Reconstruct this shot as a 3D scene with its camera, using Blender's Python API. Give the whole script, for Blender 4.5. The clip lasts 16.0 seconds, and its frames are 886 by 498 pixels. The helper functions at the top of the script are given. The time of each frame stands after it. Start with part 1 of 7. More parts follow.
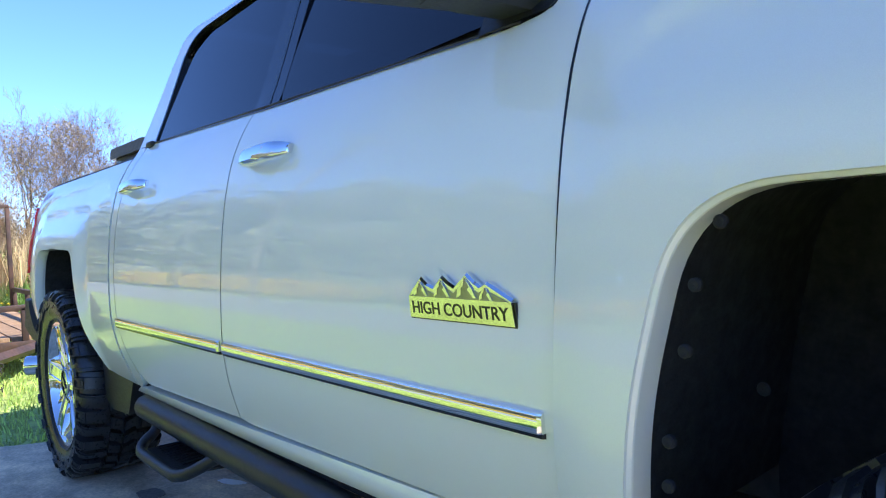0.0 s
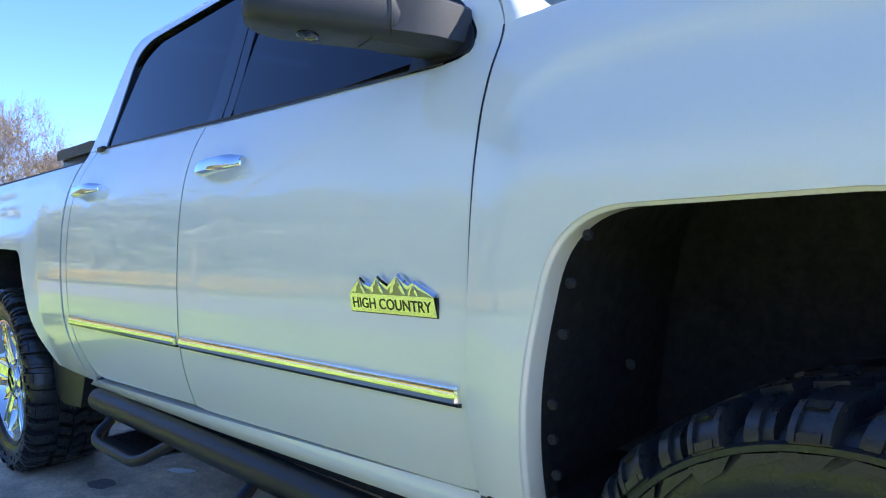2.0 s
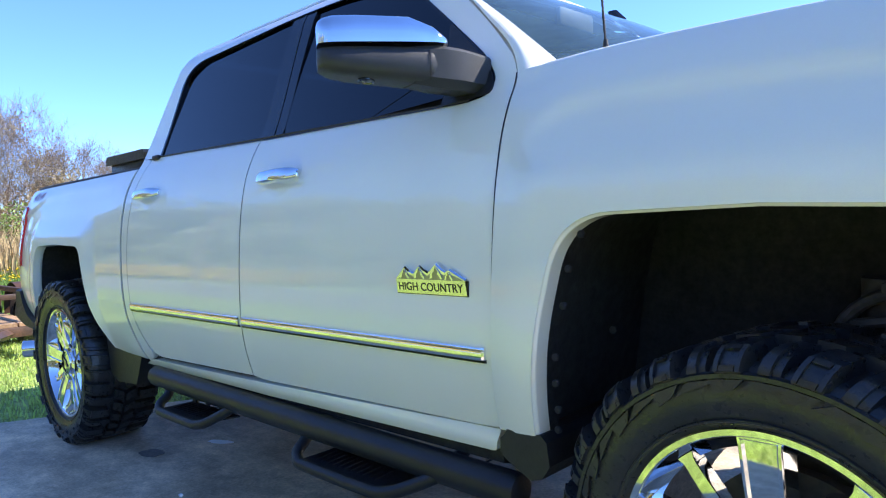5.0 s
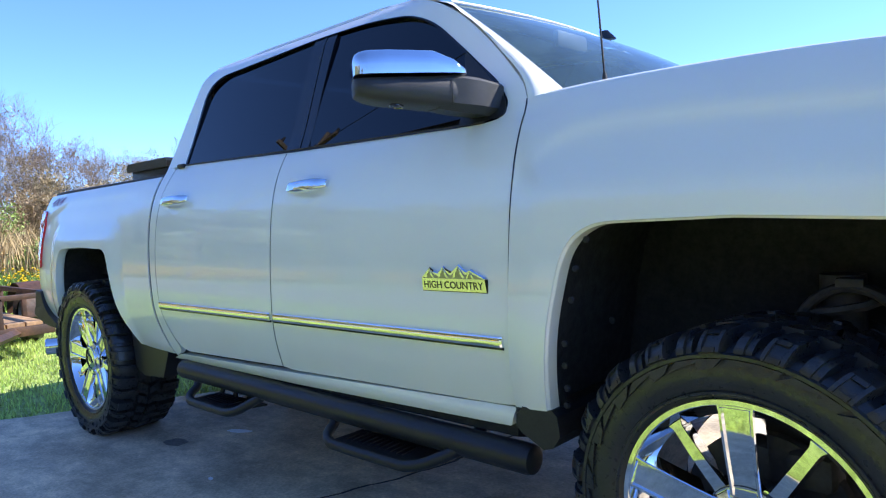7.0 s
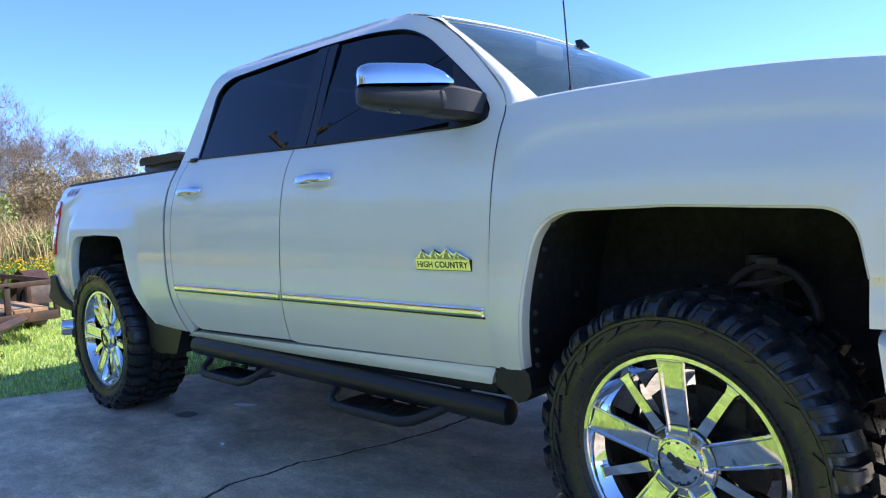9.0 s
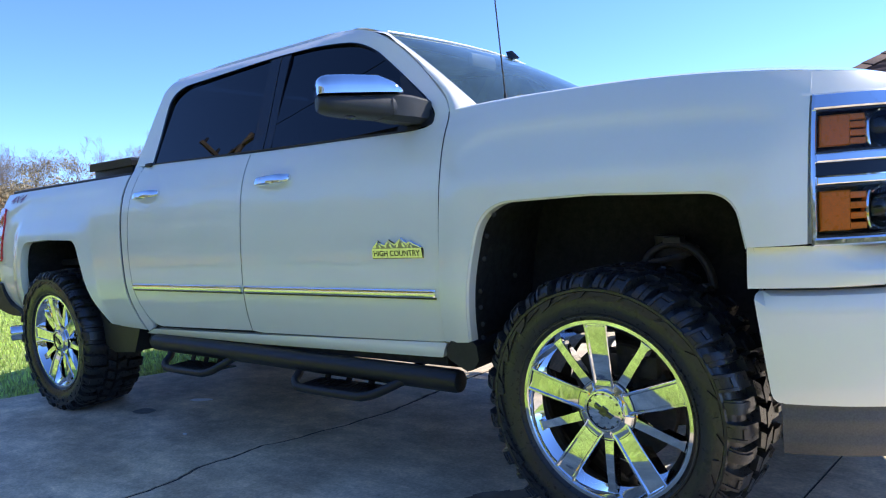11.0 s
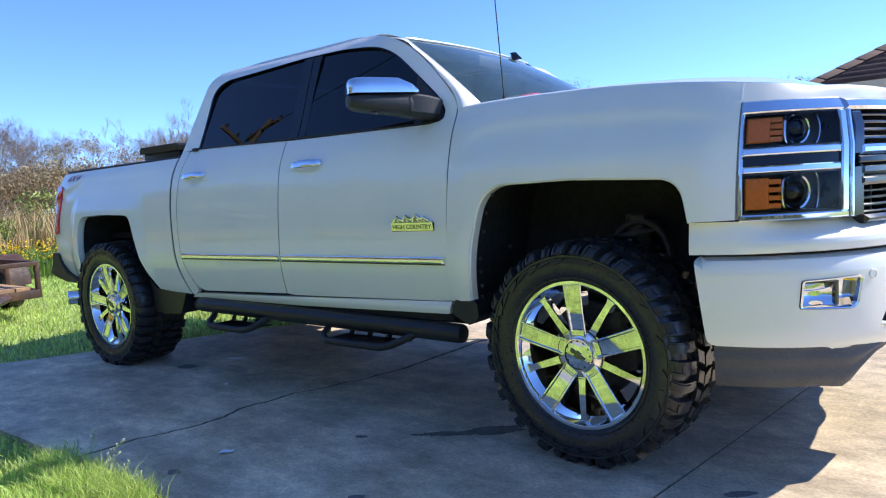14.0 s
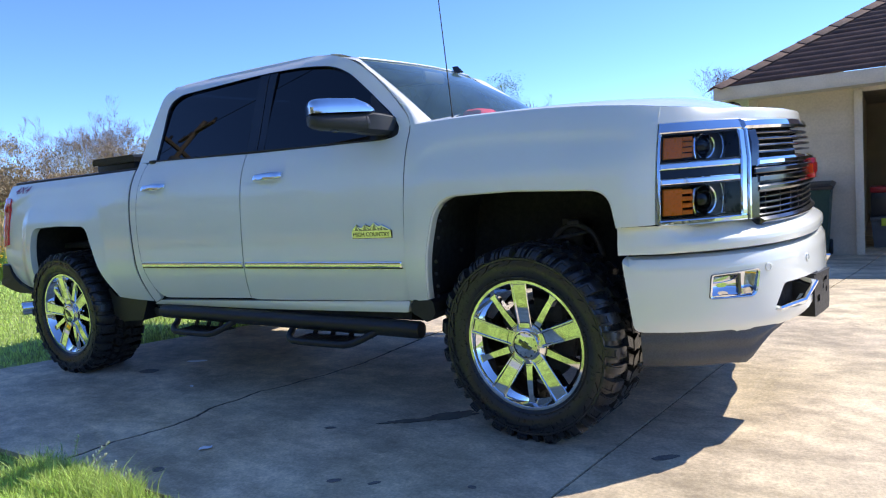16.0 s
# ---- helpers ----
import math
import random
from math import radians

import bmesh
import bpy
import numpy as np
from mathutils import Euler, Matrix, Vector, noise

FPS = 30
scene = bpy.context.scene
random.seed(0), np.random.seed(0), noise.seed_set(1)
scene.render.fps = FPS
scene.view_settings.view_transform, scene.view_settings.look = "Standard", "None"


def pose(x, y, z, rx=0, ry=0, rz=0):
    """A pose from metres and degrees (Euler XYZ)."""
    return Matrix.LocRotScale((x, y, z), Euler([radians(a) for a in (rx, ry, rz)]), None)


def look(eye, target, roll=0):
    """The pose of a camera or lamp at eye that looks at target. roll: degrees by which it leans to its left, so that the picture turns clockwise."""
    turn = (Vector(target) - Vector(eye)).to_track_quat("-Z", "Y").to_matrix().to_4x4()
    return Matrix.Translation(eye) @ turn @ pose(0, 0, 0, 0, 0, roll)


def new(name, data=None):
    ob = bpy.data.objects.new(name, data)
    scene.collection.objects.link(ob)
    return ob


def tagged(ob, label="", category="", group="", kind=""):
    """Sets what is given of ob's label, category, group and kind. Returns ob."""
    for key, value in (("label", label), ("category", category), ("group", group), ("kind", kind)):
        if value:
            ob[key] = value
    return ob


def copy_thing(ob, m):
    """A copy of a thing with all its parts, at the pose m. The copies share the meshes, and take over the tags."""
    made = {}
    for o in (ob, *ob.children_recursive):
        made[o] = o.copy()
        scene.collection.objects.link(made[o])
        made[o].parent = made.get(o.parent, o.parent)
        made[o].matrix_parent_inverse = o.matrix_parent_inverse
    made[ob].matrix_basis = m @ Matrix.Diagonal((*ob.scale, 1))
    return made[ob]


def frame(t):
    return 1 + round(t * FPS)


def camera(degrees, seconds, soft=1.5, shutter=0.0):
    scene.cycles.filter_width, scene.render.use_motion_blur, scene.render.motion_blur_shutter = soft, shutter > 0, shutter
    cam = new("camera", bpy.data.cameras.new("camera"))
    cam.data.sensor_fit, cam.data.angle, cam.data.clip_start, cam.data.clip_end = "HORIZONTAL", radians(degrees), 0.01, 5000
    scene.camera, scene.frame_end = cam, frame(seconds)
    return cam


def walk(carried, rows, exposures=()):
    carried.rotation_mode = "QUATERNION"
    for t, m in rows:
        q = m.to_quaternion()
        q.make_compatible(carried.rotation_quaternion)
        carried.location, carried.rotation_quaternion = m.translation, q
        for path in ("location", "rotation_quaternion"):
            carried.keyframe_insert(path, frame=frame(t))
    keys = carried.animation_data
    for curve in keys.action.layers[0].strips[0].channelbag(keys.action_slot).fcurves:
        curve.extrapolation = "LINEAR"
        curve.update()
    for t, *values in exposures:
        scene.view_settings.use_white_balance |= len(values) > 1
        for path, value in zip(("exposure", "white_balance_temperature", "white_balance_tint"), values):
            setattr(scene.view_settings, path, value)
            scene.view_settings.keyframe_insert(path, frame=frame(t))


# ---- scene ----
cam = camera(65.2, 16.0, 1.15)
PATH = [
    (0, (0.018, -1.712, 1.066), (-1.501, -0.412, 1.013), -2.6),
    (0.5, (0.06, -1.747, 1.08), (-1.432, -0.416, 1.023), -2.7),
    (1, (0.104, -1.778, 1.083), (-1.336, -0.393, 1.021), -1.8),
    (1.5, (0.147, -1.807, 1.085), (-1.254, -0.38, 1.021), -1.7),
    (2, (0.198, -1.845, 1.09), (-1.21, -0.426, 1.014), -2.6),
    (2.5, (0.254, -1.892, 1.092), (-1.206, -0.527, 1.013), -3.0),
    (3, (0.304, -1.935, 1.09), (-1.196, -0.615, 1.017), -3.0),
    (3.5, (0.347, -1.986, 1.095), (-1.156, -0.668, 1.021), -3.0),
    (4, (0.375, -2.044, 1.1), (-1.103, -0.7, 1.015), -2.7),
    (4.5, (0.4, -2.114, 1.103), (-1.024, -0.711, 1.018), -2.4),
    (7, (0.527, -2.441, 1.149), (-0.837, -0.981, 1.042), -3.2),
    (7.5, (0.58, -2.494, 1.149), (-0.779, -1.03, 1.057), -3.1),
    (8, (0.649, -2.559, 1.146), (-0.685, -1.071, 1.066), -2.9),
    (8.5, (0.706, -2.619, 1.151), (-0.636, -1.14, 1.049), -2.9),
    (9, (0.75, -2.689, 1.14), (-0.59, -1.211, 1.011), -3.0),
    (9.5, (0.787, -2.763, 1.132), (-0.514, -1.25, 1.002), -3.7),
    (10, (0.817, -2.823, 1.122), (-0.435, -1.27, 0.992), -3.8),
    (12.5, (1.062, -3.175, 1.096), (-0.103, -1.554, 0.969), -4.6),
    (13, (1.131, -3.232, 1.089), (-0.061, -1.632, 0.956), -4.0),
    (13.5, (1.182, -3.301, 1.093), (-0.049, -1.731, 0.939), -3.8),
    (14, (1.219, -3.367, 1.095), (-0.004, -1.793, 0.926), -3.4),
    (14.5, (1.251, -3.436, 1.101), (0.061, -1.837, 0.938), -3.7),
    (15, (1.281, -3.514, 1.11), (0.136, -1.881, 0.963), -4.0),
    (15.5, (1.304, -3.582, 1.133), (0.19, -1.927, 0.991), -4.5),
    (16, (1.329, -3.669, 1.189), (0.256, -1.994, 0.984), -4.6),
]
EXPOSURE = [(0, 1.86), (3.5, 1.82), (7, 1.62), (10, 1.46), (12.5, 1.32), (14, 1.24), (16, 1.14)]
walk(cam, [(t, look(eye, target, roll)) for t, eye, target, roll in PATH], EXPOSURE)

# ---- light: clear spring sky, sun high beyond the truck's far side ----
SUN_TO = Vector((0.70, 0.84, 1.0)).normalized()
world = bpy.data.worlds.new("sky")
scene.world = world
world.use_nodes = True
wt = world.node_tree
sky = wt.nodes.new("ShaderNodeTexSky")
sky.sky_type = "NISHITA"
sky.sun_disc = False
sky.sun_elevation = math.asin(SUN_TO.z)
sky.sun_rotation = math.atan2(SUN_TO.x, SUN_TO.y)
sky.altitude = 50
sky.air_density, sky.dust_density, sky.ozone_density = 0.65, 0.0, 6.0
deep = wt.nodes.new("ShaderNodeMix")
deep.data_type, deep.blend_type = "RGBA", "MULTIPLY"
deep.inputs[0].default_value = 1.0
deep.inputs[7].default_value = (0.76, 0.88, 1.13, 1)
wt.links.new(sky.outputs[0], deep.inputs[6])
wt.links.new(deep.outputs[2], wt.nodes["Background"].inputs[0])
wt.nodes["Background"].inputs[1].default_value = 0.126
sun = new("sun", bpy.data.lights.new("sun", "SUN"))
sun.data.energy = 3.0
sun.data.angle = radians(0.53)
sun.data.color = (1.0, 0.94, 0.86)
sun.matrix_world = look(SUN_TO * 60, (0, 0, 0))

# ---- materials ----
def material(name, base, rough=0.5, metal=0.0, coat=0.0, spread=0.0, grain=0.0, fine=60.0, coarse=4.0,
             bump=0.0, bump_scale=200.0, transmission=0.0, ior=1.5, alpha=1.0, other=None, island=0.0, each=0.0):
    """A procedural surface: base colour varied at two scales, roughness variation and fine relief."""
    m = bpy.data.materials.new(name)
    m.use_nodes = True
    nt = m.node_tree
    p = nt.nodes["Principled BSDF"]
    p.inputs["Base Color"].default_value = (*base, 1)
    p.inputs["Roughness"].default_value = rough
    p.inputs["Metallic"].default_value = metal
    p.inputs["Coat Weight"].default_value = coat
    p.inputs["Coat Roughness"].default_value = 0.03
    p.inputs["Coat IOR"].default_value = 1.65
    p.inputs["IOR"].default_value = ior
    p.inputs["Transmission Weight"].default_value = transmission
    p.inputs["Alpha"].default_value = alpha
    where = nt.nodes.new("ShaderNodeTexCoord").outputs["Object"]

    def noise_at(scale, detail=4.0):
        n = nt.nodes.new("ShaderNodeTexNoise")
        n.inputs["Scale"].default_value = scale
        n.inputs["Detail"].default_value = detail
        nt.links.new(where, n.inputs["Vector"])
        return n.outputs["Fac"]

    def ramp(src, lo, hi, a, b):
        r = nt.nodes.new("ShaderNodeMapRange")
        for key, val in zip(("From Min", "From Max", "To Min", "To Max"), (lo, hi, a, b)):
            r.inputs[key].default_value = val
        nt.links.new(src, r.inputs["Value"])
        return r.outputs[0]

    def mix(kind, fac, a, b):
        x = nt.nodes.new("ShaderNodeMix")
        x.data_type = "RGBA"
        x.blend_type = kind
        for sock, val in ((x.inputs[0], fac), (x.inputs[6], a), (x.inputs[7], b)):
            if isinstance(val, bpy.types.NodeSocket):
                nt.links.new(val, sock)
            elif isinstance(val, (int, float)):
                sock.default_value = val
            else:
                sock.default_value = (*val, 1)
        return x.outputs[2]

    col = base
    if spread or grain or other or island or each:
        if other is not None:
            col = mix("MIX", ramp(noise_at(coarse, 6), 0.38, 0.62, 0, 1), base, other)
        if spread:
            col = mix("MULTIPLY", 1.0, col, mix("MIX", ramp(noise_at(coarse * 1.7, 5), 0.3, 0.7, 0, 1), (1 - spread,) * 3, (1 + spread * 0.4,) * 3))
        if grain:
            col = mix("MULTIPLY", 1.0, col, mix("MIX", ramp(noise_at(fine, 3), 0.3, 0.7, 0, 1), (1 - grain,) * 3, (1 + grain * 0.5,) * 3))
        if island:
            g = nt.nodes.new("ShaderNodeNewGeometry").outputs["Random Per Island"]
            col = mix("MULTIPLY", 1.0, col, mix("MIX", g, (1 - island,) * 3, (1 + island,) * 3))
        if each:
            g = nt.nodes.new("ShaderNodeObjectInfo").outputs["Random"]
            col = mix("MULTIPLY", 1.0, col, mix("MIX", g, (1 - each,) * 3, (1 + each,) * 3))
        nt.links.new(col, p.inputs["Base Color"])
    if grain or spread:
        nt.links.new(ramp(noise_at(fine * 0.4), 0.3, 0.7, max(0, rough * 0.85), min(1, rough * 1.15)), p.inputs["Roughness"])
    if bump:
        b = nt.nodes.new("ShaderNodeBump")
        b.inputs["Strength"].default_value = 1.0
        b.inputs["Distance"].default_value = bump
        nt.links.new(noise_at(bump_scale, 3), b.inputs["Height"])
        nt.links.new(b.outputs[0], p.inputs["Normal"])
    return m


M_PAINT = material("white pearl paint", (0.90, 0.895, 0.81), 0.38, coat=1.0, spread=0.03, coarse=1.5, fine=900, grain=0.04, bump=0.000008, bump_scale=240)
M_CHROME = material("chrome", (0.86, 0.87, 0.88), 0.045, metal=1.0, spread=0.04, coarse=9)
M_DARKCHROME = material("dark chrome", (0.13, 0.13, 0.135), 0.16, metal=1.0, spread=0.06, coarse=9)
M_BLACK = material("black plastic", (0.018, 0.018, 0.02), 0.5, spread=0.3, coarse=12, grain=0.3, fine=300, bump=0.0004, bump_scale=700)
M_GRIT = material("textured black plastic", (0.032, 0.033, 0.036), 0.5, spread=0.15, coarse=10, grain=0.3, fine=600, bump=0.0005, bump_scale=900)
M_POWDER = material("black powder coat", (0.014, 0.014, 0.016), 0.42, spread=0.25, coarse=8, grain=0.3, fine=350, bump=0.0005, bump_scale=600)
M_TRIMBLACK = material("gloss black trim", (0.008, 0.008, 0.01), 0.12, spread=0.1, coarse=5)
M_WELL = material("wheel well liner", (0.017, 0.018, 0.021), 0.85, spread=0.4, coarse=7, grain=0.4, fine=90, bump=0.001, bump_scale=120)
M_RUBBER = material("tyre rubber", (0.028, 0.029, 0.031), 0.30, spread=0.25, coarse=11, grain=0.3, fine=160, bump=0.0004, bump_scale=260)
M_DAM = material("grey valance plastic", (0.10, 0.10, 0.105), 0.6, spread=0.2, coarse=5, grain=0.2, fine=200, bump=0.0004, bump_scale=400)


def glass_material(name, tint, ior=1.5, haze=0.0):
    """A thin pane: tinted see-through, with gloss that grows towards grazing view, and a painted haze."""
    m = bpy.data.materials.new(name)
    m.use_nodes = True
    nt = m.node_tree
    nt.nodes.remove(nt.nodes["Principled BSDF"])
    fr = nt.nodes.new("ShaderNodeFresnel")
    fr.inputs["IOR"].default_value = ior
    see = nt.nodes.new("ShaderNodeBsdfTransparent")
    see.inputs["Color"].default_value = (*tint, 1)
    gl = nt.nodes.new("ShaderNodeBsdfGlossy")
    gl.inputs["Roughness"].default_value = 0.01
    mx = nt.nodes.new("ShaderNodeMixShader")
    nt.links.new(fr.outputs[0], mx.inputs[0])
    nt.links.new(see.outputs[0], mx.inputs[1])
    nt.links.new(gl.outputs[0], mx.inputs[2])
    out = mx.outputs[0]
    if haze:
        # teal diffuse layer painted in for the sky's sheen on the screen
        film = nt.nodes.new("ShaderNodeBsdfDiffuse")
        film.inputs["Color"].default_value = (0.36, 0.62, 0.70, 1)
        mottle = nt.nodes.new("ShaderNodeTexNoise")
        mottle.inputs["Scale"].default_value, mottle.inputs["Detail"].default_value = 9.0, 6.0
        nt.links.new(nt.nodes.new("ShaderNodeTexCoord").outputs["Object"], mottle.inputs["Vector"])
        much = nt.nodes.new("ShaderNodeMapRange")
        for key, val in (("From Min", 0.3), ("From Max", 0.7), ("To Min", haze * 0.75), ("To Max", haze * 1.25)):
            much.inputs[key].default_value = val
        nt.links.new(mottle.outputs["Fac"], much.inputs["Value"])
        both_ = nt.nodes.new("ShaderNodeMixShader")
        nt.links.new(much.outputs[0], both_.inputs[0])
        nt.links.new(out, both_.inputs[1])
        nt.links.new(film.outputs[0], both_.inputs[2])
        out = both_.outputs[0]
    nt.links.new(out, nt.nodes["Material Output"].inputs[0])
    return m


M_TINT = glass_material("tinted glass", (0.005, 0.006, 0.008), 1.6)
M_GLASS = glass_material("windscreen glass", (0.70, 0.84, 0.84), 1.75, 0.09)
M_LENS = glass_material("clear lens", (0.97, 0.97, 0.97), 1.3)
M_AMBER = material("amber reflector", (1.0, 0.25, 0.015), 0.30, metal=0.0, spread=0.06, coarse=40, grain=0.08, fine=160)
M_RED = material("red lens", (0.80, 0.012, 0.018), 0.15, coat=1.0, spread=0.2, coarse=25)
M_HOUSING = material("lamp housing", (0.055, 0.055, 0.06), 0.3, spread=0.2, coarse=20)
M_STEEL = material("dull undercarriage steel", (0.06, 0.052, 0.046), 0.7, spread=0.4, coarse=10, grain=0.3, bump=0.0006, bump_scale=150)
M_RUST = material("rusty steel", (0.12, 0.055, 0.03), 0.8, spread=0.5, coarse=12, grain=0.4, fine=120, bump=0.001, bump_scale=180)
M_SEAT = material("dark seat leather", (0.07, 0.06, 0.055), 0.55, spread=0.2, coarse=8, grain=0.2, bump=0.0005, bump_scale=250)
M_DASH = material("grey dashboard", (0.075, 0.085, 0.088), 0.6, spread=0.2, coarse=8, grain=0.2)
M_BADGE = material("satin badge metal", (0.74, 0.74, 0.72), 0.12, metal=1.0, spread=0.1, coarse=60)
M_INK = material("badge black", (0.01, 0.01, 0.01), 0.3)
M_DECAL = material("faded maroon decal", (0.36, 0.06, 0.11), 0.35, spread=0.3, coarse=60)
M_PIN = material("dark push pin", (0.016, 0.016, 0.018), 0.9, spread=0.3, coarse=90)


def leafy(name, base, island=0.35, through_=0.4, spread=0.25, coarse=0.8):
    """Thin leaves that let part of the light through."""
    m = material(name, base, 0.6, spread=spread, coarse=coarse, island=island)
    nt = m.node_tree
    p = nt.nodes["Principled BSDF"]
    tl = nt.nodes.new("ShaderNodeBsdfTranslucent")
    nt.links.new(p.inputs["Base Color"].links[0].from_socket, tl.inputs["Color"])
    mx = nt.nodes.new("ShaderNodeMixShader")
    mx.inputs[0].default_value = through_
    nt.links.new(p.outputs[0], mx.inputs[1])
    nt.links.new(tl.outputs[0], mx.inputs[2])
    nt.links.new(mx.outputs[0], nt.nodes["Material Output"].inputs[0])
    return m

# ---- mesh tools ----
class Geo:
    """Collects vertices and faces of one mesh."""

    def __init__(self):
        self.v, self.f = [], []

    def add(self, verts, faces):
        k = len(self.v)
        self.v.extend([tuple(float(c) for c in p) for p in verts])
        self.f.extend([tuple(int(i) + k for i in f) for f in faces])
        return self

    def box(self, c, size, bev=0.0, m=None, seg=2):
        bm = bmesh.new()
        bmesh.ops.create_cube(bm, size=1.0, matrix=Matrix.Diagonal((*size, 1)))
        if bev:
            bmesh.ops.bevel(bm, geom=bm.edges[:], offset=min(bev, min(size) * 0.49), segments=seg, profile=0.5, affect="EDGES")
        mm = Matrix.Translation(c) @ (m or Matrix.Identity(4))
        bm.verts.index_update()
        self.add([mm @ v.co for v in bm.verts], [[v.index for v in f.verts] for f in bm.faces])
        bm.free()
        return self

    def loft(self, rings, closed=True, caps=True):
        n, k = len(rings[0]), len(self.v)
        faces = []
        for i in range(len(rings) - 1):
            for j in range(n if closed else n - 1):
                a, b = i * n + j, i * n + (j + 1) % n
                faces.append((a, b, b + n, a + n))
        if caps and closed:
            faces.append(tuple(range(n))[::-1])
            faces.append(tuple(range((len(rings) - 1) * n, len(rings) * n)))
        return self.add([p for r in rings for p in r], faces)

    def tube(self, path, radius, n=12, caps=True, flat=1.0):
        pts = [Vector(p) for p in path]
        rs = radius if isinstance(radius, (list, tuple)) else [radius] * len(pts)
        rings, ref = [], None
        for i, p in enumerate(pts):
            d = (pts[min(i + 1, len(pts) - 1)] - pts[max(i - 1, 0)]).normalized()
            if ref is None:
                ref = d.cross(Vector((0, 0, 1)))
                if ref.length < 0.1:
                    ref = d.cross(Vector((1, 0, 0)))
            ref = (ref - d * ref.dot(d)).normalized()
            up = d.cross(ref)
            rings.append([p + (ref * math.cos(a) + up * math.sin(a) * flat) * rs[i] for a in (2 * math.pi * j / n for j in range(n))])
        return self.loft(rings, True, caps)

    def revolve(self, profile, n=48, close=False):
        """Profile of (radius, y), turned about the y axis."""
        rings = []
        for j in range(n):
            a = 2 * math.pi * j / n
            rings.append([(r * math.cos(a), y, r * math.sin(a)) for r, y in profile])
        m = len(profile)
        faces = []
        for j in range(n):
            for i in range(m if close else m - 1):
                a, b = j * m + i, j * m + (i + 1) % m
                c, d = ((j + 1) % n) * m + (i + 1) % m, ((j + 1) % n) * m + i
                faces.append((a, d, c, b))
        return self.add([p for r in rings for p in r], faces)

    def grid(self, fn, us, vs):
        nu, nv = len(us), len(vs)
        return self.add([fn(u, v) for u in us for v in vs],
                        [(i * nv + j, (i + 1) * nv + j, (i + 1) * nv + j + 1, i * nv + j + 1) for i in range(nu - 1) for j in range(nv - 1)])

    def turned(self, m):
        self.v = [tuple(m @ Vector(p)) for p in self.v]
        return self

    def mesh(self, sharp=35.0, material_=None):
        me = bpy.data.meshes.new("mesh")
        me.from_pydata(self.v, [], self.f)
        me.validate()
        me.update()
        bm = bmesh.new()
        bm.from_mesh(me)
        bmesh.ops.recalc_face_normals(bm, faces=bm.faces)
        bm.to_mesh(me)
        bm.free()
        me.shade_smooth()
        if sharp:
            me.set_sharp_from_angle(angle=radians(sharp))
        if material_:
            me.materials.append(material_)
        return me


def part(name, geo, material_, parent=None, label="", sharp=35.0, m=None):
    """Links one mesh object, as a part under its parent."""
    ob = new(name, geo.mesh(sharp) if isinstance(geo, Geo) else geo)
    if not ob.data.materials:
        ob.data.materials.append(material_)
    ob.parent = parent
    if m is not None:
        ob.matrix_basis = m
    if label:
        ob["label"] = label
    return ob


def thing(name, label, category, group="", at=(0, 0, 0), rz=0.0, kind=""):
    ob = new(name)
    ob.empty_display_size = 0.1
    ob.matrix_basis = pose(*at, 0, 0, rz)
    return tagged(ob, label, category, group, kind)


def smooth01(t):
    t = min(1.0, max(0.0, t))
    return t * t * (3 - 2 * t)


def spline(points):
    """Smooth curve y(x) through a few control points."""
    p = np.array(points, float)
    x, y = p[:, 0], p[:, 1]
    d = np.diff(y) / np.diff(x)
    h = np.diff(x)
    m = np.concatenate([[d[0]], (d[:-1] * h[1:] + d[1:] * h[:-1]) / (h[1:] + h[:-1]), [d[-1]]])

    def f(t):
        t = min(max(t, x[0]), x[-1])
        i = min(max(int(np.searchsorted(x, t)) - 1, 0), len(x) - 2)
        u = (t - x[i]) / h[i]
        return float((2 * u**3 - 3 * u * u + 1) * y[i] + (u**3 - 2 * u * u + u) * h[i] * m[i] + (3 * u * u - 2 * u**3) * y[i + 1] + (u**3 - u * u) * h[i] * m[i + 1])
    return f


def rounded(points, step=0.02, radius=0.0):
    """A closed outline through corner points, each (a, b) or (a, b, corner radius), sampled evenly."""
    pts = [(p[0], p[1], p[2] if len(p) > 2 else radius) for p in points]
    out, n = [], len(pts)
    for i in range(n):
        a, b, c = (Vector(pts[(i + k) % n][:2]) for k in (-1, 0, 1))
        r = min(pts[i][2], 0.49 * (a - b).length, 0.49 * (c - b).length)
        if r < 1e-5:
            out.append(b)
            continue
        p, q = b + (a - b).normalized() * r, b + (c - b).normalized() * r
        k = max(3, int(r / step * 1.6) + 2)
        out.extend([p * (1 - t)**2 + b * 2 * t * (1 - t) + q * t * t for t in (j / k for j in range(k + 1))])
    full = []
    for i in range(len(out)):
        a, b = out[i], out[(i + 1) % len(out)]
        k = max(1, int((b - a).length / step + 0.5))
        full.extend([a + (b - a) * (j / k) for j in range(k)])
    return np.array([tuple(p) for p in full])


def inside(points, loop):
    x, y = points[:, 0], points[:, 1]
    res = np.zeros(len(points), bool)
    for i in range(len(loop)):
        (ax, ay), (bx, by) = loop[i - 1], loop[i]
        if ay == by:
            continue
        cond = (ay > y) != (by > y)
        res ^= cond & (x < (bx - ax) * (y - ay) / (by - ay) + ax)
    return res


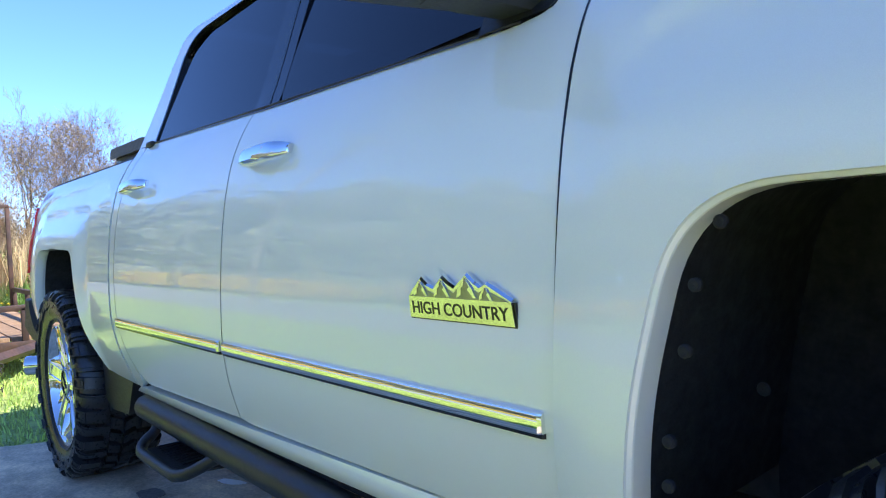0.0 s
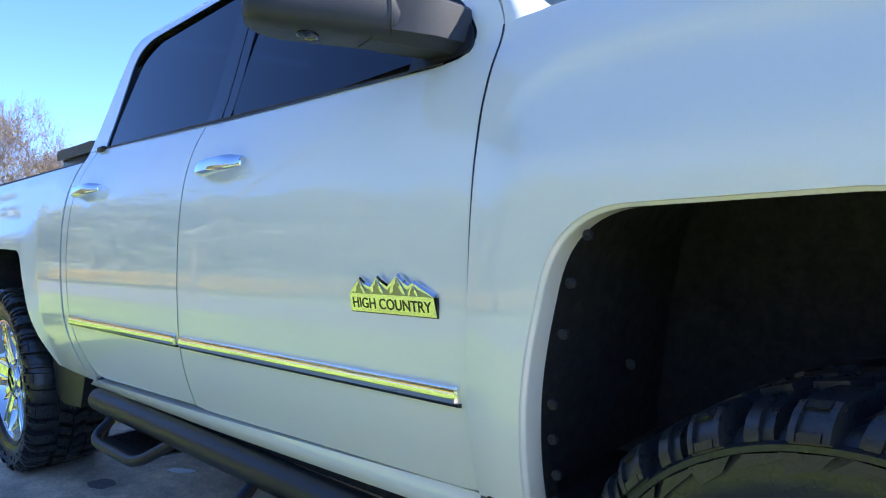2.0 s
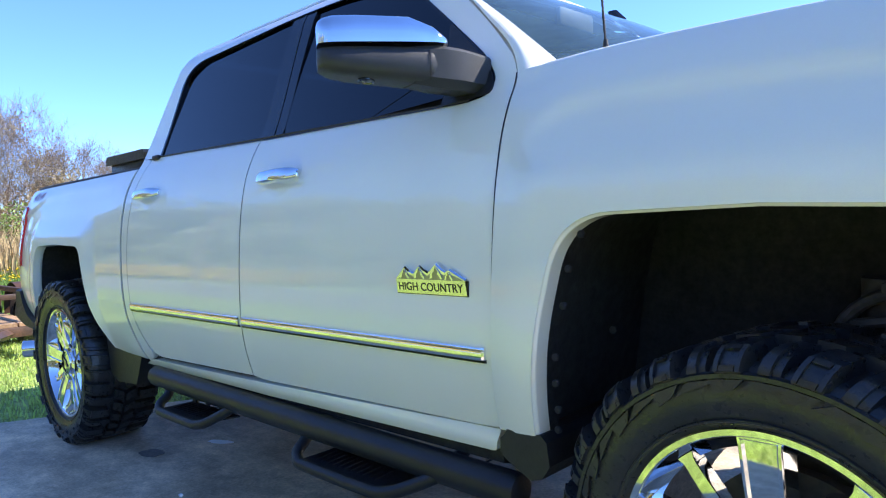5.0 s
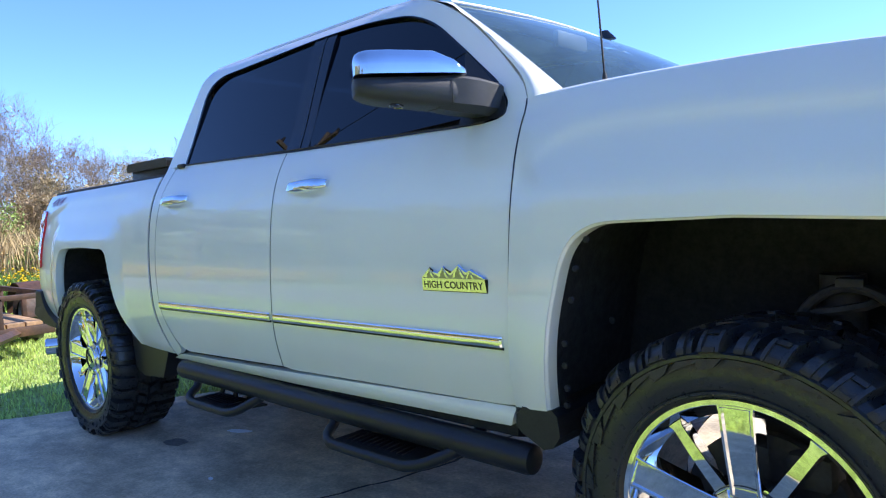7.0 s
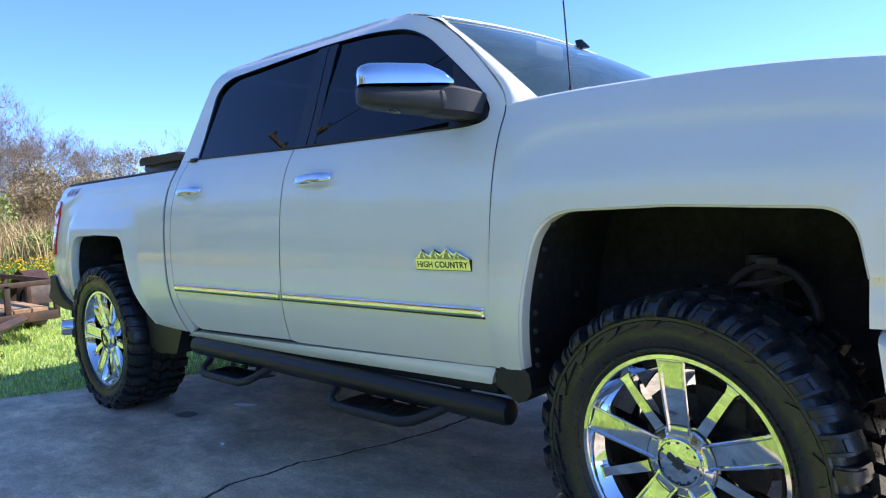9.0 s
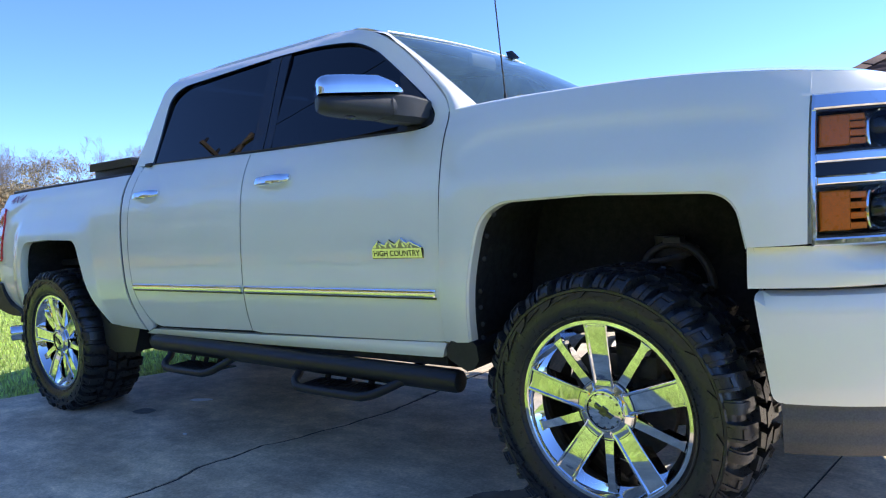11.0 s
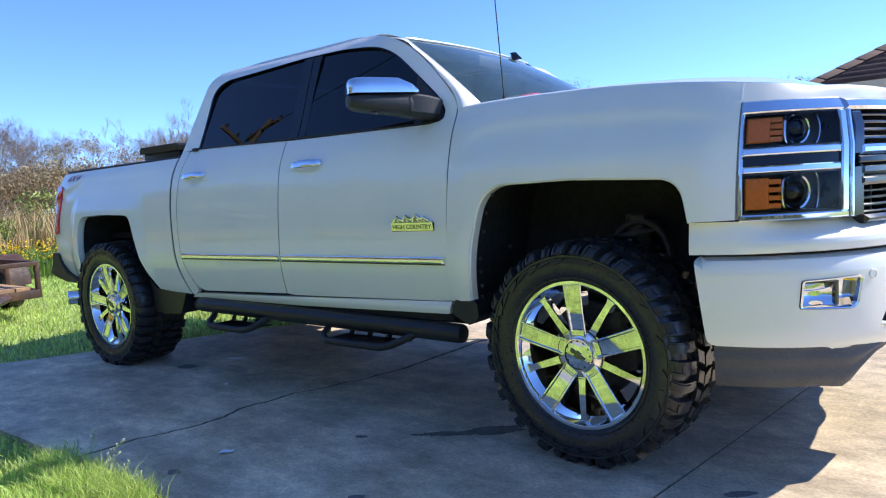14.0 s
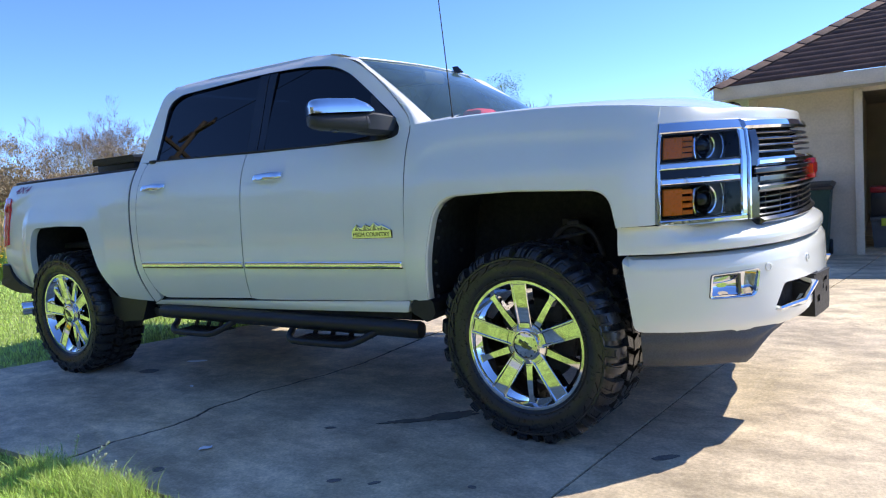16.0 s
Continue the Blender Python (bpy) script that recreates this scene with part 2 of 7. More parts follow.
def panel(outline, fn, holes=(), step=0.03, thick=0.02, inward=None, edge=0.0, geo=None):
    """A sheet cut to an outline (with holes) in two flat coordinates, laid on the surface fn(a, b), with folded-in edges.
    inward(a, b) gives the way the edges fold; edge rounds the rim by that much."""
    from mathutils.geometry import delaunay_2d_cdt
    g = geo or Geo()
    loops = [np.array(outline)] + [np.array(h) for h in holes]
    lo, hi = loops[0].min(0), loops[0].max(0)
    xs, ys = np.arange(lo[0] + step * 0.5, hi[0], step), np.arange(lo[1] + step * 0.5, hi[1], step)
    pts = np.array([(a + (0.5 * step if j % 2 else 0), b) for j, b in enumerate(ys) for a in xs]).reshape(-1, 2)
    if len(pts):
        keep = inside(pts, loops[0])
        for h in loops[1:]:
            keep &= ~inside(pts, h)
        pts = pts[keep]
        for loop in loops:
            seg = np.roll(loop, -1, 0) - loop
            ln = np.maximum((seg**2).sum(1), 1e-12)
            for k in range(0, len(loop)):
                if not len(pts):
                    break
                t = np.clip(((pts - loop[k]) * seg[k]).sum(1) / ln[k], 0, 1)
                d = np.hypot(*(pts - loop[k] - t[:, None] * seg[k]).T)
                pts = pts[d > 0.45 * step]
    verts, edges = [], []
    for loop in loops:
        k = len(verts)
        verts.extend([Vector(p) for p in loop])
        edges.extend([(k + i, k + (i + 1) % len(loop)) for i in range(len(loop))])
    verts.extend([Vector(p) for p in pts])
    vo, _, fo, _, _, _ = delaunay_2d_cdt(verts, edges, [], 0, 1e-6)
    va = np.array([tuple(p) for p in vo])
    cen = np.array([va[list(f)].mean(0) for f in fo])
    ok = inside(cen, loops[0])
    for h in loops[1:]:
        ok &= ~inside(cen, h)
    g.add([fn(a, b) for a, b in va], [f for f, o in zip(fo, ok) if o])
    for loop in loops:
        top = [Vector(fn(a, b)) for a, b in loop]
        way = [Vector(inward(a, b)) if inward else Vector((0, 1, 0)) for a, b in loop]
        g.loft([top, [p + w * thick for p, w in zip(top, way)]], True, False)
    return g


def mirrored(geo):
    g = Geo()
    g.v = [(x, -y, z) for x, y, z in geo.v]
    g.f = [f[::-1] for f in geo.f]
    return g

# ---- the pickup truck: front axle at x = 0, nose towards +x, right-hand side at -y ----
truck = thing("pickup_truck", "white pearl lifted crew cab pickup truck parked on the concrete driveway", "truck")

side_curve = spline([(0.50, 0.890), (0.56, 0.922), (0.63, 0.948), (0.70, 0.968), (0.78, 0.981), (0.88, 0.983), (1.0, 0.976), (1.1, 0.964), (1.2, 0.944), (1.3, 0.911),
                     (1.38, 0.868), (1.42, 0.840), (1.5, 0.806), (1.65, 0.752), (1.78, 0.706), (1.86, 0.674), (1.90, 0.645), (1.935, 0.595), (1.962, 0.535)])
fender_curve = spline([(0.50, 0.890), (0.56, 0.922), (0.63, 0.948), (0.70, 0.968), (0.78, 0.981), (0.88, 0.983), (1.0, 0.976), (1.1, 0.966), (1.2, 0.950), (1.3, 0.926),
                       (1.36, 0.900), (1.40, 0.878), (1.43, 0.859), (1.457, 0.840), (1.475, 0.826)])
fender_top = spline([(-0.65, 1.457), (-0.5, 1.458), (-0.3, 1.460), (-0.1, 1.457), (0.1, 1.451), (0.3, 1.437), (0.5, 1.414), (0.62, 1.396), (0.8, 1.374), (1.05, 1.352)])
haunch = spline([(-0.65, 1.20), (-0.58, 1.22), (-0.52, 1.29), (-0.45, 1.326), (-0.36, 1.339), (-0.2, 1.341), (0.0, 1.332), (0.22, 1.317), (0.42, 1.298), (0.50, 1.280), (0.58, 1.22), (1.1, 1.2)])
NOSE_X, NOSE_A, NOSE_N = 0.25, 0.79, 2.6


def nose(x, a=NOSE_A):
    """Narrowing of the body towards the front in plan."""
    return (1 - min(1.0, max(0.0, (x - NOSE_X) / a))**NOSE_N)**(1 / NOSE_N)


def tail_in(x):
    return 1 - 0.034 * max(0.0, (-4.02 - x) / 0.45)**2.2


def flare(x, z, cx, half, top, amount, reach):
    dx = max(abs(x - cx) - (half + 0.13 * max(0.0, top - z)), 0.0)
    dz = max(z - top, 0.0)
    return amount * (1 - smooth01((math.hypot(dx, dz)) / reach))


def side_y(x, z):
    w = side_curve(z) * tail_in(x)
    if x > -2.76:
        return w
    d = z - 1.318 + 0.30 * max(0.0, -4.02 - x) + 0.5 * max(0.0, x + 3.02)
    fold = -0.008 * smooth01((d + 0.24) / 0.228) * (1 - smooth01((d + 0.012) / 0.034)) * smooth01((-2.80 - x) / 0.45)
    return w + fold + flare(x, z, -3.62, 0.37, 1.06, 0.028, 0.16)


def fender_y(x, z):
    zz = z + (1.457 - fender_top(x)) * smooth01((z - 0.95) / 0.4)
    d = z - haunch(x)
    fold = -0.009 * smooth01((d + 0.16) / 0.148) * (1 - smooth01((d + 0.012) / 0.032)) * smooth01((x + 0.57) / 0.12) * (1 - smooth01((x - 0.45) / 0.1))
    meet = smooth01((x + 0.628) / 0.22)
    return (fender_curve(zz) * meet + side_curve(z) * (1 - meet) + fold + flare(x, z, -0.01, 0.47, 1.165, 0.022, 0.15)) * nose(x)


def on_side(s=-1, off=0.0):
    return lambda x, z: (x, s * (side_y(x, z) + off), z)


def on_fender(s=-1, off=0.0):
    return lambda x, z: (x, s * (fender_y(x, z) + off), z)


def both(name, geo, material_, parent, label="", sharp=35.0):
    """A part on the right-hand side and its mirror image on the left."""
    a = part(name, geo, material_, parent if not isinstance(parent, tuple) else parent[0], label, sharp)
    b = part(name, mirrored(geo), material_, parent if not isinstance(parent, tuple) else parent[1], label, sharp)
    return a, b


IN = lambda a, b: (0, 1, 0)
GAP = 0.003
# front fender with its squared wheel arch
ARCH_F = [(0.436, 0.935), (0.406, 1.090, 0.11), (-0.01, 1.110), (-0.414, 1.105, 0.13), (-0.474, 0.86, 0.05), (-0.513, 0.612)]
fender = rounded([(-0.628 + GAP, 0.605), (-0.608 + GAP, 0.80, 0.1), (-0.604 + GAP, 1.05, 0.1), (-0.610 + GAP, 1.29, 0.1), (-0.628 + GAP, 1.458)] + [(x, fender_top(x)) for x in (-0.5, -0.4, -0.3, -0.2, -0.1, 0.0, 0.1, 0.2, 0.3, 0.4, 0.5)] + [(0.581, fender_top(0.581)), (0.579, 1.15), (0.576, 0.938)] + ARCH_F, 0.02)
both("fender", panel(fender, on_fender(), step=0.017, thick=0.03, inward=IN), M_PAINT, truck, "white pearl front fender with squared wheel arch")


def arch_path(pts):
    full = rounded(pts + [(pts[-1][0], pts[-1][1] - 0.4), (pts[0][0], pts[0][1] - 0.6)], 0.02)
    i0 = int(np.argmin(np.hypot(full[:, 0] - pts[0][0], full[:, 1] - pts[0][1])))
    i1 = int(np.argmin(np.hypot(full[:, 0] - pts[-1][0], full[:, 1] - pts[-1][1])))
    return full[i0:i1 + 1]


def shifted(path, cx, cz, k):
    return np.array([(cx + (a - cx) * k, cz + (b - cz) * k) for a, b in path])


lipF = arch_path(ARCH_F)
inner = shifted(lipF, -0.01, 0.6, 0.989)
g = Geo()
g.loft([[(a, -fender_y(a, b) + 0.0005, b) for a, b in lipF], [(a, -fender_y(a, b) + 0.004, b) for a, b in shifted(lipF, -0.01, 0.6, 0.9975)],
        [(a, -fender_y(a, b) + 0.009, b) for a, b in inner], [(a, -fender_y(a, b) + 0.012, b) for a, b in shifted(lipF, -0.01, 0.6, 0.987)],
        [(a, -fender_y(a, b) + 0.05, b) for a, b in shifted(lipF, -0.01, 0.6, 0.987)]], False, False)
both("arch_lip", g, M_PAINT, truck, "", 14)

# doors
CUT_F = [(-0.628 - GAP, 0.605), (-0.608 - GAP, 0.80, 0.1), (-0.604 - GAP, 1.05, 0.1), (-0.610 - GAP, 1.29, 0.1), (-0.628 - GAP, 1.455)]
CUT_M = [(-1.765, 0.585), (-1.738, 0.80, 0.1), (-1.738, 1.05, 0.15), (-1.760, 1.30, 0.1), (-1.770, 1.412)]
front_door = rounded([(a, b, *c) for a, b, *c in CUT_F] + [(-0.66, 1.452, 0.01), (-0.70, 1.398, 0.03)] + [(a + GAP, b, *c) for a, b, *c in CUT_M[::-1]] + [(-1.70, 0.578, 0.02), (-0.68, 0.600, 0.03)], 0.02)
rear_door = rounded([(a - GAP, b, *c) for a, b, *c in CUT_M] + [(-1.75, 1.414, 0.0), (-2.64, 1.437, 0.02), (-2.715, 1.432, 0.03), (-2.725, 1.25, 0.15), (-2.705, 0.95, 0.15), (-2.675, 0.72, 0.12), (-2.60, 0.566, 0.09)], 0.02)
HANDLE_Z = 1.268


def cup_loop(xc, k=1.0):
    return np.array([(xc + 0.074 * k * math.cos(a), HANDLE_Z - 0.010 + 0.056 * k * math.sin(a)) for a in np.linspace(0, 2 * math.pi, 28, endpoint=False)])


fd = both("front_door", panel(front_door, on_side(), [cup_loop(-1.533)], step=0.026, thick=0.03, inward=IN), M_PAINT, truck, "white pearl front door")
rd = both("rear_door", panel(rear_door, on_side(), [cup_loop(-2.55)], step=0.026, thick=0.03, inward=IN), M_PAINT, truck, "white pearl rear door")
# cab corner between rear door and bed, and dark backing behind all the joints
corner = rounded([(-2.7175, 1.432, 0.02), (-2.7275, 1.25, 0.15), (-2.7075, 0.95, 0.15), (-2.6775, 0.72, 0.12), (-2.604, 0.562, 0.09), (-2.70, 0.528), (-2.742, 0.70, 0.1), (-2.757, 0.9, 0.1), (-2.80, 1.26, 0.1), (-2.806, 1.44)], 0.02)
both("cab_corner", panel(corner, on_side(), step=0.026, thick=0.06, inward=IN), M_PAINT, truck)
back = rounded([(-0.50, 0.60), (-0.50, 1.44), (-2.84, 1.42), (-2.80, 0.60)], 0.05)
both("inner_panel", panel(back, on_side(-1, -0.028), step=0.09, thick=0.03, inward=IN), M_WELL, truck)
# flat black lines painted in for the shade between fender, doors and cab

for cut in (CUT_F, CUT_M, [(-2.718, 1.432, 0.03), (-2.7265, 1.25, 0.15), (-2.7065, 0.95, 0.15), (-2.6765, 0.72, 0.12), (-2.62, 0.60)]):
    line_ = arch_path([(a + (GAP if cut is CUT_F else 0), b, *c) for a, b, *c in cut])
    g = Geo().loft([[(a + d, -side_y(a, b) - 0.0006, b) for a, b in line_] for d in ((-0.0021, 0.0021) if cut is CUT_F else (-0.0014, 0.0014))], False, False)
    both("joint_seal", g, M_INK, truck)
# black ribbon stands in for shade down the gap before the bed
gap_ = arch_path([(-2.709, 0.533), (-2.752, 0.70, 0.1), (-2.767, 0.9, 0.1), (-2.810, 1.26, 0.1), (-2.816, 1.40)])
both("bed_gap", Geo().loft([[(a + d, -side_y(a, b) + 0.005, b) for a, b in gap_] for d in (-0.0095, 0.0095)], False, False), M_INK, truck)
# rocker panel below the doors
rocker = rounded([(-0.635, 0.597, 0.01), (-1.70, 0.570, 0.02), (-2.60, 0.552, 0.02), (-2.700, 0.520, 0.01), (-1.70, 0.520, 0.02), (-0.655, 0.540, 0.01)], 0.02)


def rocker_at(x, z):
    k = (z - 0.515) / 0.08
    return (x, -(0.915 + 0.024 * math.sin(min(1, max(0, k)) * math.pi * 0.75)), z)


both("rocker_panel", panel(rocker, rocker_at, step=0.012, thick=0.06, inward=IN), M_PAINT, truck, "white rocker panel under the doors")
g = Geo()
g.loft([[(x, y, z) for y, z in ((-0.90, 0.60), (-0.90, 0.50), (-0.80, 0.47), (-0.70, 0.50), (-0.70, 0.60))] for x in (-0.66, -2.70)])
both("sill", g, M_WELL, truck)

# bed side
ARCH_R = [(-3.06, 0.556), (-3.135, 0.70, 0.08), (-3.203, 0.93, 0.08), (-3.250, 1.052, 0.10), (-3.62, 1.064), (-3.935, 1.055, 0.11), (-3.975, 0.90, 0.05), (-4.00, 0.60)]
bed = rounded([(-2.716, 0.535, 0.01), (-2.762, 0.70, 0.1), (-2.777, 0.9, 0.1), (-2.820, 1.26, 0.1), (-2.826, 1.398), (-4.44, 1.388, 0.02), (-4.455, 1.25, 0.03), (-4.45, 0.80, 0.03), (-4.36, 0.62, 0.03)] + ARCH_R[::-1] + [(-2.95, 0.545, 0.03)], 0.02)
both("bed_side", panel(bed, on_side(), step=0.020, thick=0.045, inward=IN), M_PAINT, truck, "white pearl pickup bed side")
lipR = arch_path(ARCH_R)
g = Geo()
g.loft([[(a, -side_y(a, b) + 0.001, b) for a, b in lipR], [(a, -side_y(a, b) + 0.035, b) for a, b in shifted(lipR, -3.6, 0.6, 0.988)]], False, False)
both("arch_lip", g, M_PAINT, truck)
g = Geo()
g.loft([[(x, -side_y(x, 1.38) + dy, z) for dy, z in ((0.028, 1.392), (0.030, 1.408), (0.045, 1.414), (0.10, 1.412), (0.115, 1.40), (0.115, 1.385))] for x in np.linspace(-2.83, -4.43, 12)])
both("bed_rail_cap", g, M_BLACK, truck, "black plastic bed rail cap")
g = Geo()
g.box((-3.62, 0, 0.90), (1.64, 1.5, 0.04), 0.01).box((-2.85, 0, 1.1), (0.04, 1.56, 0.56), 0.01)
part("bed_floor", g, M_BLACK, truck)
g = Geo()
g.loft([[(x, y, z) for x, z in ((-4.46, 0.74), (-4.49, 0.80), (-4.50, 1.1), (-4.49, 1.37), (-4.46, 1.385), (-4.42, 1.36), (-4.42, 0.76))] for y in np.linspace(-0.80, 0.80, 9)])
part("tailgate", g, M_PAINT, truck, "white tailgate")

# greenhouse: painted frame round the side windows
DLO = [(-0.690, 1.450, 0.05), (-0.735, 1.515, 0.06), (-0.905, 1.655, 0.15), (-1.07, 1.785, 0.17), (-1.20, 1.843, 0.12), (-1.42, 1.872, 0.12), (-1.75, 1.880, 0.2), (-2.50, 1.852, 0.06), (-2.600, 1.800, 0.09), (-2.615, 1.60, 0.1), (-2.630, 1.437, 0.015), (-1.70, 1.411, 0.05), (-0.78, 1.398, 0.05), (-0.705, 1.408, 0.03)]
FRAME = [(-0.628, 1.455), (-0.648, 1.500, 0.05), (-0.774, 1.634, 0.1), (-0.944, 1.779, 0.15), (-1.097, 1.870, 0.15), (-1.30, 1.927, 0.2), (-1.55, 1.944, 0.3), (-1.9, 1.951, 0.3), (-2.56, 1.930, 0.1), (-2.672, 1.880, 0.09), (-2.745, 1.66, 0.1), (-2.806, 1.440), (-2.62, 1.434), (-1.70, 1.408), (-0.78, 1.395), (-0.69, 1.394, 0.02)]
dlo = rounded(DLO, 0.02)
both("window_surround", panel(rounded(FRAME, 0.02), on_side(), [dlo], step=0.028, thick=0.03, inward=IN), M_PAINT, truck, "white cab frame round the side windows")
both("cab_trim", panel(rounded(FRAME, 0.02), on_side(-1, -0.034), [dlo], step=0.06, thick=0.004, inward=IN), M_DASH, truck)
both("window_channel", panel(shifted(dlo, -1.68, 1.64, 1.03), on_side(-1, -0.012), [np.array([(-1.68 + (a + 1.68) * 0.988, 1.64 + (b - 1.64) * (0.965 if b > 1.64 else 0.985)) for a, b in dlo])], step=0.06, thick=0.006, inward=IN), M_TRIMBLACK, truck)


def pane_at(s):
    """Side glass: one even, slightly bowed sheet."""
    return lambda x, z: (x, s * (0.848 - 0.384 * (z - 1.40) - 0.032 * (z - 1.40) * (z - 1.65) - 0.007), z)


# black seal that edges the window opening
outer, innr = dlo, shifted(dlo, -1.68, 1.64, 0.985)
g = Geo()
g.loft([[(a, -side_y(a, b) - 0.003, b) for a, b in outer], [(a, -side_y(a, b) - 0.003, b) for a, b in innr], [(a, -side_y(a, b) + 0.02, b) for a, b in innr]], True, False)
both("window_seal", g, M_TRIMBLACK, truck)
glass_front = rounded([(-0.85, 1.43), (-0.875, 1.65, 0.08), (-1.06, 1.794, 0.14), (-1.20, 1.852, 0.1), (-1.42, 1.882, 0.1), (-1.630, 1.890, 0.02), (-1.640, 1.64), (-1.642, 1.418), (-1.3, 1.408)], 0.04)
glass_rear = rounded([(-1.790, 1.420), (-1.785, 1.65), (-1.778, 1.890), (-2.50, 1.862, 0.05), (-2.606, 1.805, 0.08), (-2.620, 1.60, 0.1), (-2.624, 1.430, 0.01)], 0.04)
b_post = rounded([(-1.642, 1.410), (-1.642, 1.64), (-1.632, 1.872), (-1.777, 1.872), (-1.782, 1.65), (-1.788, 1.414)], 0.04)
sail = rounded([(-0.69, 1.412, 0.03), (-0.700, 1.46, 0.04), (-0.745, 1.512, 0.03), (-0.905, 1.652, 0.05), (-0.893, 1.60), (-0.86, 1.402)], 0.03)
for i, s in enumerate((-1, 1)):
    part("window_glass", panel(glass_front, pane_at(s), step=0.05, thick=0.004, inward=lambda a, b: (0, -s, 0)), M_TINT, fd[i], "dark tinted window glass")
    part("window_glass", panel(glass_rear, pane_at(s), step=0.05, thick=0.004, inward=lambda a, b: (0, -s, 0)), M_TINT, rd[i], "dark tinted window glass")
    part("door_post", panel(b_post, on_side(s, -0.002), step=0.04, thick=0.02, inward=lambda a, b: (0, -s, 0)), M_TRIMBLACK, fd[i], "gloss black door post")
    part("mirror_sail", panel(sail, on_side(s, 0.006), step=0.03, thick=0.02, inward=lambda a, b: (0, -s, 0)), M_BLACK, fd[i], "black corner trim behind the mirror")
    # thin joint lines of the door post
    g = Geo()
    for x0 in (-1.700,):
        g.loft([[(x0 + dx, s * (side_y(x0, z) + 0.0005), z) for dx in (-0.003, 0.003)] for z in np.linspace(1.415, 1.87, 12)], False, False)
    part("door_joint", g, M_INK, fd[i])
# belt moulding under the glass
g = Geo()
g.loft([[(x, -side_y(x, zz(x)) - o, zz(x) + dz) for o, dz in ((0.0005, -0.003), (0.0035, -0.0025), (0.004, 0.0025), (0.0005, 0.004))] for zz in [lambda x: 1.402 + 0.0195 * max(0.0, -0.78 - x)] for x in np.linspace(-0.76, -2.66, 24)])
both("belt_moulding", g, M_BLACK, truck)
# rear end of the moulding turns out as a small nub
both("moulding_end", Geo().box((-2.655, -side_y(-2.655, 1.436) - 0.006, 1.437), (0.06, 0.022, 0.022), 0.008), M_BLACK, truck)

# roof, rear wall of the cab

def roof_at(u, v):
    """u from windscreen header to rear, v from right to left."""
    y = v * 0.60
    x = -1.03 - 0.06 * v * v + u * (-2.60 + 1.03 + 0.06 * v * v)
    z = 1.938 + 0.035 * (1 - v * v) * min(1.0, u / 0.35) - 0.05 * max(0.0, (u - 0.75) / 0.25)**2 - 0.066 * max(0.0, (0.26 - u) / 0.26)**2
    return (x, y, z)


g = Geo().grid(roof_at, np.linspace(0, 1, 30), np.linspace(-1, 1, 30))


def rail_at(u, v):
    """Rounded roof edge between the side frame and the roof skin."""
    x, y, z = roof_at(u, -1)
    k = math.pi / 2 * v
    xs = -1.24 + u * (-2.64 + 1.24)
    zs = 1.920
    y0, z0 = -side_y(xs, zs), zs
    return (x * v + xs * (1 - v), y0 + (y - y0) * math.sin(k)**1.0, z0 + (z - z0) * (1 - math.cos(k))**0.8)


part("roof", g, M_PAINT, truck, "white cab roof")
part("headliner", Geo().grid(lambda u, v: tuple(Vector(roof_at(0.03 + 0.94 * u, v * 0.97)) + Vector((0, 0, -0.020))), np.linspace(0, 1, 20), np.linspace(-1, 1, 16)), M_DASH, truck)
both("roof_edge", Geo().grid(rail_at, np.linspace(0, 1, 30), np.linspace(0, 1, 8)), M_PAINT, truck)


def cab_back(u, v):
    z = 1.40 + u * 0.475
    return (-2.80 + 0.13 * u + 0.02 * v * v, v * (side_y(-2.7, z) - 0.005), z)


g = Geo().grid(cab_back, np.linspace(0, 1, 10), np.linspace(-1, 1, 12))
part("cab_rear_wall", g, M_PAINT, truck)
g = Geo().grid(lambda u, v: (cab_back(u, v)[0] + 0.02, cab_back(u, v)[1] * 0.98, cab_back(u, v)[2]), np.linspace(0, 1, 10), np.linspace(-1, 1, 12))
part("rear_wall_trim", g, M_DASH, truck)
g = Geo().grid(lambda u, v: (cab_back(0.15 + u * 0.7, v * 0.8)[0] - 0.006, cab_back(0.15 + u * 0.7, v * 0.8)[1], cab_back(0.15 + u * 0.7, v * 0.8)[2]), np.linspace(0, 1, 6), np.linspace(-1, 1, 8))
part("rear_window", g, M_TINT, truck, "dark tinted rear window")

# windscreen and its pillars
ws_top = lambda v: (-1.03 - 0.06 * v * v, v * 0.60, 1.872)
ws_low = lambda v: (-0.31 - 0.20 * v * v - 0.05 * v**6, v * 0.715, 1.462 + 0.012 * (1 - v * v))


def screen_at(u, v):
    a, b = Vector(ws_top(v)), Vector(ws_low(v))
    p = a.lerp(b, u)
    bow = 0.020 * math.sin(math.pi * u) * (1 - 0.5 * v * v)
    return tuple(p + Vector((0.42, 0, 0.9)) * bow)


g = Geo().grid(screen_at, np.linspace(0, 1, 24), np.linspace(-1, 1, 30))
part("windscreen", g, M_GLASS, truck, "clear curved windscreen reflecting the sky", 0).visible_shadow = False
band = Geo().grid(lambda u, v: tuple(Vector(screen_at(u * 0.05, v)) + Vector((-0.003, 0, -0.006))), np.linspace(0, 1, 3), np.linspace(-1, 1, 20))
part("windscreen_header", band, M_TRIMBLACK, truck)
part("roof_lip", Geo().tube([tuple(Vector(ws_top(v)) + Vector((0.004, 0, 0.004))) for v in np.linspace(-1, 1, 30)], 0.0045, 8), M_PAINT, truck)
pillar_line = [(-0.628, 1.455), (-0.648, 1.500), (-0.774, 1.634), (-0.944, 1.779), (-1.097, 1.866), (-1.24, 1.900)]
pl = spline([(b, a) for a, b in pillar_line])


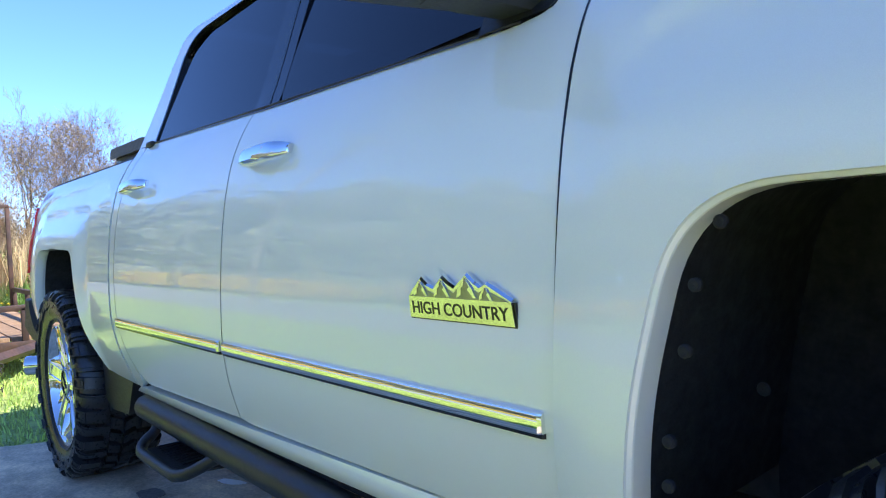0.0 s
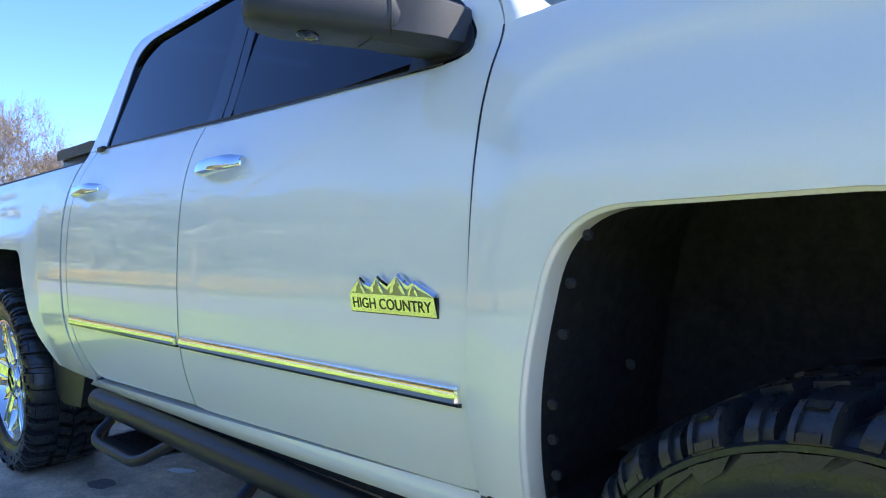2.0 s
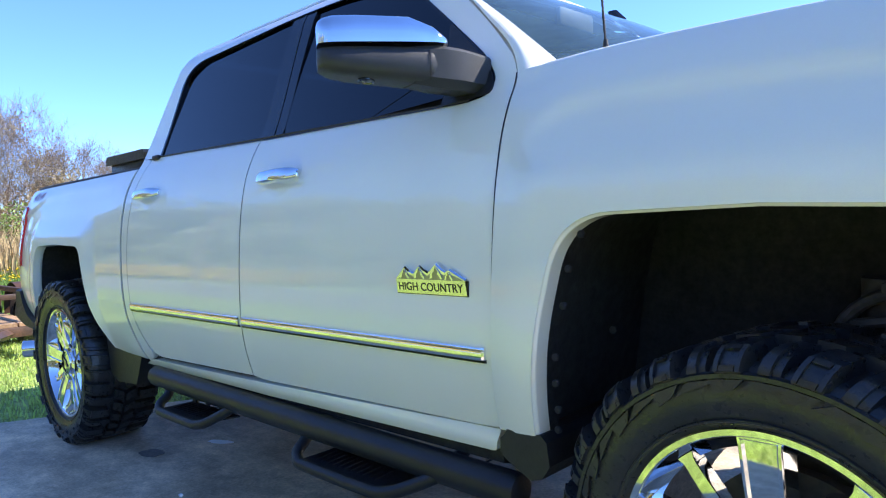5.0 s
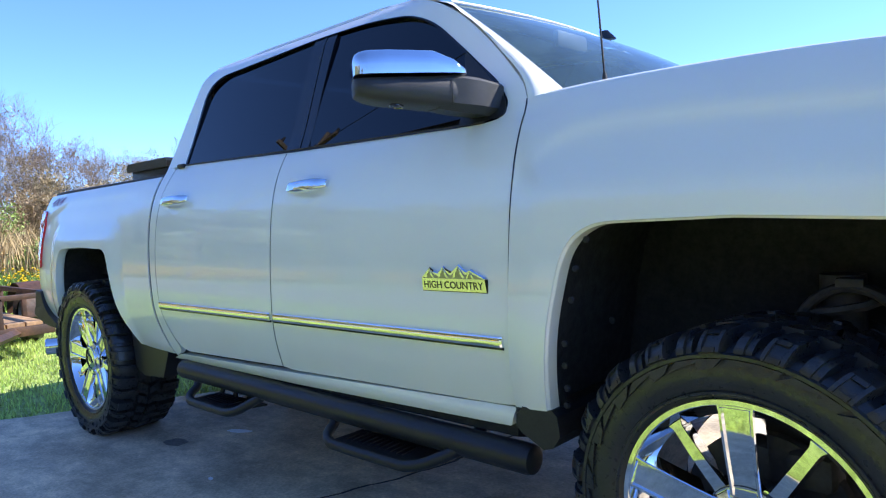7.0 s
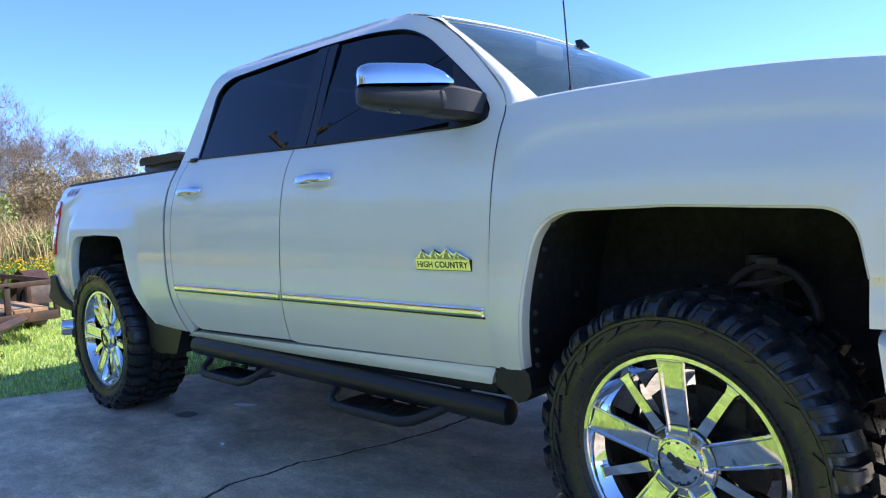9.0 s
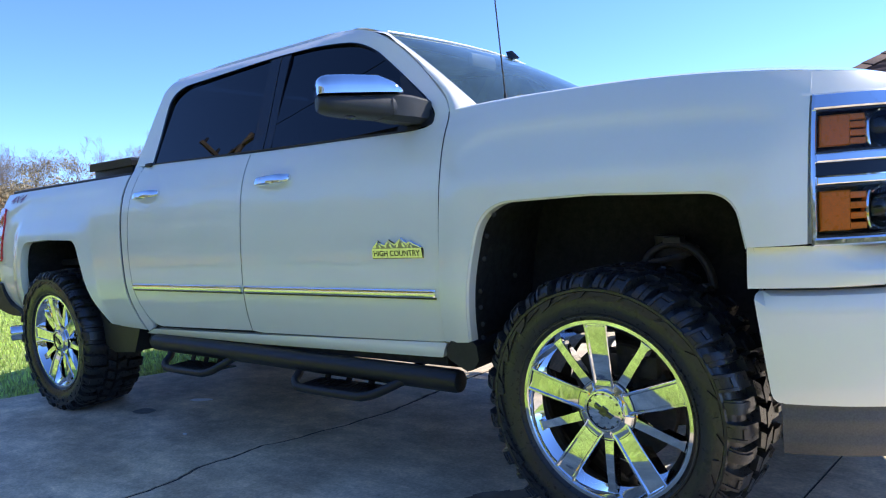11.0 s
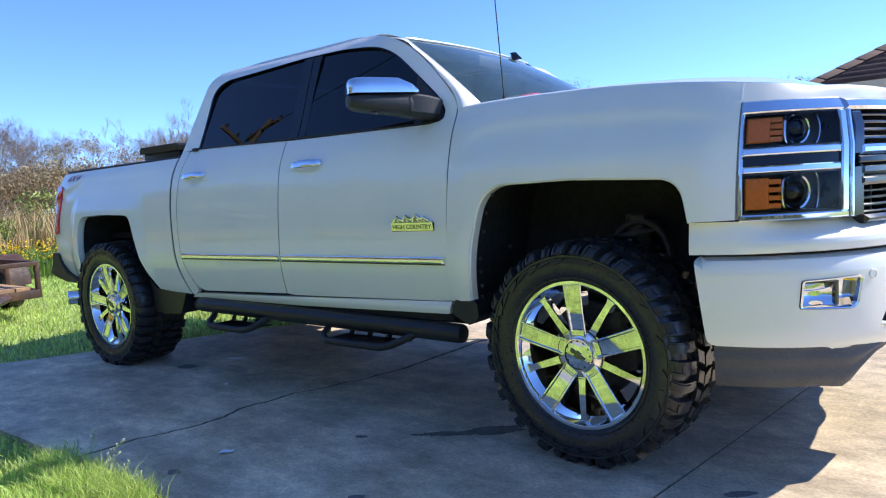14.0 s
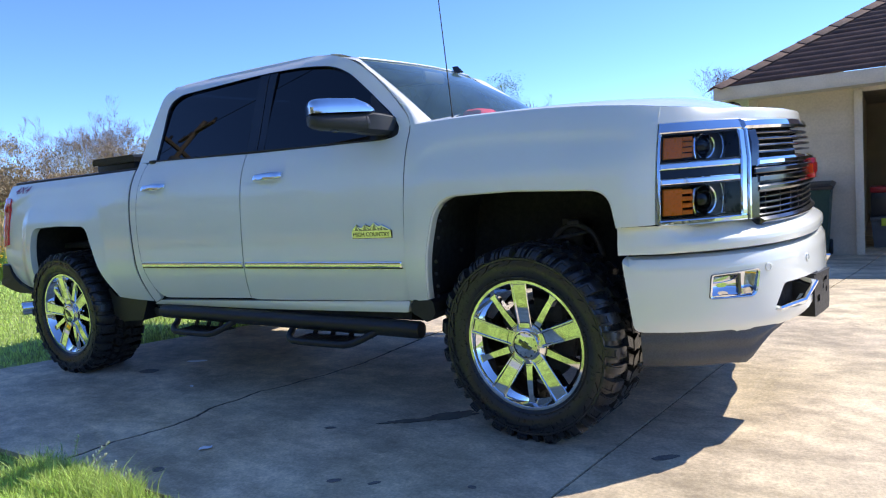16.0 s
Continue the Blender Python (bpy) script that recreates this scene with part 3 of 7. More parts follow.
def pillar_at(u, v):
    z = 1.444 + u * (1.9 - 1.444)
    x0 = pl(z)
    p0 = Vector((x0 + 0.002, -side_y(x0, z) + 0.001, z))
    p1 = Vector(screen_at(1 - u, -1)) + Vector((0.004, 0, 0.002))
    out = Vector((0.55, -0.6, 0.3)).normalized()
    return tuple(p0.lerp(p1, v) + out * (0.026 - 0.019 * smooth01((u - 0.3) / 0.4)) * math.sin(math.pi * v**0.75)**0.9)


both("pillar_trim", Geo().grid(lambda u, v: tuple(Vector(pillar_at(u, v)) + Vector((-0.03, 0.028, -0.03))), np.linspace(0, 1, 12), np.linspace(0, 1, 6)), M_DASH, truck)
both("windscreen_pillar", Geo().grid(pillar_at, np.linspace(0, 1, 26), np.linspace(0, 1, 12)), M_PAINT, truck, "white windscreen pillar")
corner_pts = [Vector(c) for c in ((-0.645, -0.822, 1.452), (-0.565, -0.700, 1.474), (-0.38, -0.690, 1.492), (-0.42, -0.800, 1.450))]
both("cowl_corner", Geo().grid(lambda u, v: tuple((corner_pts[0] * (1 - v) + corner_pts[1] * v) * (1 - u) + (corner_pts[3] * (1 - v) + corner_pts[2] * v) * u + Vector((0, 0, 0.008 * math.sin(math.pi * v)))), np.linspace(0, 1, 5), np.linspace(0, 1, 6)), M_PAINT, truck)
part("cowl", Geo().grid(lambda u, v: (-0.20 - 0.27 * v * v - 0.09 * u, v * 0.76, 1.462 - 0.012 * u), np.linspace(0, 1, 4), np.linspace(-1, 1, 16)), M_BLACK, truck)

# bonnet


def hood_at(u, q):
    x0 = -0.17 - 0.27 * q * q - 0.26 * q**6
    xf = NOSE_X + (0.765 + 0.022 * smooth01((abs(q) - 0.80) / 0.14)) * (1 - min(1.0, abs(q))**NOSE_N)**(1 / NOSE_N)
    xf -= 0.06 * smooth01((0.965 - abs(q)) / 0.2)
    x = x0 + u * (xf - x0)
    edge = fender_top(x)
    y = q * (0.838 - 0.016 * (1 - smooth01((x + 0.628) / 0.22)))
    a = 1 - abs(q)
    crown = math.sin(math.pi / 2 * min(1.0, a / 0.9))
    z = edge + 0.008 * min(1.0, a / 0.02) * (1 - u) + (0.039 + 0.023 * u) * crown * (1 - 0.85 * smooth01((x - 0.52) / 0.42)) - 0.008 * smooth01((abs(q) - 0.3) / 0.12) * (1 - smooth01((abs(q) - 0.5) / 0.3)) * (1 - u)
    z += (0.013 * math.sin(math.pi * max(0.0, (u - 0.35) / 0.65)) - 0.014 * max(0.0, (u - 0.7) / 0.3)**2) * (1 - abs(q)**4)
    return (x, y, z)


qs = [math.sin(t) for t in np.linspace(-math.pi / 2, math.pi / 2, 81)]
part("hood", Geo().grid(hood_at, np.linspace(0, 1, 40), qs), M_PAINT, truck, "white hood lit from above by the sun", 60)

# plan curve of the nose, measured along its length from the side to the middle
_th = np.linspace(math.pi / 2, 0, 400)
_cx, _cy = np.cos(_th)**(2 / NOSE_N), np.sin(_th)**(2 / NOSE_N)
_cx[0], _cy[-1] = 0.0, 0.0
_sl = np.concatenate([[0], np.cumsum(np.hypot(np.diff(_cx) * NOSE_A, np.diff(_cy) * 0.96))])


def s_of_x(x):
    return float(np.interp((x - NOSE_X) / NOSE_A, _cx, _sl))


S_MID = float(_sl[-1])


def plan(s, a, w):
    s = abs(s)
    if s > S_MID:
        x, y = plan(2 * S_MID - s, a, w)[:2]
        return x, -y
    return NOSE_X + a * float(np.interp(s, _sl, _cx)), w * float(np.interp(s, _sl, _cy))


def front_at(s, z, off=0.0, a=NOSE_A, w=None):
    """Point on the nose surface at run s and height z, off metres outside it; right-hand side first."""
    def raw(s_):
        x, yy = plan(s_, a, 1.0)
        if w is None:
            zz = z + (1.457 - fender_top(x)) * smooth01((z - 0.95) / 0.4)
            k = fender_curve(zz) + flare(x, z, -0.01, 0.47, 1.165, 0.022, 0.15)
            lean = 1 - 0.10 * smooth01((z - 1.22) / 0.2) * smooth01((x - 0.6) / 0.25)
        else:
            k, lean = w, 1.0
        return Vector((NOSE_X + (x - NOSE_X) * lean, -yy * k, z))
    p, q0, q1 = raw(s), raw(s - 0.01), raw(s + 0.01)
    t = (q1 - q0).normalized()
    n = Vector((t.y, -t.x, 0)) * -1
    if n.x * 1.0 + n.y * (-1 if p.y < 0 else 1) * 0.2 < 0:
        n = -n
    return tuple(p + n * off)


def slab(geo, s0, s1, z0, z1, back, face, bev=0.004, surf=front_at, ns=None):
    """A block that follows the nose surface, with chamfered front edges."""
    ns = ns or max(3, int(abs(s1 - s0) / 0.03) + 1)
    ss, zs = np.linspace(s0, s1, ns), np.linspace(z0, z1, 4)
    i_s, i_z = np.linspace(s0 + bev, s1 - bev, ns), np.linspace(z0 + bev, z1 - bev, 4)

    def rim(sv, zv, off):
        return ([surf(s, zv[0], off) for s in sv] + [surf(sv[-1], z, off) for z in zv[1:-1]] + [surf(s, zv[-1], off) for s in sv[::-1]] + [surf(sv[0], z, off) for z in zv[-2:0:-1]])
    geo.loft([rim(ss, zs, back), rim(ss, zs, face - bev), rim(i_s, i_z, face)], True, False)
    geo.grid(lambda a, b: surf(a, b, face), i_s, i_z)
    return geo


# strip of bodywork between hood edge and lamps
def hood_lip_at(q, k):
    s = float(np.interp(1 - abs(q), 1 - _cy, _sl))
    s = s if q < 0 else 2 * S_MID - s
    a, b = Vector(hood_at(1, q)), Vector(front_at(s, 1.330, 0.001))
    out = Vector((0.6 * (1 - abs(q)**4), 0.2 * q, 0.9)) * 0.026 * math.sin(math.pi * k) * smooth01((0.96 - abs(q)) / 0.3)
    return tuple(a.lerp(b, k) + out)


q_lamp = float(np.interp(s_of_x(0.560), _sl, _cy))
g = Geo().grid(hood_lip_at, np.linspace(-q_lamp, q_lamp, 90), np.linspace(0, 1, 8))
part("hood_lip", g, M_PAINT, truck)

# headlamps
L0, L1 = s_of_x(0.585), s_of_x(0.8772)
LA, LB = s_of_x(0.596), s_of_x(0.859)


def flip(g, left):
    return mirrored(g) if left else g


for left in (False, True):
    g = Geo()
    slab(g, L0, L1, 1.288, 1.334, -0.05, 0.006, 0.006)
    slab(g, L0, LA, 0.950, 1.288, -0.05, 0.005, 0.003)
    slab(g, LB, L1, 0.950, 1.288, -0.05, 0.006, 0.005)
    slab(g, LA, LB, 1.147, 1.172, -0.05, 0.004, 0.005)
    slab(g, LA, LB, 1.088, 1.112, -0.05, 0.004, 0.005)
    slab(g, L0, L1, 0.930, 0.952, -0.05, 0.006, 0.005)
    lamp = part("headlight", flip(g, left), M_CHROME, truck, "stacked headlight with chrome bezel and amber reflectors")
    g = Geo()
    slab(g, LA, LB, 1.112, 1.147, -0.03, -0.006, 0.002)
    part("divider_bar", flip(g, left), M_TRIMBLACK, lamp, "gloss black bar between the lamps")
    for z0, z1 in ((1.172, 1.288), (0.952, 1.088)):
        g = Geo()
        slab(g, LA, LB, z0, z1, -0.10, -0.085, 0.001)
        for a, b in ((LA, LA + 0.004), (LB - 0.004, LB)):
            slab(g, a, b, z0, z1, -0.09, -0.002, 0.001, ns=2)
        slab(g, LA, LB, z0, z0 + 0.006, -0.09, -0.002, 0.001)
        slab(g, LA, LB, z1 - 0.006, z1, -0.09, -0.002, 0.001)
        part("lamp_housing", flip(g, left), M_HOUSING, lamp)
        g = Geo()
        a0, a1 = s_of_x(0.606), s_of_x(0.700)
        slab(g, a0, a1 - 0.03, z0 + 0.016, z1 - 0.016, -0.03, -0.004, 0.004)
        for k in range(4):
            zc = z0 + 0.018 + k * (z1 - z0 - 0.030) / 4
            slab(g, a1 - 0.032, a1 + 0.010, zc, zc + 0.017, -0.03, -0.008, 0.002)
        part("amber_reflector", flip(g, left), M_AMBER, lamp, "orange side reflector")
        # projector: bright ring, dark bowl and glass bulge
        sp, zc = s_of_x(0.757), (z0 + z1) / 2
        c, n = Vector(front_at(sp, zc, -0.045)), (Vector(front_at(sp, zc, 0)) - Vector(front_at(sp, zc, -0.1))).normalized()
        turn = Vector((0, 1, 0)).rotation_difference((n + Vector((0.5, 0, 0))).normalized()).to_matrix().to_4x4()
        R = (z1 - z0) * 0.46
        g = Geo().revolve([(R, -0.02), (R, 0.0), (R * 0.95, 0.010), (R * 0.86, 0.008), (R * 0.74, -0.012)], 32).turned(Matrix.Translation(c) @ turn)
        part("projector_ring", flip(g, left), M_CHROME, lamp)
        g = Geo().revolve([(R * 0.74, -0.012), (R * 0.66, 0.004), (R * 0.5, 0.016), (R * 0.25, 0.022), (0.0005, 0.024)], 28).turned(Matrix.Translation(c) @ turn)
        part("projector_lens", flip(g, left), M_TINT, lamp)
        sp2 = s_of_x(0.806)
        g = Geo().tube([front_at(sp2 + 0.018 * math.cos(t), zc + (z1 - z0) * 0.46 * math.sin(t), -0.03) for t in np.linspace(-1.3, 1.3, 14)], 0.003, 6)
        part("light_guide", flip(g, left), M_CHROME, lamp)
        sp3 = s_of_x(0.728)
        g = Geo().tube([front_at(sp3 - 0.016 * math.cos(t), zc + (z1 - z0) * 0.42 * math.sin(t), -0.020) for t in np.linspace(-1.35, 1.35, 14)], [0.001 + 0.0065 * math.cos(t / 1.35 * 1.5) for t in np.linspace(-1.35, 1.35, 14)], 8)
        part("projector_bowl", flip(g, left), M_CHROME, lamp, "bright rim of the projector")
        g = Geo().grid(lambda s, z: front_at(s, z, 0.0015), np.linspace(LA, LB, 14), np.linspace(z0, z1, 5))
        part("lamp_cover", flip(g, left), M_LENS, lamp)

# grille
G0 = s_of_x(0.878)
G1 = 2 * S_MID - G0
GI = s_of_x(0.916)
GJ = 2 * S_MID - GI
g = Geo()
slab(g, G0, G1, 1.286, 1.332, -0.06, 0.012, 0.012)
slab(g, G0, s_of_x(0.886), 0.930, 1.29, -0.06, 0.012, 0.003)
slab(g, 2 * S_MID - s_of_x(0.886), G1, 0.930, 1.29, -0.06, 0.012, 0.003)
grille = part("grille", g, M_CHROME, truck, "chrome front grille with dark horizontal slats")
part("grille_sill", slab(Geo(), GI, GJ, 0.900, 0.930, -0.06, 0.010, 0.012), M_DARKCHROME, grille, "dark chrome grille sill")
for a, b in ((s_of_x(0.886), GI), (2 * S_MID - GI, 2 * S_MID - s_of_x(0.886))):
    for z0, z1 in ((0.925, 1.10), (1.13, 1.285)):
        part("grille_post", slab(Geo(), a, b, z0, z1, -0.06, 0.004, 0.008), M_DARKCHROME, grille, "dark chrome grille side")
g = Geo()
slab(g, s_of_x(0.895), 2 * S_MID - s_of_x(0.895), 1.105, 1.128, -0.06, 0.014, 0.004)
part("grille_divider", g, M_TRIMBLACK, grille)
# two bars and all slats: dark metal in place of chrome mirroring dark ground
for z0, z1, m_ in ((1.132, 1.166, M_CHROME), (1.065, 1.102, M_DARKCHROME), (1.030, 1.062, M_DARKCHROME)):
    g = Geo()
    slab(g, GI - 0.02, GJ + 0.02, z0, z1, -0.04, 0.010, 0.010)
    part("grille_bar", g, m_, grille, "chrome grille bar")
for z in (1.190, 1.216, 1.242, 1.268, 0.938, 0.962, 0.986, 1.010):
    g = Geo()
    slab(g, GI, GJ, z - 0.005, z + 0.005, -0.05, -0.006, 0.004)
    part("grille_slat", g, M_DARKCHROME, grille)
g = Geo()
slab(g, G0, G1, 0.90, 1.31, -0.10, -0.07, 0.002)
for s in np.linspace(GI + 0.05, GJ - 0.05, 12):
    slab(g, s - 0.004, s + 0.004, 0.93, 1.03, -0.07, -0.01, 0.001, ns=2)
part("grille_backing", g, M_WELL, grille)
g = Geo()
zc = 1.098
badge = [(-0.125, 0.022), (-0.045, 0.022), (-0.038, 0.046), (0.038, 0.046), (0.045, 0.022), (0.125, 0.022), (0.125, -0.022), (0.045, -0.022), (0.038, -0.046), (-0.038, -0.046), (-0.045, -0.022), (-0.125, -0.022)]
g.loft([[(1.026 + d, y, zc + z) for y, z in badge] for d in (0.0, 0.035, 0.040)])
part("front_emblem", g, M_RED, grille, "plain red cross-shaped emblem")

# front bumper: painted upper fascia, gap, painted bumper, grey valance
BW, BA = 0.985, 0.84


def bumper_at(s, z, off=0.0):
    return front_at(s, z, off, BA, BW)


def fascia_at(s, k):
    """Ledge under the lamps: rises from the bumper joint, rounds over and runs in to the lamps."""
    prof = [(0.822, -0.012), (0.826, -0.002), (0.850, 0.0), (0.864, -0.003), (0.876, -0.014), (0.900, -0.050), (0.932, -0.098)]
    i = min(int(k), len(prof) - 2)
    t = k - i
    z, o = (prof[i][j] * (1 - t) + prof[i + 1][j] * t for j in (0, 1))
    fr = smooth01((s - s_of_x(0.56)) / 0.20)
    side_o = -0.014 * smooth01((z - 0.84) / 0.09)
    return bumper_at(s, z, o * fr + side_o * (1 - fr) - 0.004)


SB = 0.19
g = Geo().grid(fascia_at, np.linspace(SB - 0.02, 2 * S_MID - SB + 0.02, 90), np.linspace(0, 6, 19))
part("front_fascia", g, M_PAINT, truck, "white ledge under the headlights", 50)


def bumper_face(s, z):
    o = -0.040 * max(0.0, (z - 0.785) / 0.027)**2 - 0.03 * max(0.0, (0.53 - z) / 0.05)**2 + 0.006 * math.sin((z - 0.48) / 0.33 * math.pi)
    return bumper_at(s, z, o)


SE0, SE1 = s_of_x(0.432), s_of_x(0.468)
bo = [(SE0, 0.812, 0.02), (SE1, 0.509, 0.03), (0.585, 0.503, 0.02), (0.634, 0.474, 0.02), (0.80, 0.484, 0.05), (S_MID - 0.46, 0.497, 0.03), (S_MID - 0.29, 0.56, 0.02), (S_MID - 0.10, 0.565)]
bo_full = bo + [(2 * S_MID - a, b, *c) for a, b, *c in bo[::-1]]
fog = [(S_MID - 0.943, 0.728, 0.010), (S_MID - 0.744, 0.737, 0.014), (S_MID - 0.764, 0.630, 0.03), (S_MID - 0.952, 0.637, 0.012)]
tow = [(S_MID - 0.673, 0.556, 0.01), (S_MID - 0.611, 0.660, 0.02), (S_MID - 0.26, 0.657, 0.02), (S_MID - 0.27, 0.592, 0.01), (S_MID - 0.44, 0.540, 0.01)]
holes = []
for h in (fog, tow):
    holes.append(rounded(h, 0.02))
    holes.append(rounded([(2 * S_MID - a, b, *c) for a, b, *c in h][::-1], 0.02))
g = panel(rounded(bo_full, 0.025), bumper_face, holes, step=0.026, thick=0.05, inward=lambda s, z: Vector(bumper_at(s, z, -1)) - Vector(bumper_at(s, z, 0)))
bumper = part("front_bumper", g, M_PAINT, truck, "white painted front bumper")
g = Geo()
slab(g, SE0 + 0.03, 2 * S_MID - SE0 - 0.03, 0.50, 0.835, -0.14, -0.075, 0.004, bumper_at, 60)
part("bumper_core", g, M_WELL, bumper)
for left in (False, True):
    ring = rounded(fog, 0.012)
    cx, cz = ring.mean(0)
    g = Geo()
    rows = []
    for k, o in ((1.03, 0.004), (1.0, 0.010), (0.93, 0.008), (0.90, -0.045)):
        rows.append([bumper_at(cx + (a - cx) * k, cz + (b - cz) * k, o) for a, b in ring])
    g.loft(rows, True, False)
    a0, a1, b0, b1 = fog[3][0] + 0.006, fog[1][0] - 0.008, 0.637, 0.731
    g.grid(lambda s, z: bumper_at(s, z, -0.030 + 0.030 * (1 - min(1.0, (z - b0) / 0.026))), np.linspace(a0, a1, 10), np.linspace(b0, b1, 14))
    f_ = part("fog_lamp", flip(g, left), M_CHROME, bumper, "chrome fog lamp surround")
    g = Geo()
    sm = S_MID - 0.832
    g.grid(lambda s, z: bumper_at(s, z, -0.004 - 0.028 * math.cos((z - 0.680) / 0.040 * math.pi / 2) * math.cos((s - (a0 + sm) / 2) / (sm - a0) * 2.4)**0.5), np.linspace(a0 + 0.004, sm, 14), np.linspace(0.643, 0.718, 14))
    part("fog_lens", flip(g, left), M_CHROME, f_, "bright fog lamp lens")
    g = Geo()
    slab(g, sm - 0.003, sm + 0.009, 0.645, 0.722, -0.04, -0.001, 0.003, bumper_at)
    slab(g, a0, sm + 0.009, 0.718, 0.724, -0.04, -0.001, 0.002, bumper_at)
    part("fog_shroud", flip(g, left), M_DARKCHROME, f_, "dark rim beside the fog lens")
    rim = [[bumper_at(cx + (a - cx) * k, cz + (b - cz) * k2, o) for a, b in ring] for k, k2, o in ((1.035, 1.06, 0.0065), (1.02, 1.035, 0.0085))]
    part("fog_gap", flip(Geo().loft(rim, True, False), left), M_INK, f_)
    for d in (0.41, 0.70):
        sc = S_MID - d
        c = Vector(bumper_face(sc, 0.735))
        n = (Vector(bumper_at(sc, 0.735, 1)) - Vector(bumper_at(sc, 0.735, 0))).normalized()
        m_ = Matrix.Translation(c) @ Vector((0, 1, 0)).rotation_difference(n).to_matrix().to_4x4()
        part("parking_sensor", flip(Geo().revolve([(0.017, -0.01), (0.017, 0.003), (0.013, 0.0045), (0.012, 0.002), (0.0005, 0.002)], 20).turned(m_), left), M_PAINT, bumper)
    c = [bumper_at(S_MID - 0.65, 0.570, -0.10), bumper_at(S_MID - 0.64, 0.560, 0.004), bumper_at(S_MID - 0.50, 0.570, 0.020), bumper_at(S_MID - 0.40, 0.625, 0.028), bumper_at(S_MID - 0.37, 0.645, -0.10)]
    part("tow_hook", flip(Geo().tube(c, 0.017, 8, True, 0.7), left), M_CHROME, bumper, "chrome tow hook")
# plate bracket right of the middle: a slanting plate with a deep side
def bracket_at(t, z, d):
    """t from 0 at its outer to 1 at its inner edge, d metres behind the face."""
    return (1.078 + 0.046 * t - 0.010 * t * t - d, -0.362 + 0.322 * t + 0.14 * d, z)


g = Geo()
rim_ = rounded([(0.0, 0.466, 0.012), (0.93, 0.452, 0.02), (1.0, 0.475, 0.02), (1.0, 0.628, 0.01), (0.0, 0.648, 0.01)], 0.04)
slots_ = [rounded([(a, b, 0.003), (a + w, b, 0.003), (a + w, b + h, 0.003), (a, b + h, 0.003)], 0.05) for a, b, w, h in ((0.14, 0.520, 0.16, 0.030), (0.52, 0.588, 0.30, 0.020), (0.70, 0.535, 0.10, 0.026), (0.50, 0.560, 0.06, 0.024))]
panel(rim_, lambda t, z: bracket_at(t, z, 0.0), slots_, step=0.09, thick=0.006, inward=lambda a, b: (-1, 0.1, 0), geo=g)
g.loft([[bracket_at(t, z, d) for t, z in rim_] for d in (0.0, 0.012, 0.10)], True, False)
g.loft([[bracket_at(t, z, 0.03) for t, z in rim_], [bracket_at(t, z, 0.032) for t, z in rim_]])
g.loft([[bracket_at(t, 0.648 - 0.02 * t + dz, d) for d, dz in ((-0.006, 0.0), (-0.006, 0.006), (0.05, 0.008), (0.05, 0.0))] for t in (0.0, 0.5, 1.0)])
part("plate_bracket", g, M_BLACK, bumper, "empty black licence plate bracket")


def dam_at(s, k):
    s_ = min(s, 2 * S_MID - s)
    deep_ = 0.154 - 0.105 * smooth01((s_ - 0.64) / 0.18)
    return bumper_at(s, 0.514 - k * deep_ - 0.012 * smooth01((s_ - 0.58) / 0.1), -0.014 - 0.022 * k * k - 0.004 * math.sin(k * 14) - 0.05 * smooth01((s_ - 0.76) / 0.25))


g = Geo().grid(dam_at, np.linspace(SE1 + 0.02, 2 * S_MID - SE1 - 0.02, 70), np.linspace(0, 1, 12))
g.grid(lambda s, k: tuple(Vector(dam_at(s, 1)).lerp(Vector((0.3, 0, 0.40)), 0.15 * k)), np.linspace(SE1 + 0.02, 2 * S_MID - SE1 - 0.02, 70), np.linspace(0, 1, 3))
part("air_dam", g, M_DAM, truck, "grey plastic valance under the bumper", 50)

# chrome door mouldings, door handles, badge
def moulding(x0, x1, z):
    g = Geo()
    xs = np.concatenate([[x0, x0 - 0.004], np.linspace(x0 - 0.02, x1 + 0.02, 20), [x1 + 0.004, x1]])
    rows = []
    for i, x in enumerate(xs):
        k = 0.6 if i in (0, len(xs) - 1) else 1.0
        w = side_y(x, z)
        rows.append([(x, -(w + o * k), z + dz) for o, dz in ((-0.004, -0.017), (0.011, -0.0155), (0.0128, -0.0125), (0.0128, 0.0095), (0.0105, 0.0135), (-0.004, 0.016))])
    return g.loft(rows)


# gloss black strip stands in for the shadow under each chrome strip
def shadow_strip(x0, x1, z):
    return Geo().loft([[(x, -(side_y(x, z) + o), z + dz) for o, dz in ((-0.002, -0.024), (0.007, -0.022), (0.008, -0.0155), (-0.002, -0.0155))] for x in np.linspace(x0, x1, 12)])


for (x0, x1), d in (((-0.632, -1.725), fd), ((-1.752, -2.672), rd)):
    mo = both("door_moulding", moulding(x0, x1, 0.789), M_CHROME, d, "chrome strip along the door")
    both("moulding_base", shadow_strip(x0, x1, 0.789), M_TRIMBLACK, mo)

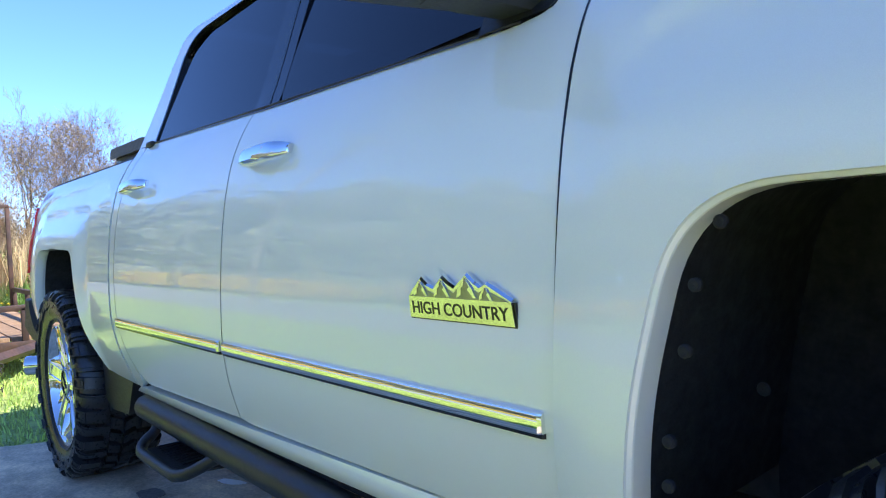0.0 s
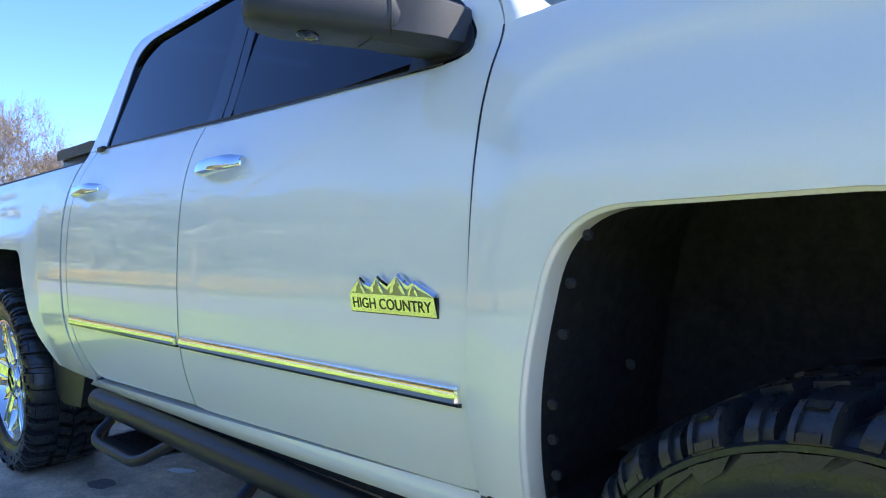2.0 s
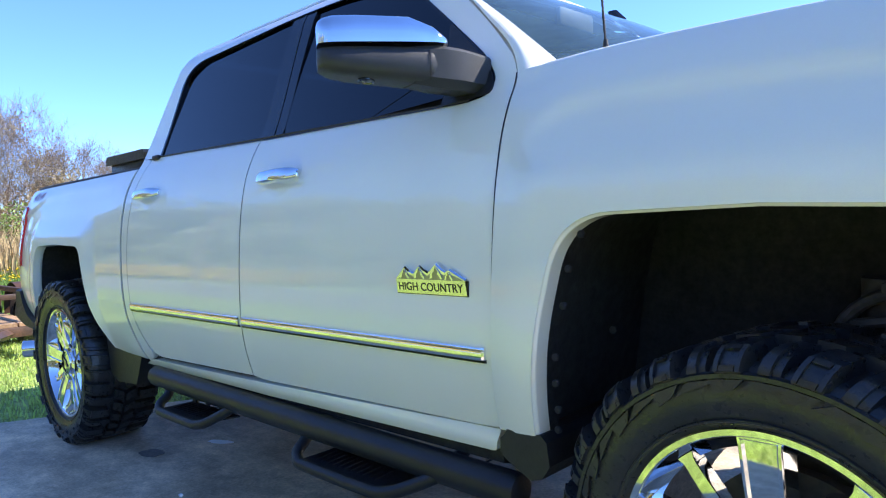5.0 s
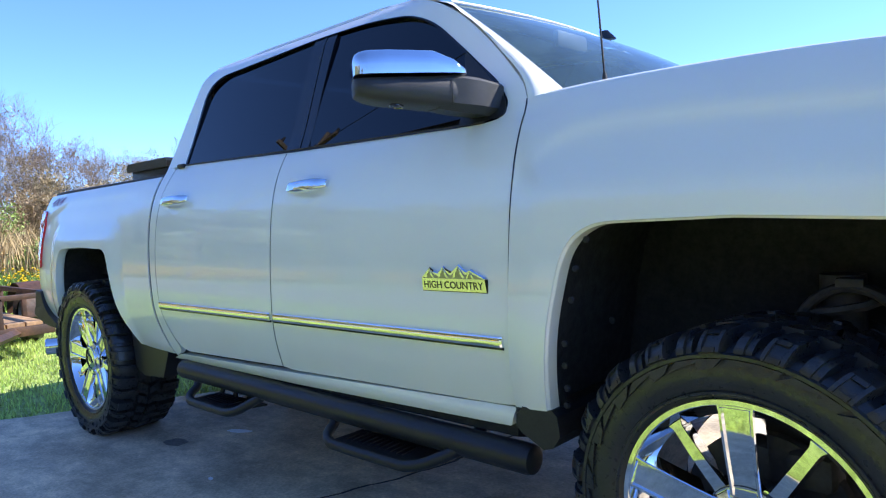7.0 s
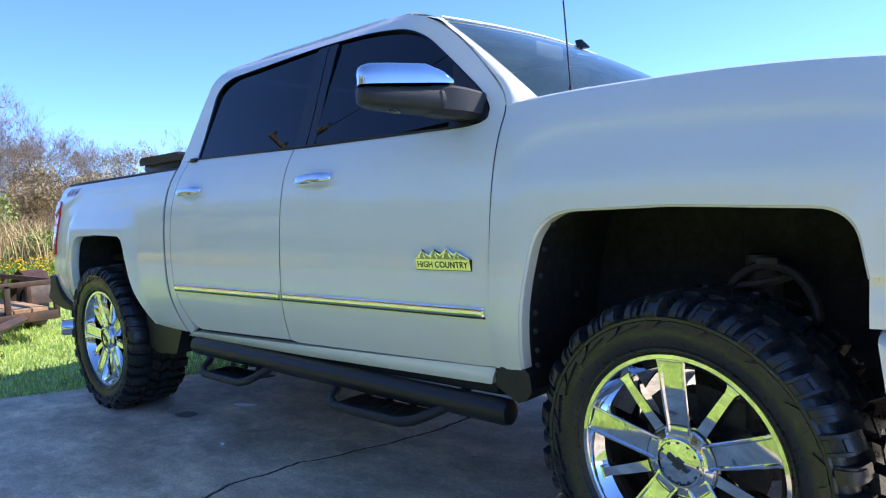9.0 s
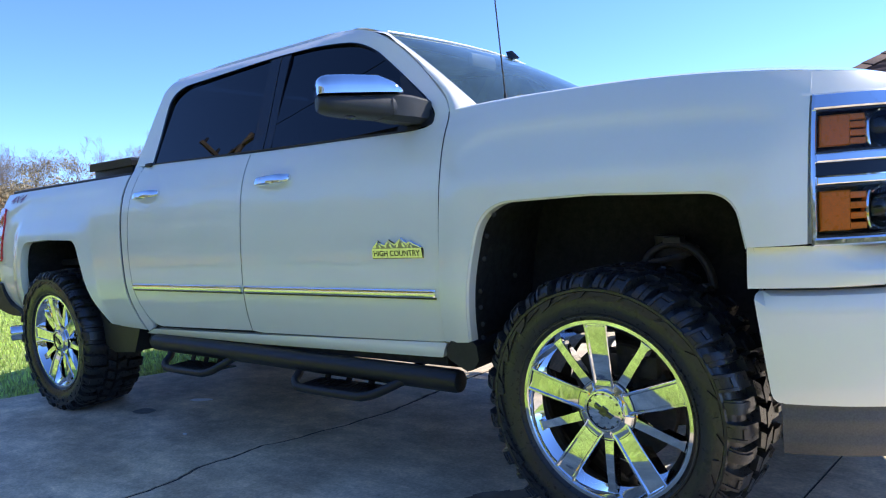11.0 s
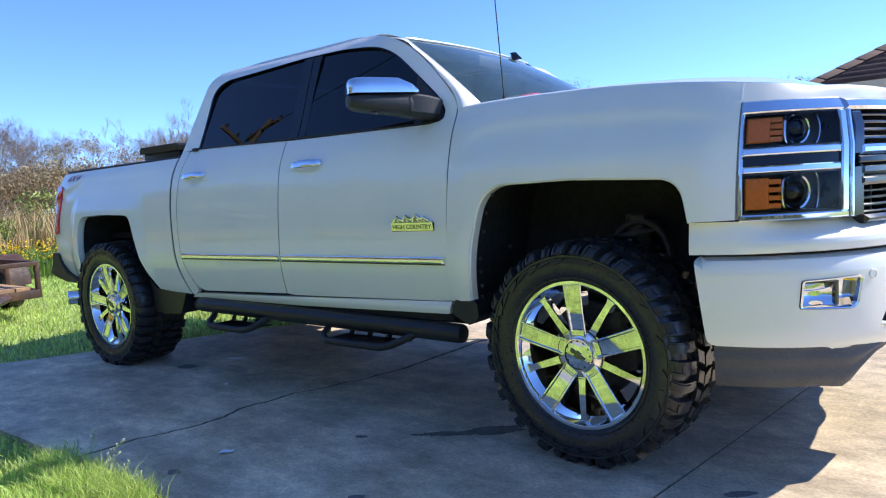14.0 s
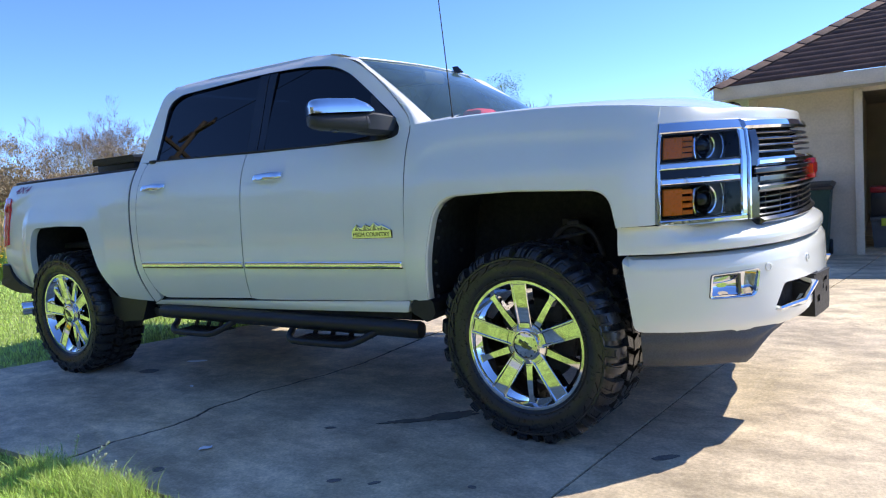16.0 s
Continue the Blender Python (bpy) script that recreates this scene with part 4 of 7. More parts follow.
for xc, d in ((-1.533, fd), (-2.55, rd)):
    zc = HANDLE_Z
    w = lambda x, z: -side_y(x, z)
    g = Geo()
    L = 0.112
    rows = []
    for t in [math.sin(k) for k in np.linspace(-math.pi / 2, math.pi / 2, 19)]:
        x = xc + t * L
        o = 0.036 * (1 - abs(t)**5) + 0.005
        hh = 0.0225 * (1 - 0.15 * t * t - 0.35 * abs(t)**9)
        row = []
        for a in np.linspace(0, 2 * math.pi, 20, endpoint=False):
            ca, sa = math.cos(a), math.sin(a)
            z = zc + 0.004 * t + hh * math.copysign(abs(sa)**0.7, sa)
            lean = -0.25 * (z - zc) + 1.5 * min(0.0, z - zc + 0.013)
            row.append((x, w(x, zc) - o - lean + 0.010 * math.copysign(abs(ca)**0.7, ca), z))
        rows.append(row)
    g.loft(rows)
    both("door_handle", g, M_CHROME, d, "chrome door handle")
    g = Geo()
    g.loft([[(a, -side_y(a, b) + dep, b) for a, b in cup_loop(xc, k)] for k, dep in ((1.0, 0.0), (0.96, 0.014), (0.84, 0.030), (0.6, 0.040), (0.3, 0.044))], True, True)
    both("handle_cup", g, M_PAINT, d)

# door badge: plate with a mountain ridge and words
BX, BZ = -0.801, 0.957


def badge_at(u, v, off):
    x, z = BX + u, BZ + v
    return (x, -(side_y(x, z) + off + 0.002 + 0.17 * v), z)


ridge = [(a * 0.90, b * 0.64) for a, b in [(-0.134, 0.0), (-0.118, 0.021), (-0.096, 0.047), (-0.080, 0.030), (-0.060, 0.022), (-0.036, 0.052), (-0.022, 0.038), (-0.004, 0.026), (0.030, 0.060), (0.048, 0.040), (0.062, 0.030), (0.078, 0.040), (0.134, 0.002)]]
plate = [(-0.1225, -0.036), (0.1225, -0.036)] + [(a, b) for a, b in ridge[::-1]]
g = panel(rounded(plate, 0.012), lambda u, v: badge_at(u, v, 0.008), step=0.02, thick=0.009, inward=IN)
bdg = part("door_badge", g, M_BADGE, fd[0], "metal badge with mountain ridge and black lettering", 30)
part("door_badge", mirrored(g), M_BADGE, fd[1], "metal badge with mountain ridge and black lettering", 30)
# dark tone paints recess shade into a field that stands proud
M_FIELD_DARK = material("darkened badge field", (0.30, 0.31, 0.27), 0.34, metal=1.0, spread=0.15, coarse=80)
field_ = [(a * 0.955, max(0.002, b - 0.0075)) for a, b in ridge[::-1]]
part("ridge_field", panel(rounded([(-0.117, 0.0005), (0.117, 0.0005)] + field_[1:-1], 0.012), lambda u, v: badge_at(u, v, 0.0090), step=0.02, thick=0.001, inward=IN), M_FIELD_DARK, bdg, "dull ridge field darkened to read as a recess", 30)
for px, pz, k in ((-0.086, 0.028, 0.75), (-0.032, 0.031, 0.82), (0.027, 0.036, 0.95), (0.070, 0.022, 0.6)):
    for flank in ([(0.0, -0.001), (-0.004, -0.015), (-0.010, -0.018), (-0.012, -0.030), (-0.024, -0.036), (-0.018, -0.020)], [(0.002, -0.003), (0.010, -0.016), (0.005, -0.020), (0.016, -0.034), (0.024, -0.034), (0.015, -0.018)]):
        snow = [(px + a * k, max(0.001, pz + b * k)) for a, b in flank]
        part("ridge_relief", Geo().loft([[badge_at(a, b, 0.0085) for a, b in snow], [badge_at(a, b, 0.0105) for a, b in snow]]), M_BADGE, bdg)
edge_ = [(a * 1.012, b + 0.0038) for a, b in ridge]
g = Geo().loft([[badge_at(a, b, 0.0083) for a, b in ridge], [badge_at(a, b, 0.003) for a, b in edge_], [badge_at(a, b, -0.004) for a, b in edge_]], False, False)
part("badge_edge", g, M_CHROME, bdg, "bright bevelled edge along the ridge", 10)
g = panel(rounded([(-0.125, -0.040), (0.125, -0.040), (0.125, 0.0), (0.1225, 0.0), (0.1225, -0.036), (-0.125, -0.036)], 0.02), lambda u, v: badge_at(u, v, 0.0045), step=0.02, thick=0.005, inward=IN)
part("badge_base", g, M_INK, bdg)


def lettering(body, width, height, place, parent, material_, name="lettering", shear=0.0):
    """Words as a thin mesh, laid on a surface: place(a, b) with a to the reader's right and b up, both in metres from the middle."""
    cu = bpy.data.curves.new("words", "FONT")
    cu.body = body
    cu.align_x, cu.align_y = "CENTER", "CENTER"
    cu.size, cu.shear = 1.0, shear
    cu.offset = 0.012
    tmp = new("words", cu)
    dg = bpy.context.evaluated_depsgraph_get()
    me = bpy.data.meshes.new_from_object(tmp.evaluated_get(dg))
    bpy.data.objects.remove(tmp)
    co = np.array([v.co[:] for v in me.vertices])
    lo, hi = co.min(0), co.max(0)
    mid, span = (lo + hi) / 2, hi - lo
    for v in me.vertices:
        v.co = place((v.co.x - mid[0]) / span[0] * width, (v.co.y - mid[1]) / span[1] * height)
    me.materials.clear()
    return part(name, me, material_, parent)


lettering("HIGH COUNTRY", 0.226, 0.021, lambda a, b: badge_at(a, b - 0.018, 0.0086), bdg, M_INK)
# bedside decal
lettering("4X4", 0.23, 0.048, lambda a, b: (-4.20 + a + b * 0.35, -(side_y(-4.20 + a, 1.346 + b) + 0.003), 1.346 + b), truck, M_DECAL, "bed_decal", 0.3)

# tail lamps, rear bumper, exhaust tip
g = Geo()
tl = [(-4.338, 1.285), (-4.40, 1.300), (-4.50, 1.295), (-4.505, 0.93), (-4.45, 0.92), (-4.352, 0.94)]
tail_at = lambda x, z: (x, -(side_y(max(x, -4.45), z) * (1 - 0.5 * max(0, -4.45 - x)) + 0.013), z)
both("tail_light", panel(rounded([(a, b, 0.02) for a, b in tl], 0.02), tail_at, step=0.03, thick=0.06, inward=IN), M_RED, truck, "tall red tail light")
g = Geo()
for z0, z1, d in ((0.705, 0.79, 0.0), (0.585, 0.70, -0.012)):
    rows = []
    for y in np.linspace(-0.99, 0.99, 25):
        k = abs(y) / 0.99
        xb = -4.66 + 0.20 * max(0.0, (k - 0.72) / 0.28)**2 - d
        y *= 0.95
        rows.append([(xb + 0.12, y * 0.985, z0), (xb + 0.015, y, z0), (xb, y, z0 + 0.015), (xb, y, z1 - 0.015), (xb + 0.015, y, z1), (xb + 0.12, y * 0.985, z1)])
    g.loft(rows)
rb = part("rear_bumper", g, M_GRIT, truck, "black step rear bumper")
cap_end = rounded([(-4.495, 0.790, 0.01), (-4.395, 0.785, 0.01), (-4.370, 0.715, 0.04), (-4.290, 0.640, 0.05), (-4.100, 0.578, 0.01), (-4.105, 0.562, 0.01), (-4.300, 0.566, 0.04), (-4.430, 0.590, 0.03), (-4.560, 0.628, 0.01), (-4.550, 0.650, 0.01), (-4.515, 0.690, 0.02)], 0.02)
both("bumper_end", Geo().loft([[(a, y * (1 if i else 0.999), b) for a, b in shifted(cap_end, -4.36, 0.66, k)] for i, (y, k) in enumerate(((-0.80, 1.0), (-0.962, 1.0), (-0.970, 0.985), (-0.974, 0.95)))]), M_BLACK, rb, "black plastic bumper end")
g = Geo()
g.revolve([(0.050, -0.10), (0.050, 0.12), (0.045, 0.125), (0.044, 0.10), (0.044, -0.08)], 24)
g.turned(pose(-4.075, -0.935, 0.463, 0, 0, -28) @ pose(0, 0, 0, 180, 0, 0))
part("exhaust_tip", g, M_CHROME, truck, "chrome exhaust tip")

# ---- wheels: built round the origin with the outer face towards -y ----
HUB_Z, FACE_Y = 0.427, -0.982


def tyre_geo():
    g = Geo()
    half = [(0.286, 0.130), (0.300, 0.140), (0.318, 0.152), (0.345, 0.160), (0.370, 0.161), (0.392, 0.155), (0.404, 0.150), (0.412, 0.138), (0.418, 0.11), (0.420, 0.05), (0.420, 0.0)]
    prof = [(r, -y) for r, y in half] + [(r, y) for r, y in half[::-1][1:]]
    g.revolve(prof, 96)
    for sgn in (-1, 1):
        g.revolve([(0.3045, sgn * 0.145), (0.3075, sgn * 0.152), (0.3115, sgn * 0.153), (0.3135, sgn * 0.149)], 72)
    return g


def tread_geo():
    """Mud tyre lugs: pocketed blocks and lower ribbed lugs by turns over the shoulder, chevrons in the middle, blades on the sidewall."""
    g = Geo()
    N = 38
    for sgn in (-1, 1):
        for k in range(N):
            split = k % 2
            a0 = 2 * math.pi * (k + (0.5 if sgn > 0 else 0)) / N
            ha = 2 * math.pi / N * (0.33 if split else 0.41)
            skew = 0.030 * sgn
            path = [(0.052 if split else 0.070, 0.4455, 0.4175), (0.100, 0.4465, 0.417), (0.138, 0.4430, 0.412), (0.155, 0.432, 0.404), (0.1645, 0.416, 0.398), (0.1670, 0.397, 0.388)]

            def at(i, d, o=0.0, lift=0.0):
                """A point on the lug: path index, side from -1 to 1, metres in from its face."""
                f = min(int(i), len(path) - 2)
                t = i - f
                y, ro = (path[f][c] * (1 - t) + path[f + 1][c] * t for c in (0, 1))
                w = i / (len(path) - 1)
                a = a0 + d * ha * (0.88 + 0.2 * w) + skew * (1 - w) * 1.6
                return ((ro - o + lift * (1 - w)) * math.cos(a), sgn * (y - o * w + lift * w), (ro - o + lift * (1 - w)) * math.sin(a))
            sink = 0.007 if split else 0.0
            g.loft([[at(i, -1.0, 0.030), at(i, -0.84, sink), at(i, 0.84, sink), at(i, 1.0, 0.030)] for i in (0, 1, 2, 3, 4, 5)])
            if split:
                g.loft([[at(i, -0.25, 0.012), at(i, -0.20, 0.001), at(i, 0.55, 0.001), at(i, 0.62, 0.012)] for i in (1, 2, 3, 4, 4.8)])
            if not split:
                for d0, d1, i0, i1 in ((-0.85, -0.50, 2.3, 4.8), (0.50, 0.85, 2.3, 4.8), (-0.50, 0.50, 2.3, 2.8), (-0.50, 0.50, 4.3, 4.8)):
                    g.loft([[at(i, d0, 0.003), at(i, d0 + 0.03, 0, 0.008), at(i, d1 - 0.03, 0, 0.008), at(i, d1, 0.003)] for i in np.linspace(i0, i1, 4)])
            # slanting blade on the sidewall
            p = 2 * math.pi / N * (1 if split else -1)
            blade = [(-0.75, 0.386), (0.30, 0.386), (0.80, 0.366), (0.10, 0.372), (-0.30, 0.376)] if split else [(-0.6, 0.386), (0.4, 0.386), (0.1, 0.368), (-0.5, 0.360)]
            g.loft([[(r * math.cos(a0 + d * p), sgn * (0.158 + o + 0.10 * (0.386 - r)), r * math.sin(a0 + d * p)) for d, r in blade] for o in (0.0, 0.0075)])
        g.revolve([(0.384, sgn * 0.158), (0.3875, sgn * 0.1665), (0.3955, sgn * 0.1672), (0.399, sgn * 0.160)], 96)
    for row, (y0, y1) in enumerate(((-0.050, -0.006), (0.006, 0.050))):
        for k in range(N):
            a0 = 2 * math.pi * (k + 0.25 + 0.5 * row) / N
            ha = 2 * math.pi / N * 0.36
            sk = 0.05 * (1 if row else -1)
            rows = []
            for y, d in ((y0, 0), (y1, sk)):
                rows.append([(r * math.cos(a0 + s * ha + d), y, r * math.sin(a0 + s * ha + d)) for s, r in ((-1, 0.416), (-0.85, 0.4465), (0.85, 0.4465), (1, 0.416))])
            g.loft(rows)
    return g


def spoke_geo(ang, w0, w1, r0, r1, ridge, lift, deep=0.045):
    """One spoke along +x, then turned: raised borders round a sunken panel that ends before the rim; outwards is -y."""
    rows = []
    for t in (0.0, 0.06, 0.13, 0.15, 0.3, 0.45, 0.6, 0.75, 0.88, 0.925, 0.94, 1.0):
        r = r0 + (r1 - r0) * t
        w = w0 + (w1 - w0) * t + 0.007 * max(0.0, (t - 0.88) / 0.12)**2 + 0.005 * max(0.0, (0.15 - t) / 0.15)**2
        y = lift[0] * (1 - t) + lift[1] * t - 0.004 * math.sin(math.pi * t)
        k = ridge if 0.1 < t < 0.93 else 0.0
        e = min(0.0075, w * 0.20)
        prof = [(-w - 0.004, y + deep), (-w, y + 0.003), (-w + e * 0.3, y), (-w + e, y), (-w + e * 1.6, y + k), (w - e * 1.6, y + k), (w - e, y), (w - e * 0.3, y), (w, y + 0.003), (w + 0.004, y + deep)]
        rows.append([(r, yy, zz) for zz, yy in prof])
    return Geo().loft(rows, True, True).turned(Matrix.Rotation(ang, 4, "Y"))


def flattened(geo):
    """The tyre's foot, pressed flat on the ground."""
    geo.v = [(x, y, max(z, 0.001 - HUB_Z)) for x, y, z in geo.v]
    return geo


def make_wheel(at, turn, left, steer=0.0):
    rim = Geo().revolve([(0.292, 0.03), (0.2950, 0.006), (0.2940, 0.0), (0.2910, -0.0028), (0.2800, -0.0024), (0.2782, -0.0008), (0.2765, 0.004), (0.2590, 0.034), (0.2505, 0.044), (0.2480, 0.060), (0.2470, 0.12), (0.2470, 0.22), (0.285, 0.25), (0.285, 0.26)], 96)
    m = pose(*at, 0, 0, steer + (180 if left else 0))
    wheel = part("wheel", rim, M_CHROME, truck, "chrome wheel with five wide and five thin spokes on a mud tyre", 30, m)
    wheel_turn = Matrix.Rotation(turn, 4, "Y")
    swell = Matrix.Translation((0, 0.152, 0)) @ Matrix.Diagonal((0.996, 1.09, 0.996, 1))
    part("tyre", flattened(tyre_geo().turned(swell)), M_RUBBER, wheel, "black mud-terrain tyre sidewall", 50)
    part("tread", flattened(tread_geo().turned(swell @ wheel_turn)), M_RUBBER, wheel, "chunky mud-terrain tread blocks", 30)
    for k in range(5):
        a = turn - math.pi / 2 + 2 * math.pi * k / 5
        part("wide_spoke", spoke_geo(a, 0.034, 0.040, 0.062, 0.287, 0.0055, (0.026, -0.0015)), M_CHROME, wheel, "", 22)
        part("thin_spoke", spoke_geo(a + math.pi / 5, 0.0165, 0.0125, 0.085, 0.264, 0.0, (0.030, 0.022), 0.03), M_CHROME, wheel, "", 22)
    g = Geo().revolve([(0.103, 0.07), (0.103, 0.036), (0.1005, 0.0315), (0.0985, 0.0315), (0.0975, 0.035), (0.0965, 0.035), (0.0955, 0.031), (0.072, 0.024), (0.0665, 0.022), (0.066, 0.014), (0.0635, 0.009), (0.0585, 0.0085)], 64)
    hub = part("hub_cap", g, M_CHROME, wheel, "chrome hub cap with plain emblem", 25)
    part("hub_groove", Geo().revolve([(0.0992, 0.0295), (0.0992, 0.0235), (0.0978, 0.0235), (0.0978, 0.0295)], 64), M_INK, hub)
    for k in range(5):
        a = turn - math.pi / 2 + 2 * math.pi * (k + 0.5) / 5
        tz = [(0.069, -0.011), (0.092, -0.0165), (0.092, 0.0165), (0.069, 0.011)]
        rows = [[(r + (0.002 if r < 0.08 else -0.002) * q, y0 + (0.026 if r < 0.08 else 0.033) * 1.0, z * (1 - 0.12 * q)) for r, z in tz] for q, y0 in ((0, 0.0), (0, -0.007), (1, -0.009))]
        part("hub_facet", Geo().loft(rows).turned(Matrix.Rotation(a, 4, "Y")), M_CHROME, hub, "", 15)
    g = Geo().revolve([(0.0585, 0.016), (0.0575, 0.0125), (0.052, 0.0115), (0.0005, 0.0095)], 48)
    part("hub_disc", g, M_CHROME, hub)
    for k in range(12):
        a = 2 * math.pi * k / 12
        part("hub_tooth", Geo().box((0.0545, 0.0105, 0), (0.007, 0.005, 0.0075), 0.0012, None, 1).turned(Matrix.Rotation(a, 4, "Y")), M_DARKCHROME, hub)
    em = [(-0.036, 0.0065), (-0.014, 0.0065), (-0.011, 0.0135), (0.013, 0.0135), (0.011, 0.0065), (0.036, 0.0065), (0.032, -0.0065), (0.014, -0.0065), (0.011, -0.0135), (-0.013, -0.0135), (-0.011, -0.0065), (-0.032, -0.0065)]
    ca, sa = math.cos(turn - 0.5), math.sin(turn - 0.5)
    g = Geo().loft([[(a * ca - b * sa, y, a * sa + b * ca) for a, b in em] for y in (0.012, 0.0065, 0.0055)])
    part("hub_emblem", g, M_DARKCHROME, hub)
    # brake disc, caliper and drum side
    g = Geo().revolve([(0.06, 0.12), (0.19, 0.12), (0.19, 0.15), (0.06, 0.15)], 40, True)
    part("brake_disc", g, M_STEEL, wheel)
    g = Geo().box((0.10, 0.135, 0.13), (0.10, 0.09, 0.08), 0.02)
    part("brake_caliper", g, M_STEEL, wheel)
    part("hub_back", Geo().revolve([(0.0005, 0.07), (0.09, 0.07), (0.085, 0.14), (0.05, 0.27), (0.0005, 0.27)], 32), M_STEEL, wheel)
    return wheel


for x, s, t, st in ((-0.012, -1, -0.035, -5.0), (-3.645, -1, -0.16, 0.0), (-0.012, 1, 0.4, -5.0), (-3.645, 1, 0.2, 0.0)):
    make_wheel((x, -s * FACE_Y if s > 0 else FACE_Y, HUB_Z), t, s > 0, st)

# ---- wheel wells ----
def well(path, x0, y_out, y_in, surf):
    g = Geo()
    g.loft([[(a, -surf(a, b) + 0.03, b) for a, b in path], [(a, -(surf(a, b) - 0.07), b + 0.01) for a, b in path], [(a, -y_in, b + 0.02) for a, b in path]], False, False)
    lo = path[:, 1].min()
    g.add([(a, -y_in, b + 0.02) for a, b in path] + [(path[-1][0], -y_in, 0.55), (path[0][0], -y_in, 0.55)], [tuple(range(len(path) + 2))])
    return g


wellF = shifted(lipF, -0.01, 0.6, 1.02)
wl = both("wheel_well_liner", well(np.vstack([[(0.50, 0.55)], wellF]), 0, 0, 0.50, fender_y), M_WELL, truck, "black plastic wheel well liner")
both("wheel_well_liner", well(shifted(lipR, -3.6, 0.6, 1.01), 0, 0, 0.55, side_y), M_WELL, truck, "black plastic wheel well liner")
# push pins along the rear edge of the front arch
for x, z in ((-0.372, 1.062), (-0.402, 0.990), (-0.415, 0.912), (-0.440, 0.800), (-0.447, 0.742), (-0.452, 0.68), (-0.465, 0.63)):
    g = Geo().revolve([(0.0085, 0.006), (0.0085, 0.0), (0.0065, -0.0025), (0.0035, -0.003), (0.0005, -0.002)], 12)
    part("push_pin", g, M_PIN, wl[0], m=pose(x, -fender_y(x, z) + 0.026, z))
g = Geo().revolve([(0.010, 0.0), (0.008, -0.003), (0.0005, -0.003)], 12)
part("push_pin", g, M_PIN, wl[0], m=pose(-0.415, -0.78, 0.831))
g = Geo()
g.tube([(0.13 + 0.125 * math.cos(t), -0.66, 0.775 + 0.15 * math.sin(t)) for t in np.linspace(0.0, math.pi, 18)], 0.022, 10, True, 0.6)
g.box((0.13, -0.66, 0.935), (0.06, 0.04, 0.025), 0.006)
both("suspension_arch", g, M_STEEL, truck, "dull brown suspension mount above the tyre")
g = Geo().tube([(0.10, -0.60, 0.30), (0.10, -0.60, 0.95)], 0.05, 14)
g.tube([(0.10, -0.60, 0.42 + 0.0) if i == 0 else (0.10 + 0.085 * math.cos(i * 0.6), -0.60 + 0.085 * math.sin(i * 0.6), 0.45 + i * 0.0085) for i in range(0, 56)], 0.011, 6)
both("coil_spring", g, M_STEEL, truck)
# mud guard at the foot of the fender
g = Geo()
mg = [(-0.618, 0.556), (-0.616, 0.590), (-0.606, 0.596), (-0.596, 0.612), (-0.500, 0.615), (-0.484, 0.60), (-0.478, 0.548), (-0.500, 0.515), (-0.53, 0.505), (-0.60, 0.540)]
g.loft([[(x, y, z) for x, z in mg] for y in (-0.62, -0.955, -0.962)])
both("mud_guard", g, M_BLACK, truck, "black plastic guard behind the front wheel")
g = Geo()
mg = [(-2.78, 0.545), (-3.12, 0.555), (-3.20, 0.62), (-3.17, 0.42), (-3.08, 0.385), (-2.86, 0.40)]
g.loft([[(x, y, z) for x, z in mg] for y in (-0.56, -0.905, -0.912)])
both("mud_guard", g, M_POWDER, truck, "black plastic guard in front of the rear wheel")

# ---- undercarriage ----
g = Geo()
g.box((-1.8, -0.42, 0.60), (5.2, 0.09, 0.16), 0.01).box((-1.8, 0.42, 0.60), (5.2, 0.09, 0.16), 0.01)
for x in (-3.9, -2.7, -1.7, -0.7, 0.5):
    g.box((x, 0, 0.60), (0.10, 0.8, 0.12), 0.01)
part("chassis", g, M_STEEL, truck)
g = Geo().tube([(-3.645, -0.8, HUB_Z), (-3.645, 0.8, HUB_Z)], 0.05, 12)
g.box((-3.645, 0, HUB_Z), (0.30, 0.32, 0.30), 0.10)
part("rear_axle", g, M_STEEL, truck)
g = Geo().tube([(-3.5, 0.05, 0.47), (-1.0, 0.08, 0.55)], 0.045, 12).box((-0.75, 0, 0.62), (0.8, 0.5, 0.34), 0.08)
g.box((0.1, 0, 0.50), (0.7, 0.9, 0.20), 0.05).box((-2.2, 0.22, 0.62), (1.0, 0.35, 0.24), 0.06)
part("driveline", g, M_STEEL, truck)
for s in (-1, 1):
    part("lower_control_arm", Geo().tube([(0.25, s * 0.35, 0.42), (0.02, s * 0.78, 0.33), (-0.25, s * 0.35, 0.42)], 0.03, 8), M_STEEL, truck)
    part("upper_control_arm", Geo().tube([(0.2, s * 0.40, 0.60), (0.04, s * 0.72, 0.62), (-0.15, s * 0.40, 0.60)], 0.022, 8), M_STEEL, truck)
    part("tie_rod", Geo().tube([(-0.04, s * 0.25, 0.44), (-0.06, s * 0.75, 0.42)], 0.016, 8), M_STEEL, truck)
g = Geo().tube([(-1.2, -0.25, 0.50), (-3.1, -0.28, 0.50), (-3.6, -0.50, 0.66), (-3.93, -0.66, 0.54), (-4.05, -0.86, 0.470)], 0.035, 10)
part("exhaust_pipe", g, M_STEEL, truck)
g = Geo().box((-2.78, -0.62, 0.50), (0.09, 0.34, 0.10), 0.015).tube([(-2.80, -0.70, 0.46), (-2.80, -0.84, 0.45)], 0.03, 10)
part("bed_mount", g, M_STEEL, truck)
g = Geo()
for s in (-1, 1):
    for k in range(3):
        g.box((-3.6, s * 0.55, 0.50 + 0.018 * k), (1.3 - 0.25 * k, 0.065, 0.012), 0.003)
